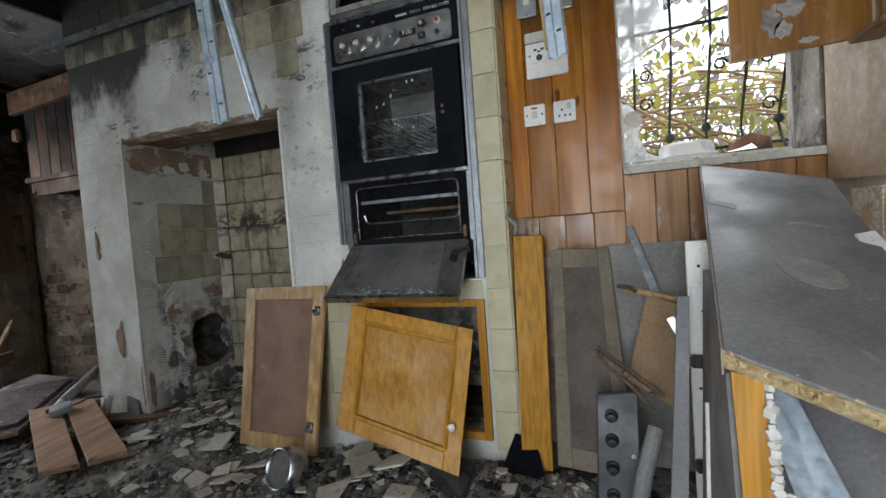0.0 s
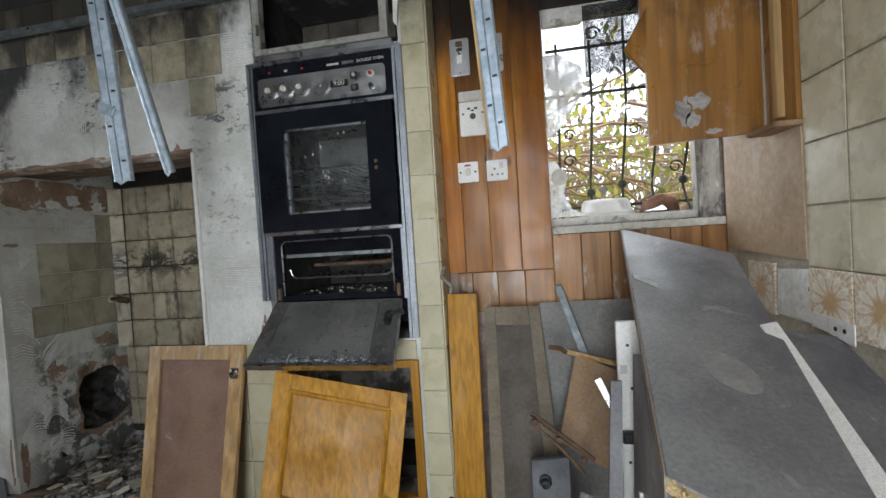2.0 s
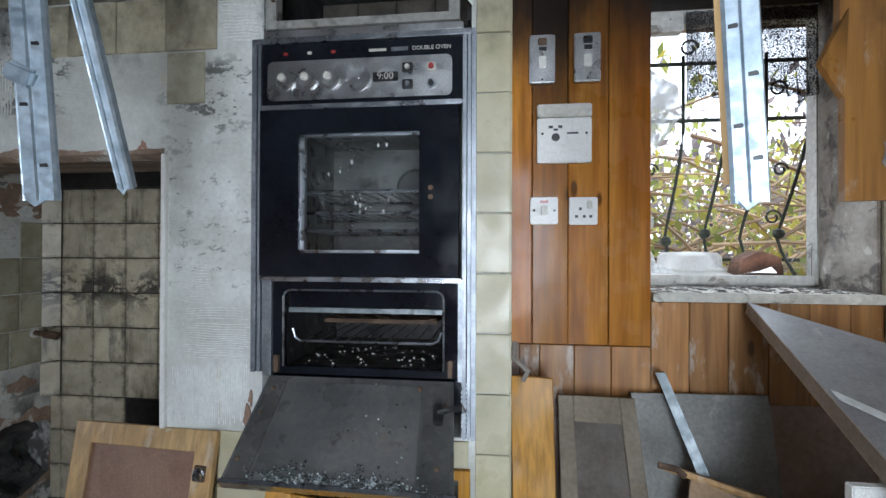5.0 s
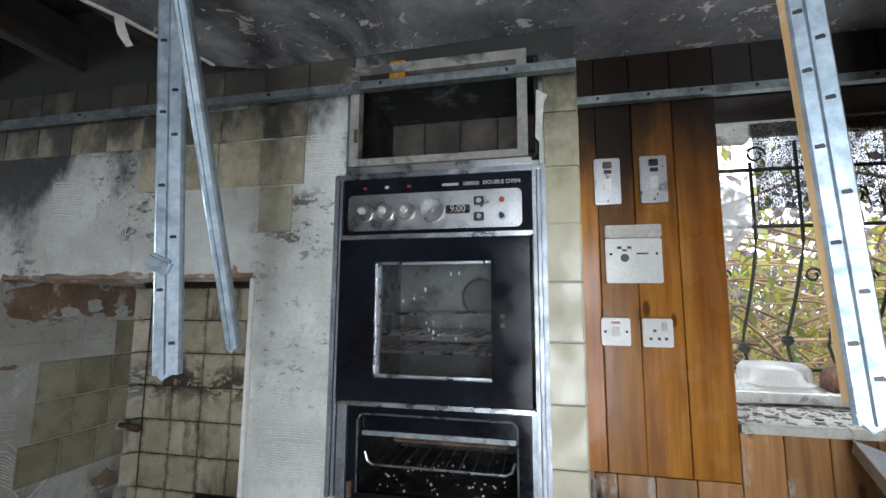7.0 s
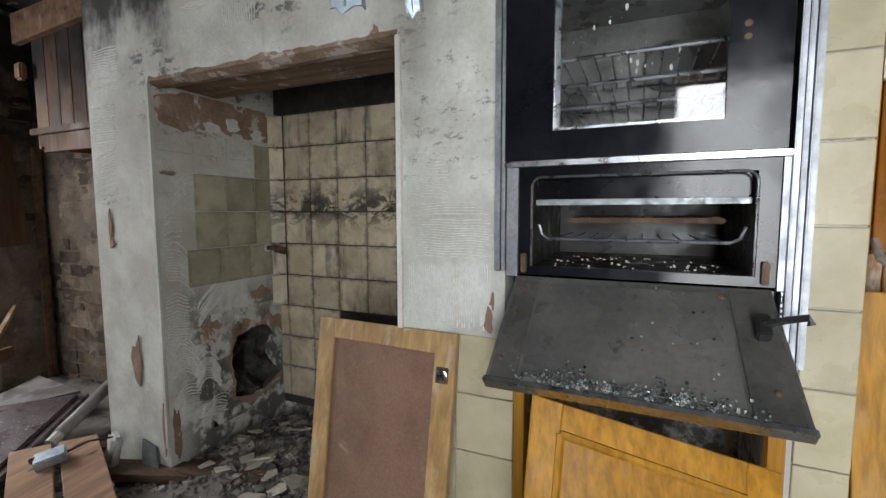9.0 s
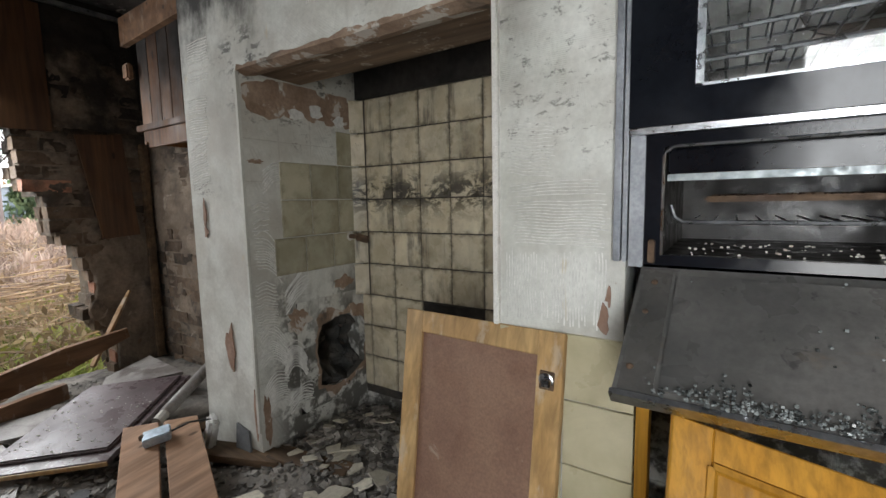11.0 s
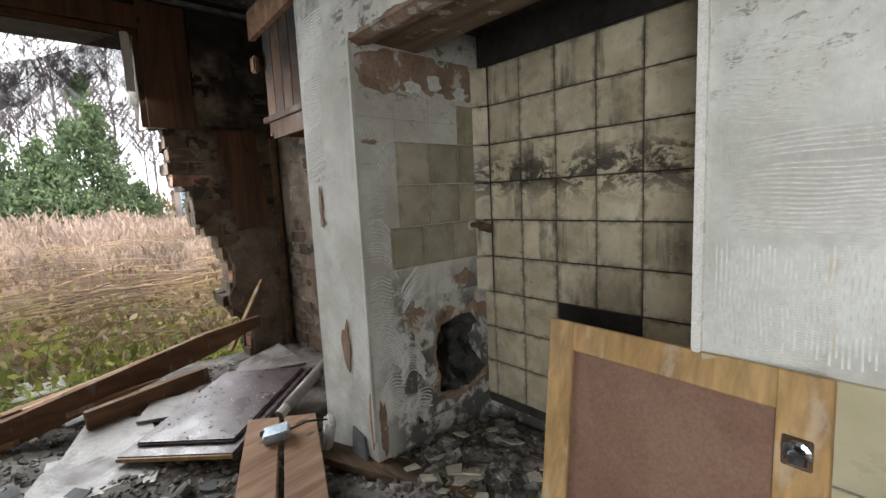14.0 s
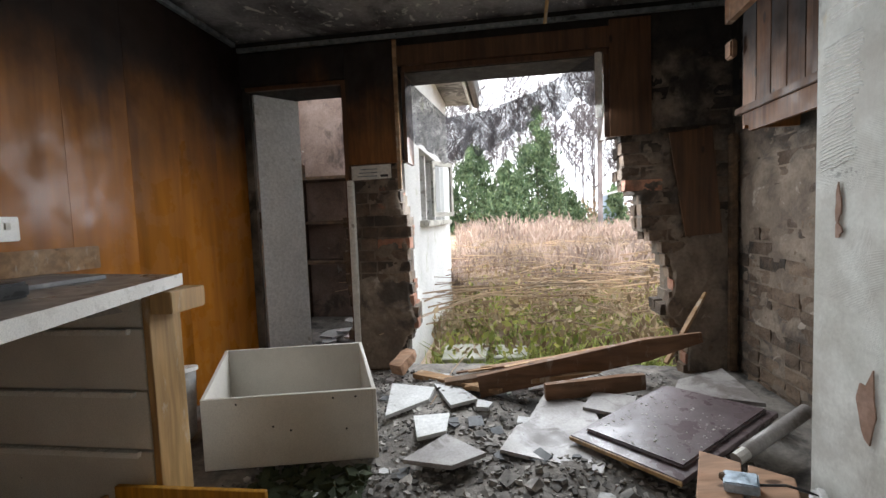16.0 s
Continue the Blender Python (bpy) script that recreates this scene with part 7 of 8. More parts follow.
for i in range(7):
    u = i / 6
    beam("fallen_timber", (-3.74 + 0.04 * u + random.uniform(-0.03, 0.03), 0.36 + 0.14 * i * 0.5, 0.1 + 0.012 * i), (-3.86 + random.uniform(-0.04, 0.04), 1.0 + 0.09 * i, 0.17 + 0.016 * i), random.uniform(0.02, 0.05), random.uniform(0.008, 0.018), M_OLDWOOD if i % 3 else M_FALLEN, "long splinter of torn timber on the threshold", 0.85)
beam("fallen_timber", (-3.75, 1.52, 0.16), (-3.93, 1.80, 0.52), 0.025, 0.02, M_OLDWOOD, "thin lath leaning in the corner", 0.3)
beam("fallen_timber", (-3.8, -0.02, 0.09), (-3.95, 0.05, 0.16), 0.09, 0.07, M_RAWWOOD, "burnt timber stump by the pier", 0.3)
beam("fallen_timber", (-2.56, 1.50, 0.055), (-2.24, 1.62, 0.055), 0.10, 0.03, M_ROTWOOD, "rotten dark plank in the chimney opening", 0.2)
beam("fallen_timber", (-2.3, 1.62, 0.06), (-1.95, 1.68, 0.07), 0.09, 0.025, M_ROTWOOD, "blackened plank end in the chimney opening", 0.2)
beam("fallen_timber", (-1.75, 1.80, 0.16), (-1.45, 1.95, 0.24), 0.09, 0.02, M_OLDWOOD, "dirty board stub in the chimney opening", 0.1)
for pts in ([(-4.2, 0.2), (-4.25, 0.5), (-4.6, 0.52), (-4.56, 0.18)], [(-4.28, 0.56), (-4.3, 0.8), (-4.52, 0.82), (-4.55, 0.57)]):
    solid("stone_slab", rounded(plate([(x, y, -0.05 + 0.02 * random.random()) for x, y in pts][::-1], 0.07), 0.008, 1), surf("mossy_pale_stone", (0.36, 0.36, 0.3), (0.5, 0.49, 0.43), 6, 50, 0.9, bump=0.6, stains=(((0.16, 0.2, 0.07), 7, 0.54, 0.66, 0.8),)), "mossy pale stone slab outside the broken wall", "stone slab", "stone slabs")
# two short planks with a metal block
pr = thing("plank_pair", (-2.45, 1.3, 0.06), "two pinkish planks lying side by side, nailed to a batten", "planks")
part("plank", rounded(plate([(-2.19, 1.03, 0.075), (-2.10, 1.125, 0.075), (-2.735, 1.405, 0.17), (-2.815, 1.31, 0.165)], 0.024), 0.003, 1), M_RAWWOOD, pr)
part("plank", rounded(plate([(-2.09, 1.15, 0.07), (-2.01, 1.265, 0.07), (-2.66, 1.52, 0.168), (-2.725, 1.42, 0.17)], 0.024), 0.003, 1), M_RAWWOOD, pr)
part("batten", tube([(-2.70, 1.27, 0.13), (-2.58, 1.55, 0.14)], 0.02, 4), M_ROTWOOD, pr)
jb = thing("junction_box", (-2.62, 1.35, 0.17), "small grey metal junction box with cable on planks", "junction box")
part("body", rounded(box(-0.032, 0.032, -0.045, 0.045, 0, 0.035, m=pose(-2.615, 1.35, 0.155, 8, 8, -25)), 0.004), M_GALV, jb)
part("cable", tube([(-2.6, 1.39, 0.175), (-2.58, 1.45, 0.19), (-2.57, 1.50, 0.18), (-2.56, 1.53, 0.17)], 0.004, 6), M_DARKPL, jb)
part("clamp", rounded(box(-0.01, 0.01, -0.012, 0.012, 0, 0.02, m=pose(-2.64, 1.31, 0.165, 0, 0, 20)), 0.003), M_ROTWOOD, jb)
solid("stone_block", rounded(box(-0.04, 0.04, -0.02, 0.02, -0.06, 0.07, m=pose(-2.565, 1.52, 0.115, -12, 6, -20)), 0.012, 2), M_SHARD, "pale broken stone block against the wall foot", "stone")
solid("black_slate", plate([(-2.45, 1.555, 0.06), (-2.36, 1.56, 0.05), (-2.40, 1.58, 0.14), (-2.47, 1.575, 0.16)], 0.01), M_SLATE, "black slate piece at the wall foot", "slate")
ring = thing("oven_fan_ring", (-1.12, 1.24, 0.05), "steel fan ring lying on its side in rubble", "fan ring")
tilt = Euler((radians(68), 0, radians(-15))).to_matrix()
part("ring", lathe([(0.062, -0.04), (0.07, -0.04), (0.075, 0.0), (0.07, 0.04), (0.062, 0.04), (0.066, 0.0), (0.062, -0.038)], (-1.125, 1.235, 0.115), 30, tilt), M_CHROME, ring, "", True)
part("hub", lathe([(0.02, -0.02), (0.022, 0.0), (0.015, 0.02), (0.001, 0.02)], (-1.125, 1.235, 0.115), 16, tilt), M_DARKPL, ring)
part("backing", lathe([(0.06, 0.025), (0.06, 0.03), (0.001, 0.032)], (-1.125, 1.235, 0.115), 24, tilt), M_GREASE, ring)
solid("black_cloth", rounded(plate([(-0.62, 1.33, 0.06), (-0.48, 1.30, 0.05), (-0.46, 1.40, 0.12), (-0.55, 1.42, 0.15), (-0.63, 1.40, 0.10)], 0.02), 0.008, 2), M_DARKPL, "crumpled black plastic scrap on the rubble", "scrap")

FLOORZ = lambda x, y: (0.02 + 0.05 * noise.noise((x * 1.7, y * 1.7, 0)) + 0.03 * noise.noise((x * 6, y * 6, 3)) + 0.05 * max(0, 1 - abs(y - 1.9) / 0.45) * (1 if -2.3 < x < -1.3 else 0)
                       + 0.04 * math.exp(-((x + 0.2) ** 2 + (y - 1.5) ** 2) / 0.2))


def shard(name, x, y, r, n, material, label, group, thick=0.008, lift=0.0, flat=0.12, cat=None, stretch=1.0):
    a0 = random.random() * 6
    tx, ty = random.uniform(-flat, flat), random.uniform(-flat, flat)
    z = FLOORZ(x, y) + 0.012 + lift
    c, s = math.cos(a0), math.sin(a0)
    pts = []
    for k in range(n):
        a = k * math.tau / n + random.uniform(-0.25, 0.25)
        rr = r * random.uniform(0.72, 1.15)
        u, v = rr * math.cos(a) * stretch, rr * math.sin(a)
        dx, dy = u * c - v * s, u * s + v * c
        pts.append((x + dx, y + dy, z + dx * tx + dy * ty))
    return solid(name, plate(pts, thick), material, label, cat or "shard", group)


for pts in ([(-3.23, 0.068), (-3.42, 0.25), (-3.6, 0.25), (-3.63, 0.0)], [(-3.644, 0.24), (-3.36, 0.37), (-3.45, 0.5), (-3.55, 0.42)], [(-3.03, 0.265), (-3.09, 0.383), (-3.28, 0.375), (-3.22, 0.21)], [(-2.857, 0.24), (-2.81, 0.44), (-2.912, 0.565), (-3.053, 0.388)], [(-3.34, 0.50), (-3.33, 0.56), (-3.42, 0.58), (-3.44, 0.5)]):
    tagged(solid("plaster_shard", plate([(x, y, 0.064 + 0.012 * random.random()) for x, y in pts], 0.018), M_SHARD if pts[0][0] < -2.9 else M_SLABPALE, "large pale flat plaster board shard on rubble" if pts[0][0] < -2.9 else "grey flat slate-like board shard on rubble", "plaster shard", "plaster shards"))
# loose tiles and tile shards in front of the chimney breast
for x, y, r in ((-2.07, 1.37, 0.085), (-1.67, 1.43, 0.085), (-1.43, 1.25, 0.07), (-1.37, 1.40, 0.08), (-0.94, 1.22, 0.07), (-0.9, 1.41, 0.085), (-0.71, 1.29, 0.06), (-1.9, 1.55, 0.06), (-0.98, 1.5, 0.08), (-1.5, 1.5, 0.07), (-1.25, 1.3, 0.05), (-0.8, 1.45, 0.08)):
    shard("loose_tile", x, y, r, 4, M_TILEBIT, "loose dirty cream tile on the rubble", "loose tiles", lift=0.015, flat=0.3, cat="tile")
for i in range(60):
    x = random.uniform(-2.25, -1.35)
    y = random.uniform(1.55, 2.1) if i % 3 else random.uniform(1.1, 1.55)
    shard("tile_shard", x, y, random.uniform(0.02, 0.055), random.choice((4, 5)), M_TILEBIT, "small dirty broken tile shard on rubble", "tile shards", 0.006, 0.006, 0.3, "tile shard")
for i in range(26):
    shard("tile_shard", random.uniform(-1.3, -0.2), random.uniform(1.0, 1.55), random.uniform(0.015, 0.05), random.choice((4, 5)), M_TILEBIT if i % 3 else M_SLATE, "small dirty broken tile shard on rubble", "tile shards", 0.006, 0.004, 0.3, "tile shard")
for i in range(40):
    shard("plaster_shard", random.uniform(-3.9, -2.4), random.uniform(-0.2, 1.2), random.uniform(0.02, 0.06), random.choice((4, 5, 6)), M_SHARD if i % 2 else M_SLATE, "small broken plaster shard lying on the rubble", "plaster shards", 0.01, 0.0, 0.2, "plaster shard")


def scatter(name, n, area, size, material, label, flat=0.6):
    verts, faces = [], []
    x0, x1, y0, y1 = area
    for i in range(n):
        x, y = random.uniform(x0, x1), random.uniform(y0, y1)
        s = size * random.random() ** 2.2 + 0.004
        z = FLOORZ(x, y) + s * 0.15
        e = Euler((random.uniform(-0.5, 0.5), random.uniform(-0.5, 0.5), random.random() * 6.3)).to_matrix()
        b = len(verts)
        for dz in (-1, 1):
            for dx, dy in ((-1, -1), (1, -1), (1, 1), (-1, 1)):
                p = e @ Vector((dx * random.uniform(0.5, 1.1), dy * random.uniform(0.4, 1.0), dz * flat * random.uniform(0.4, 1.0)))
                verts.append((x + p.x * s, y + p.y * s, z + p.z * s))
        faces += [(b, b + 3, b + 2, b + 1), (b + 4, b + 5, b + 6, b + 7)] + [(b + k, b + (k + 1) % 4, b + 4 + (k + 1) % 4, b + 4 + k) for k in range(4)]
    me = bpy.data.meshes.new(name)
    me.from_pydata(verts, [], faces)
    me.materials.append(material)
    return tagged(new(name, me), label, "rubble", kind="stuff")


scatter("rubble_bits", 15000, (-3.95, 0.6, -0.4, 1.58), 0.014, M_STONE, "fine sooty plaster and brick crumbs over the floor")
scatter("rubble_lumps", 220, (-3.95, 0.6, -0.3, 1.58), 0.038, M_STONE, "lumps of sooty plaster and stone over the floor", 0.45)
scatter("hearth_bits", 2200, (-2.3, -1.33, 1.58, 2.15), 0.018, M_STONE, "sooty crumbs in the chimney opening")
scatter("glass_splinters", 900, (-1.2, 0.1, 1.0, 1.58), 0.022, surf("wet_black_splinters", (0.02, 0.022, 0.026), (0.06, 0.065, 0.07), 9, 60, 0.12, 0.08, island=0.6), "wet black splinters under the oven", 0.12)
moss = scatter("moss_clumps", 320, (-2.85, -2.6, -0.32, 0.12), 0.03, surf("dark_moss", (0.025, 0.035, 0.015), (0.05, 0.065, 0.03), 20, 90, 0.95, bump=1.0), "dark moss clumps along the drawer box", 0.9)
# peeling ceiling paper
for i, (x, y, s) in enumerate(((0.12, 1.15, 0.07), (0.42, 1.0, 0.12), (-1.75, 0.85, 0.10), (-1.52, 1.25, 0.08), (-2.3, 0.43, 0.09))):
    bm = bmesh.new()
    g = []
    for k in range(7):
        v = k / 6
        w_ = s * (0.35 + 0.5 * abs(noise.noise((k * 1.3, i, 0)))) * (1 - 0.5 * v)
        z = CEIL - 0.02 - 0.9 * s * v ** 1.5
        cx = x + 0.25 * s * math.sin(v * 3 + i)
        g.append([bm.verts.new((cx - w_ * 0.4, y + s * v * 0.5, z)), bm.verts.new((cx + w_ * 0.4, y + s * v * 0.5 + 0.01, z + 0.01))])
    for a, b in zip(g, g[1:]):
        bm.faces.new((a[0], a[1], b[1], b[0]))
    ob = solid("paper_curl", bm, M_PAPER, "curl of white lining paper peeling from the ceiling", "paper curl", "ceiling paper curls")
for a, b in (((-2.75, 0.7), (-2.5, 0.42)), ((-1.95, 0.55), (-1.62, 1.0)), ((-1.62, 1.0), (-1.45, 1.53)), ((-2.5, 0.42), (-1.95, 0.55))):
    bm = bmesh.new()
    pts = []
    for k in range(9):
        u = k / 8
        j = 0.02 * noise.noise((k * 0.8, a[0] * 3, 1))
        pts.append((a[0] + (b[0] - a[0]) * u + j, a[1] + (b[1] - a[1]) * u + j, CEIL - 0.012 - 0.006 * abs(noise.noise((k, 3, a[1])))))
    tube(pts, 0.014, 5, bm)
    part("torn_edge", bm, M_PAPER, ceiling)

# ---- outdoors ----


def blades(name, n, place, height, width, lean, material, label, category):
    verts, faces = [], []
    for i in range(n):
        x, y, z = place()
        h = height(x, y)
        a = random.random() * math.tau
        l = random.uniform(0.1, 1.0) * lean * h
        dx, dy = math.cos(a) * l, math.sin(a) * l
        b = random.random() * math.tau
        wx, wy = math.cos(b) * width(x), math.sin(b) * width(x)
        k = len(verts)
        for v, ww in ((0, 1.0), (0.55, 0.8), (1, 0.15)):
            px, py, pz = x + dx * v * v, y + dy * v * v, z + h * v * (1 - 0.25 * lean * v)
            verts += [(px - wx * ww, py - wy * ww, pz), (px + wx * ww, py + wy * ww, pz)]
        faces += [(k, k + 1, k + 3, k + 2), (k + 2, k + 3, k + 5, k + 4)]
    me = bpy.data.meshes.new(name)
    me.from_pydata(verts, [], faces)
    me.materials.append(material)
    return tagged(new(name, me), label, category, kind="stuff")


def field():
    d = random.random() ** 1.7 * 26
    x = -5.2 - d
    return x, 0.3 + random.uniform(-0.12, 1) * (3.0 + d * 0.75), -0.12


lim = lambda x: min(1.0, max(0.0, (-x - 5.0) / 7.0))
clump = lambda x, y: 0.55 + 0.75 * max(-0.5, noise.noise((x * 0.55, y * 0.55, 4)) + 0.5 * noise.noise((x * 1.7, y * 1.7, 9)))
blades("dead_grass", 30000, field, lambda x, y: (random.uniform(0.12, 0.5) + 0.72 * lim(x) * random.uniform(0.4, 1.15)) * clump(x, y), lambda x: 0.004 + 0.0009 * (-x - 5), 1.1, M_REED, "tall dead straw-coloured grass and bracken", "dead grass")
blades("grass_plumes", 15000, lambda: (lambda q: (q[0] - 1.5, q[1], q[2] + (0.25 + 0.6 * lim(q[0] - 1.5)) * random.uniform(0.7, 1.1) * clump(q[0], q[1]) * 1.1))(field()), lambda x, y: random.uniform(0.12, 0.3), lambda x: 0.012 + 0.0012 * (-x - 5), 0.8, M_PLUME, "pinkish dead seed plumes over the field", "dead grass")


def weeds():
    x = -4.14 - 6.7 * random.random() ** 1.5
    return x, random.uniform(0.15, 1.9 + (-x - 4.3) * 0.7), -0.12


blades("green_weeds", 6000, weeds, lambda x, y: random.uniform(0.08, 0.42) * max(0.15, 1.4 * clump(x * 1.5, y * 1.5 + 7) - 0.4), lambda x: 0.012, 1.0, M_GREEN, "low green and yellow weeds outside the hole", "weeds")
blades("field_weeds", 4500, lambda: (lambda q: (q[0], q[1], q[2] + 0.1))(field()), lambda x, y: random.uniform(0.15, 0.55) * max(0.1, 1.6 * clump(x * 1.3 + 5, y * 1.3) - 0.55), lambda x: 0.008 + 0.0009 * (-x - 5), 1.0, leafy("dull_weeds", (0.22, 0.22, 0.07), (0.44, 0.4, 0.17)), "olive-green weeds among the dead grass", "weeds")
bm = bmesh.new()
for i in range(500):
    x, y = -4.65 - 8 * random.random() ** 1.3, random.uniform(0.2, 5.5)
    L, a, h, lift_ = random.uniform(0.7, 3.0), random.gauss(1.55, 0.8), 0.36 * random.random() ** 1.4, random.uniform(-0.12, 0.14)
    pts = [(x + math.cos(a) * L * (k / 6 - 0.5), y + math.sin(a) * L * (k / 6 - 0.5), max(-0.08, 0.03 + h + lift_ * (k / 6 - 0.5) * L + 0.3 * h * math.sin(k / 6 * 3) + 0.12 * noise.noise((i * 0.7, k * 0.45, 0)))) for k in range(7)]
    tube(pts, 0.003 + 0.006 * random.random() ** 2, 4, bm)
solid("bramble_canes", bm, M_STEM, "fallen tangled dead bramble canes", "brambles", kind="stuff")
bm = bmesh.new()
for i in range(40):
    x, y = random.uniform(-13, -10.5), random.uniform(4.6, 6.4)
    a = random.random() * 3
    tube([(x, y, 0.3 + random.random() * 0.5), (x + math.cos(a) * 0.7, y + math.sin(a) * 0.7, 0.4 + random.random() * 0.5)], 0.03, 4, bm)
solid("branch_heap", bm, M_TWIG, "heap of cut pale branches in the field", "branch heap", kind="stuff")


def leaf_cloud(n, sample, size):
    verts, faces = [], []
    for i in range(n):
        c = Vector(sample())
        s = size * random.uniform(0.6, 1.4)
        e = Euler((random.random() * 6, random.random() * 6, random.random() * 6)).to_matrix()
        k = len(verts)
        for p in ((-1, 0, 0), (0, -0.45, 0.1), (1, 0, 0), (0, 0.45, -0.1)):
            verts.append(tuple(c + e @ Vector(p) * s))
        faces.append((k, k + 1, k + 2, k + 3))
    me = bpy.data.meshes.new("leaves")
    me.from_pydata(verts, [], faces)
    return me


def attach(name, me, material, parent, label=""):
    me.materials.append(material)
    ob = new(name, me)
    ob.parent = parent
    ob.matrix_parent_inverse = Matrix.Translation(parent.location).inverted()
    return tagged(ob, label)


def conifer(x, y, h, r, label, base=-0.12):
    ob = thing("conifer_tree", (x, y, base), label, "tree", "conifers")
    part("trunk", tube([(x, y, base), (x, y, base + h * 0.95)], 0.12, 8, r2=0.02), M_BARK, ob)
    clumps = []
    for i in range(int(64 * h / 6)):
        v = random.random() ** 1.3
        a = random.random() * math.tau
        rr = r * (1 - v) ** 0.7 * random.uniform(0.55, 1.05)
        clumps.append((x + rr * math.cos(a), y + rr * math.sin(a), base + 0.25 + v * h, 0.25 + 0.5 * (1 - v) * r * 0.6))

    def sample():
        cx, cy, cz, cr = random.choice(clumps)
        return (random.gauss(cx, cr * 0.5), random.gauss(cy, cr * 0.5), random.gauss(cz, cr * 0.55))

    attach("crown", leaf_cloud(int(9500 * h / 6), sample, 0.12), M_CONIFER, ob)
    return ob


conifer(-33, 3.0, 8.0, 2.2, "tall dense dark-green conifer beyond the field")
conifer(-31, 1.0, 4.4, 2.3, "broad dark-green conifer beyond the field")
conifer(-34, -1.5, 6.0, 3.0, "broad dark-green conifer beyond the field")
conifer(-33, -5.0, 4.6, 2.8, "broad dark-green conifer beyond the field")
conifer(-35, 5.3, 2.6, 2.0, "low dark-green conifer beyond the field")
conifer(-24, 6.0, 1.9, 0.5, "small green ivy-clad conifer by the shed")


M_FARTWIG = leafy("hazy_bare_twigs", (0.21, 0.185, 0.19), (0.34, 0.305, 0.31))


def bare_tree(x, y, h, label):
    ob = thing("bare_tree", (x, y, -0.12), label, "tree", "bare trees")
    part("trunk", tube([(x, y, -0.12), (x + 0.1, y, h * 0.5), (x, y + 0.1, h)], 0.08, 7, r2=0.015), M_FARTWIG, ob)
    limbs, twigs = bmesh.new(), bmesh.new()
    for i in range(24):
        z = h * random.uniform(0.2, 0.95)
        a = random.random() * math.tau
        L = (h - z) * 0.5 + random.uniform(0.4, 1.2)
        e = Vector((x + math.cos(a) * L * 0.6, y + math.sin(a) * L * 0.6, z + L * 0.8))
        s = Vector((x, y, z))
        tube([s, s.lerp(e, 0.5) + Vector((0, 0, -0.1)), e], 0.035, 4, limbs, r2=0.012)
        for j in range(20):
            p = s.lerp(e, random.uniform(0.25, 1.0))
            q = p + Vector((random.uniform(-0.8, 0.8), random.uniform(-0.8, 0.8), random.uniform(0.2, 1.0)))
            tube([p, q], 0.022, 3, twigs, r2=0.008)
    tagged(part("branchwork", limbs, M_FARTWIG, ob), kind="stuff")
    tagged(part("twig_mass", twigs, M_FARTWIG, ob), kind="stuff")
    return ob


for i in range(36):
    bare_tree(random.uniform(-48, -36), -9 + i * 0.82 + random.uniform(-0.5, 0.5), random.uniform(9.5, 17.0), "leafless slender tree at the field edge")
for i in range(22):
    y = -12 + i * 1.5
    hb = thing("hedge_shrub", (-37, y, -0.12), "brownish leafless shrub along the field edge", "shrub", "hedge shrubs")
    tagged(attach("twig_mass", leaf_cloud(500, lambda: (random.gauss(-37, 0.7), random.gauss(y, 0.8), abs(random.gauss(0.6, 0.9))), 0.16), M_STEM if i % 3 else M_TWIG, hb), kind="stuff")
polet = thing("telegraph_pole", (-22, 4.95, -0.12), "tall grey wooden telegraph pole in the field", "pole")
part("shaft", tube([(-22, 4.95, -0.12), (-22, 5.0, 8.0)], 0.12, 10, r2=0.09), M_TWIG, polet)
shed = thing("garden_shed", (-24, 5.75, -0.12), "small pale blue shed with white roof edge", "shed")
part("wall", box(-24.8, -23.9, 5.5, 6.1, -0.12, 1.9), surf("pale_blue_boards", (0.45, 0.55, 0.7), (0.55, 0.65, 0.78), 4, 40, 0.7), shed)
part("roof", plate([(-25.0, 5.3, 1.92), (-23.7, 5.3, 1.92), (-23.7, 6.35, 2.15), (-25.0, 6.35, 2.15)], 0.1), M_RENDER, shed)
me = leaf_cloud(13000, lambda: (-4.3 - 7 * random.random() ** 1.4, random.uniform(0.1, 5.5), -0.1 + abs(random.gauss(0.14, 0.16))), 0.034)
me.materials.append(leafy("fallen_leaves", (0.26, 0.17, 0.09), (0.6, 0.47, 0.28)))
tagged(new("leaf_litter", me), "brown and yellow leaves caught in the brambles", "leaves", kind="stuff")
def weed_spot():
    while True:
        x, y = -4.2 - 6.3 * random.random() ** 1.2, random.uniform(0.1, 4.6)
        if noise.noise((x * 1.1, y * 1.1, 21)) > -0.05:
            return x, y, -0.1 + abs(random.gauss(0.16, 0.16)) * (0.6 + noise.noise((x * 2, y * 2, 3)))


me = leaf_cloud(5600, weed_spot, 0.038)
me.materials.append(leafy("weed_leaves", (0.2, 0.27, 0.05), (0.52, 0.5, 0.13)))
tagged(new("weed_leaves", me), "yellow-green weed leaves among fallen brambles", "weeds", kind="stuff")
blades("fresh_grass", 1800, lambda: (random.uniform(-5.6, -4.14), random.uniform(0.1, 2.0), -0.12), lambda x, y: random.uniform(0.08, 0.26), lambda x: 0.006, 1.2, M_GREEN, "fresh green grass tufts at the wall foot", "grass")
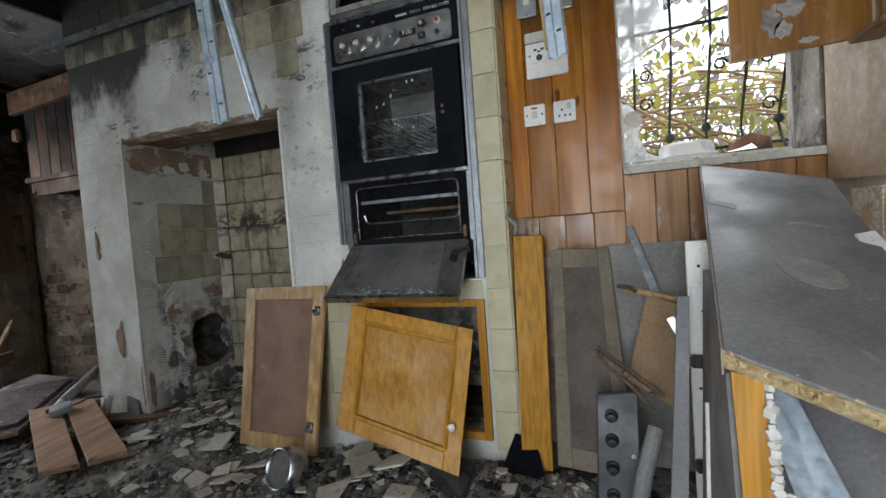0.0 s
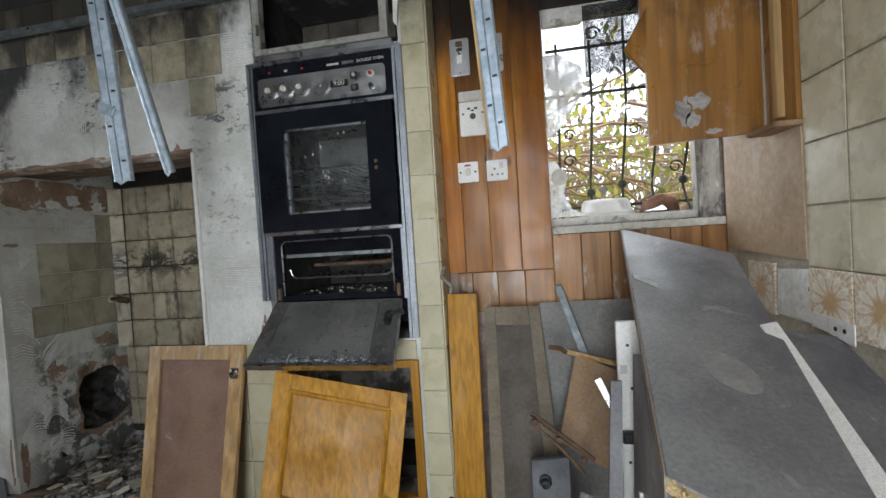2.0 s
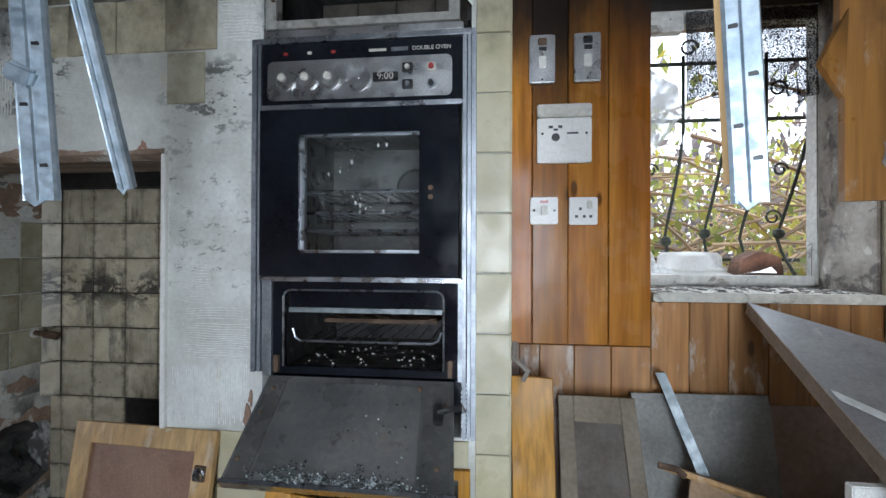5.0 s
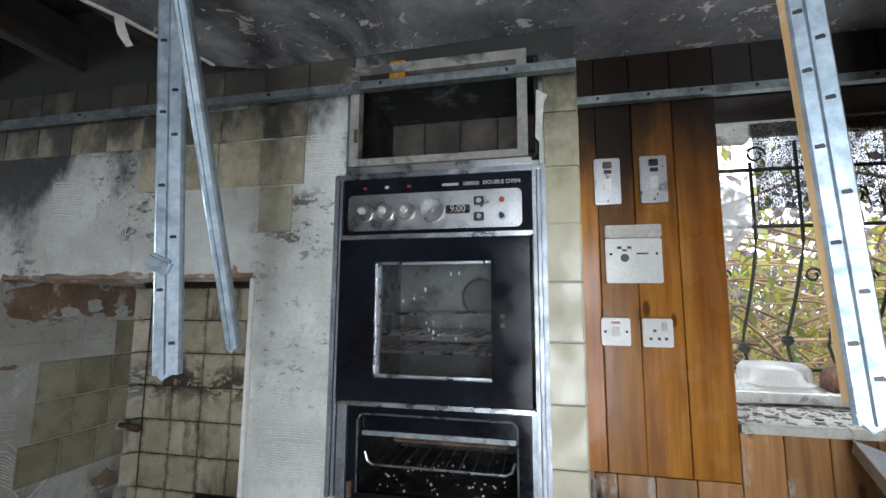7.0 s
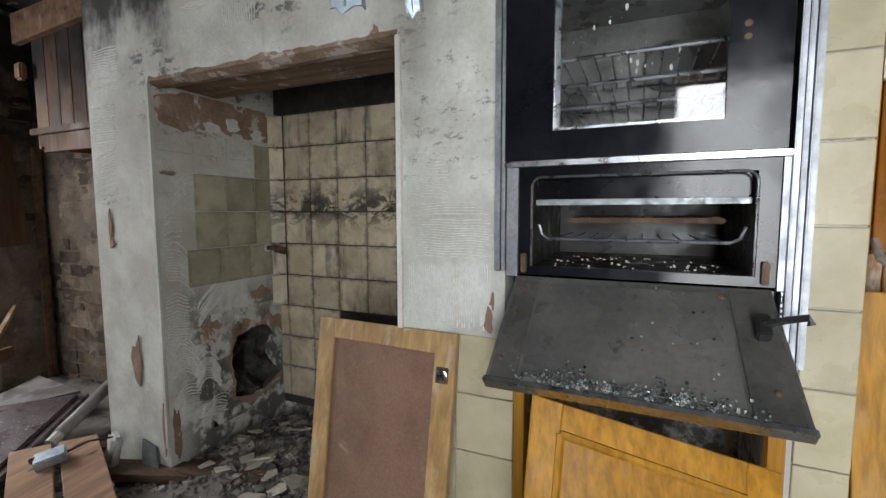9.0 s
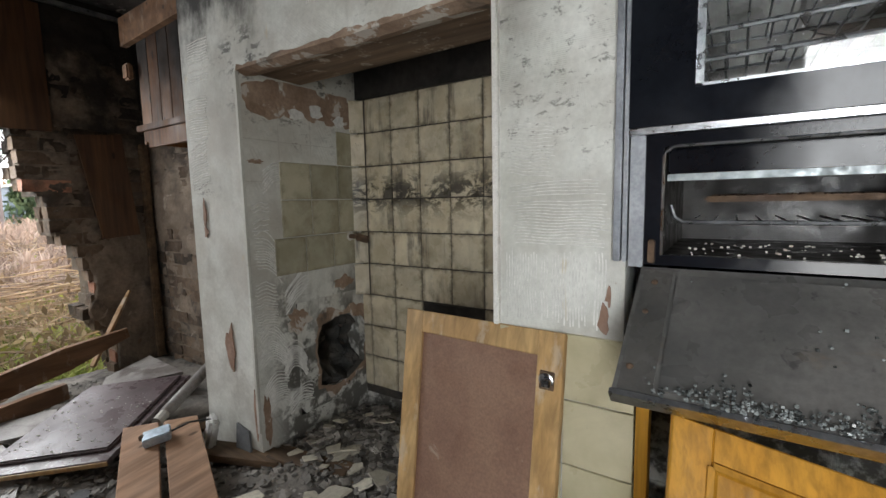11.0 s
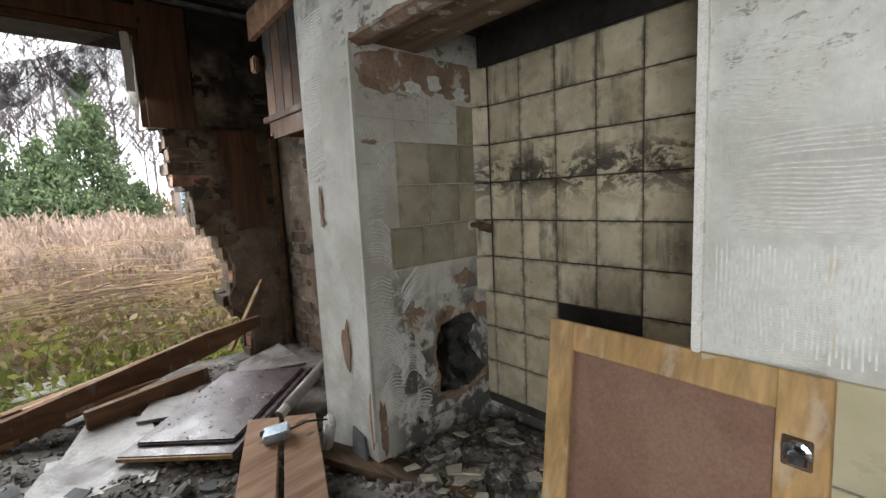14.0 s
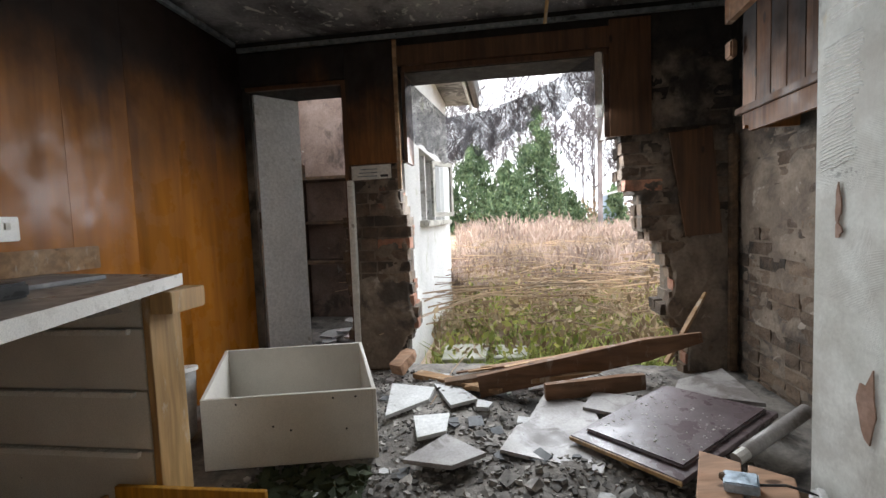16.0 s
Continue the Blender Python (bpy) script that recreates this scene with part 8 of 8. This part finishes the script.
# thicket outside the barred window
bm = bmesh.new()
for i in range(240):
    x, y = random.uniform(-0.6, 2.6), random.uniform(2.6, 4.4)
    a, L = random.gauss(0.3, 0.8), random.uniform(0.8, 2.2)
    lean_ = random.uniform(-0.7, 0.7)
    z = random.uniform(0.2, 1.7)
    pts = [(x + math.cos(a) * L * (k / 5 - 0.5), y + 0.3 * math.sin(a) * (k / 5 - 0.5), z + lean_ * L * (k / 5 - 0.5) + 0.18 * math.sin(k / 5 * 3)) for k in range(6)]
    tube(pts, random.uniform(0.003, 0.011), 4, bm)
solid("thicket_stems", bm, M_STEM, "tangled brown bramble stems outside the barred window", "brambles", kind="stuff")
for nm, m, n in (("yellow_leaves", M_YELLOW, 4200), ("green_leaves", M_GREEN, 3000)):
    me = leaf_cloud(n, lambda: (random.uniform(-0.8, 2.8), random.uniform(2.7, 5.0), min(2.6, abs(random.gauss(1.15, 0.55)))), 0.035)
    me.materials.append(m)
    tagged(new(nm, me), "thin autumn leaves of the thicket outside the window", "leaves", kind="stuff")
me = leaf_cloud(16000, lambda: (random.uniform(-4, 7), random.uniform(5.5, 9.0), min(3.6, abs(random.gauss(1.0, 0.9)))), 0.085)
me.materials.append(M_TWIG)
tagged(new("far_thicket", me), "greyish far thicket beyond the brambles", "thicket", kind="stuff")

# ---- pieces: boards, tiles, bricks ----


def boards(parent, edges, y, z0, z1, material, name="board", thick=0.016, face=-1, rz=0):
    for a, b in zip(edges, edges[1:]):
        w = b - a - 0.002
        me = mesh(name, rounded(box(-w / 2, w / 2, 0, thick, -(z1 - z0) / 2, (z1 - z0) / 2), 0.002, 1), material)
        piece(name, me, ((a + b) / 2, y, (z0 + z1) / 2), parent, rz, wobble=0.1)


boards(wall_north, (-0.345, -0.273, -0.169, -0.053, 0.066), 1.768, 0.955, 2.2, M_PINE)
boards(wall_north, (0.066, 0.17, 0.275, 0.38, 0.485, 0.59, 0.676), 1.768, 0.80, 1.084, M_PINEWORN)
boards(wall_north, (-0.31, -0.25, -0.15, -0.045, 0.066), 1.768, 0.795, 0.953, M_PINEWORN)
boards(wall_north, (0.066, 0.17, 0.275, 0.38, 0.485, 0.59, 0.676), 1.768, 2.06, 2.2, M_PINEDARK)
edges = [-4.0 + 0.31 * i for i in range(12)]
for a, b in zip(edges, edges[1:]):
    w = b - a - 0.0004
    me = mesh("board", rounded(box(-w / 2, w / 2, -0.016, 0, -1.09, 1.09), 0.0006, 1), M_PINESOUTH)
    piece("board", me, ((a + b) / 2, -1.034, 1.1), wall_south, wobble=0.05)
for i in range(3):
    me = mesh("board", rounded(box(-0.08, 0.08, 0, 0.012, -0.29, 0.29), 0.003, 1), M_PINEWORN)
    piece("board", me, (0.664, 0.73 + i * 0.165, 0.365), wall_east, -90, wobble=0.1)
me = mesh("edge_trim", rounded(box(-0.011, 0.011, 0, 0.014, -0.76, 0.76), 0.003, 1), M_PALEWOOD)
piece("edge_trim", me, (0.664, 0.666, 1.43), wall_east, -90, wobble=0.1)
for i in range(2):
    me = mesh("corner_board", rounded(box(-0.08, 0.08, 0, 0.012, -0.62, 0.62), 0.003, 1), M_PINE)
    piece("corner_board", me, (0.664, 0.573 - i * 0.165, 1.57), wall_east, -90, wobble=0.1)
    me = mesh("corner_board", rounded(box(-0.08, 0.08, 0, 0.012, -0.43, 0.43), 0.003, 1), M_PINEWORN)
    piece("corner_board", me, (0.664, 0.573 - i * 0.165, 0.51), wall_east, -90, wobble=0.1)

P = 0.1555


def tiles(parent, x0, z0, cols, rows, y, material, skip=(), w=P, h=P, d=0.008, gap=0.004, name="tile"):
    me = piece_mesh(name, w - gap, d, h - gap, material)
    for i in range(cols):
        for j in range(rows):
            if (i, j) in skip:
                continue
            piece(name, me, (x0 + (i + 0.5) * w, y + random.uniform(-0.001, 0.001), z0 + (j + 0.5) * h), parent)


# cream tiles on the pillar's face and return, and round the cupboard
Z8 = 0.079
tiles(wall_breast, -0.434, Z8, 1, 13, FY - 0.008, M_CREAM, w=0.092, h=0.156)
me = piece_mesh("tile", 0.152, 0.006, 0.152, M_CREAM)
for j in range(13):
    piece("tile", me, (-0.339, 1.672, Z8 + (j + 0.5) * 0.156), wall_breast, 90)
tiles(wall_breast, -1.304, 0.107, 2, 4, FY - 0.008, M_CREAM)
tiles(wall_breast, -1.02, 0.662, 4, 1, FY - 0.008, M_CREAM, w=0.143, h=0.072)
# sooty tiles near the ceiling
tiles(wall_breast, -2.70, 1.945, 10, 1, FY - 0.007, M_SOOTTILE, w=0.1548, h=0.11, d=0.007)
tiles(wall_breast, -1.775, 1.79, 4, 1, FY - 0.007, M_SOOTTILE, w=0.1548, h=0.152, d=0.007)
tiles(wall_breast, -2.70, 2.08, 11, 1, FY - 0.007, M_SOOTTILE, w=0.1548, h=0.11, d=0.007)
tiles(wall_breast, -1.31, 1.64, 1, 1, FY - 0.006, M_OLIVE, w=0.118, h=0.148, d=0.006)
# alcove back and the patch of old olive tiles on its side
part("grout_bed", box(-2.322, -1.309, 2.176, 2.184, 0.10, 1.50), M_GROUTDARK, wall_breast)
tiles(wall_breast, -2.27, 0.14, 7, 9, 2.168, M_ALCOVE, {(3, 2), (2, 2), (2, 1), (3, 1)}, w=0.1535, h=0.1505, gap=0.005)
vent = thing("wall_vent", (-1.81, 2.17, 0.44), "dark square wall vent with pale slats", "vent")
part("back_plate", box(-1.953, -1.64, 2.17, 2.176, 0.297, 0.585), M_VOID, vent)
part("vent_frame", frame_ring(-1.94, -1.74, 0.30, 0.478, -1.922, -1.758, 0.316, 0.462, 2.15, 2.17), M_IVORY, vent, "greyed plastic vent frame")
for i in range(7):
    part("slat", box(-1.921, -1.759, 2.155, 2.168, 0.324 + i * 0.0195, 0.331 + i * 0.0195), M_PLASTIC, vent)
me = piece_mesh("tile", 0.148, 0.004, 0.146, M_OLIVE)
for i in range(3):
    for j in range(3):
        piece("tile", me, (-2.3205, 1.812 + i * 0.152 - (0.04 if j == 0 else 0), 0.82 + j * 0.15), wall_breast, 90, wobble=0.2)
piece("tile", me, (-2.3205, 2.116, 1.27), wall_breast, 90)
me = piece_mesh("corner_tile", 0.066, 0.006, 0.146, M_ALCOVE)
for j in range(9):
    z8 = 0.215 + j * 0.1505
    if z8 > 0.56:
        piece("corner_tile", me, (-2.300, 2.148, 0.215 + j * 0.1505), wall_breast, 45)
me = piece_mesh("tile", 0.046, 0.008, 0.1455, M_ALCOVE)
for j in range(3):
    piece("tile", me, (-2.297, 2.168, 0.14 + (j + 0.5) * 0.1505), wall_breast)
# dark brown tiles at the back of the niche
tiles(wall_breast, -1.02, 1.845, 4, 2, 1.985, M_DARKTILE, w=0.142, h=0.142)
# east wall: beige above, floral below
mb = piece_mesh("tile", P - 0.004, 0.008, P - 0.004, M_BEIGE)
mf = piece_mesh("floral_tile", P - 0.004, 0.008, P - 0.004, M_FLORAL)
for i in range(-2, 5):
    y = 0.998 + (i - 0.5) * P if i < 1 else 0.998 + (i - 0.5) * P
    for j in range(-3, 7):
        z = 1.122 + (j + 0.5) * P
        if y < 0.68 or z > 2.18:
            continue
        if j >= 0:
            if y < 1.30:
                piece("tile", mb, (0.668, y, z), wall_east, -90)
        elif j == -1:
            piece("tile", mb, (0.668, y, z), wall_east, -90) if 1.0 < y < 1.30 else (piece("floral_tile", mf, (0.668, y, z), wall_east, -90) if y < 1.0 else None)
        elif j == -2:
            if not 1.3 < y < 1.42:
                piece("floral_tile", mf, (0.668, y, z), wall_east, -90)
        elif y < 1.0:
            piece("floral_tile", mf, (0.668, y, z), wall_east, -90)
part("bare_patch", plate([(0.672, 1.46, 0.82), (0.672, 1.45, 0.95), (0.672, 1.31, 0.96), (0.672, 1.30, 0.82)], 0.003), M_PAINT, wall_east)

# bricks


def rough_brick(w, material, seed):
    bm = box(-w / 2, w / 2, 0, 0.09, -0.033, 0.033)
    bmesh.ops.subdivide_edges(bm, edges=[e for e in bm.edges if e.calc_length() > 0.05], cuts=1, use_grid_fill=True)
    for v in bm.verts:
        n = noise.noise_vector((v.co.x * 14 + seed * 5, v.co.y * 14, v.co.z * 20 + seed))
        v.co += n * 0.007
    return mesh("brick", bm, material)


SOOTY = [rough_brick(0.212, M_BRICK, s) for s in range(4)]
SOOTYHALF = [rough_brick(0.1, M_BRICK, s + 9) for s in range(4)]
RED = [rough_brick(0.212, M_BRICKRED, s + 20) for s in range(3)]
REDHALF = [rough_brick(0.1, M_BRICKRED, s + 30) for s in range(3)]
for j in range(28):
    z = 0.03 + 0.075 * j
    x = -3.99 + (0 if j % 2 else 0.11)
    while x < -2.72:
        half = random.random() < 0.3
        wd = 0.1 if half else 0.212
        if random.random() > 0.04 and x + wd < -2.69:
            piece("brick", random.choice(SOOTYHALF if half else SOOTY), (x + wd / 2, 2.003 + random.uniform(-0.004, 0.005), z), wall_recess, wobble=0.7)
        x += wd + 0.01
    # west wall, both sides of the hole
    y = right_edge(z) + random.uniform(-0.012, 0.012)
    first = True
    while y < 1.93 and not (z > 2.1):
        half = random.random() < 0.4
        wd = 0.1 if half else 0.212
        if z < 1.46 or y > 1.52:
            red = first and random.random() < 0.12
            piece("brick", random.choice((REDHALF if half else RED) if red else (SOOTYHALF if half else SOOTY)), (-4.004 + random.uniform(-0.006, 0.006), min(y + wd / 2, 1.94), z), wall_west, 90, wobble=1.0)
            if first:
                piece("brick", random.choice(SOOTYHALF if half else SOOTY), (-4.19, y + wd / 2 + random.uniform(0.01, 0.05), z), wall_west, 90, wobble=4)
        first = False
        y += wd + 0.01
    if z < 1.37:
        y = left_edge(z) + random.uniform(-0.012, 0.012)
        first = True
        while y > -0.30:
            half = random.random() < 0.5
            wd = 0.1 if half else 0.212
            if y - wd < -0.34:
                half, wd = True, 0.1
            red = first and random.random() < 0.3
            piece("brick", random.choice((REDHALF if half else RED) if red else (SOOTYHALF if half else SOOTY)), (-4.004 + random.uniform(-0.006, 0.006), y - wd / 2, z), wall_west, 90, wobble=1.2)
            if first:
                piece("brick", random.choice(REDHALF if half else RED), (-4.19, y - wd / 2 - random.uniform(0.02, 0.05), z), wall_west, 90, wobble=4)
            first = False
            y -= wd + 0.01


def smear(parent, u0, u1, z0, z1, mean, material, west=True, rough=0.014, seed=0.0):
    """Old plaster and mortar washed over brick: an uneven sheet through which brick faces show. u0 and u1 are functions of z."""
    bm = bmesh.new()
    nu, nz = 34, int((z1 - z0) / 0.016)
    g = []
    for j in range(nz + 1):
        z = z0 + (z1 - z0) * j / nz
        row = []
        for i in range(nu + 1):
            u = u0(z) + (u1(z) - u0(z)) * i / nu
            d = mean(z) + rough * (noise.noise((u * 6, z * 6, seed)) + 0.7 * noise.noise((u * 17, z * 21, seed + 3)) + 0.4 * noise.noise((u * 45, z * 50, seed + 6)))
            if i in (0, nu) or j in (0, nz):
                d = -0.02
            row.append(bm.verts.new((-4.0 + d, u, z) if west else (u, 2.0 - d, z)))
        g.append(row)
    for a, b in zip(g, g[1:]):
        for i in range(nu):
            bm.faces.new((a[i], a[i + 1], b[i + 1], b[i]))
    part("plaster_wash", bm, material, parent, "old plaster washed over the brick", True)


M_SMOKED = surf("smoked_old_plaster", (0.15, 0.115, 0.088), (0.27, 0.215, 0.165), 5, 50, 0.95, bump=0.9, dist=0.006, soot=(1.25, 1.8), stains=(((0.04, 0.034, 0.03), 3, 0.5, 0.64, 0.8), ((0.42, 0.36, 0.3), 8, 0.62, 0.67, 0.7)))
soft = lambda f, z: (f(z - 0.04) + f(z) + f(z + 0.04)) / 3
smear(wall_west, lambda z: -0.33, lambda z: soft(left_edge, z) - 0.012, 0.02, 1.37, lambda z: 0.022 - 0.03 * max(0.0, min(1.0, (z - 0.35) / 0.35)), M_SMOKED, seed=1.0)
smear(wall_west, lambda z: soft(right_edge, z) + 0.012, lambda z: 1.985, 0.02, 1.47, lambda z: 0.008 - 0.012 * max(0.0, min(1.0, (z - 0.6) / 0.3)), M_SMOKED, seed=5.0)
smear(wall_west, lambda z: 1.535, lambda z: 1.985, 1.47, 2.18, lambda z: 0.004, M_SMOKED, seed=9.0, rough=0.018)
smear(wall_recess, lambda z: -3.98, lambda z: -2.705, 0.02, 2.15, lambda z: -0.006 + 0.014 * math.exp(-((z - 1.1) / 0.2) ** 2), M_SMOKED, west=False, seed=12.0)
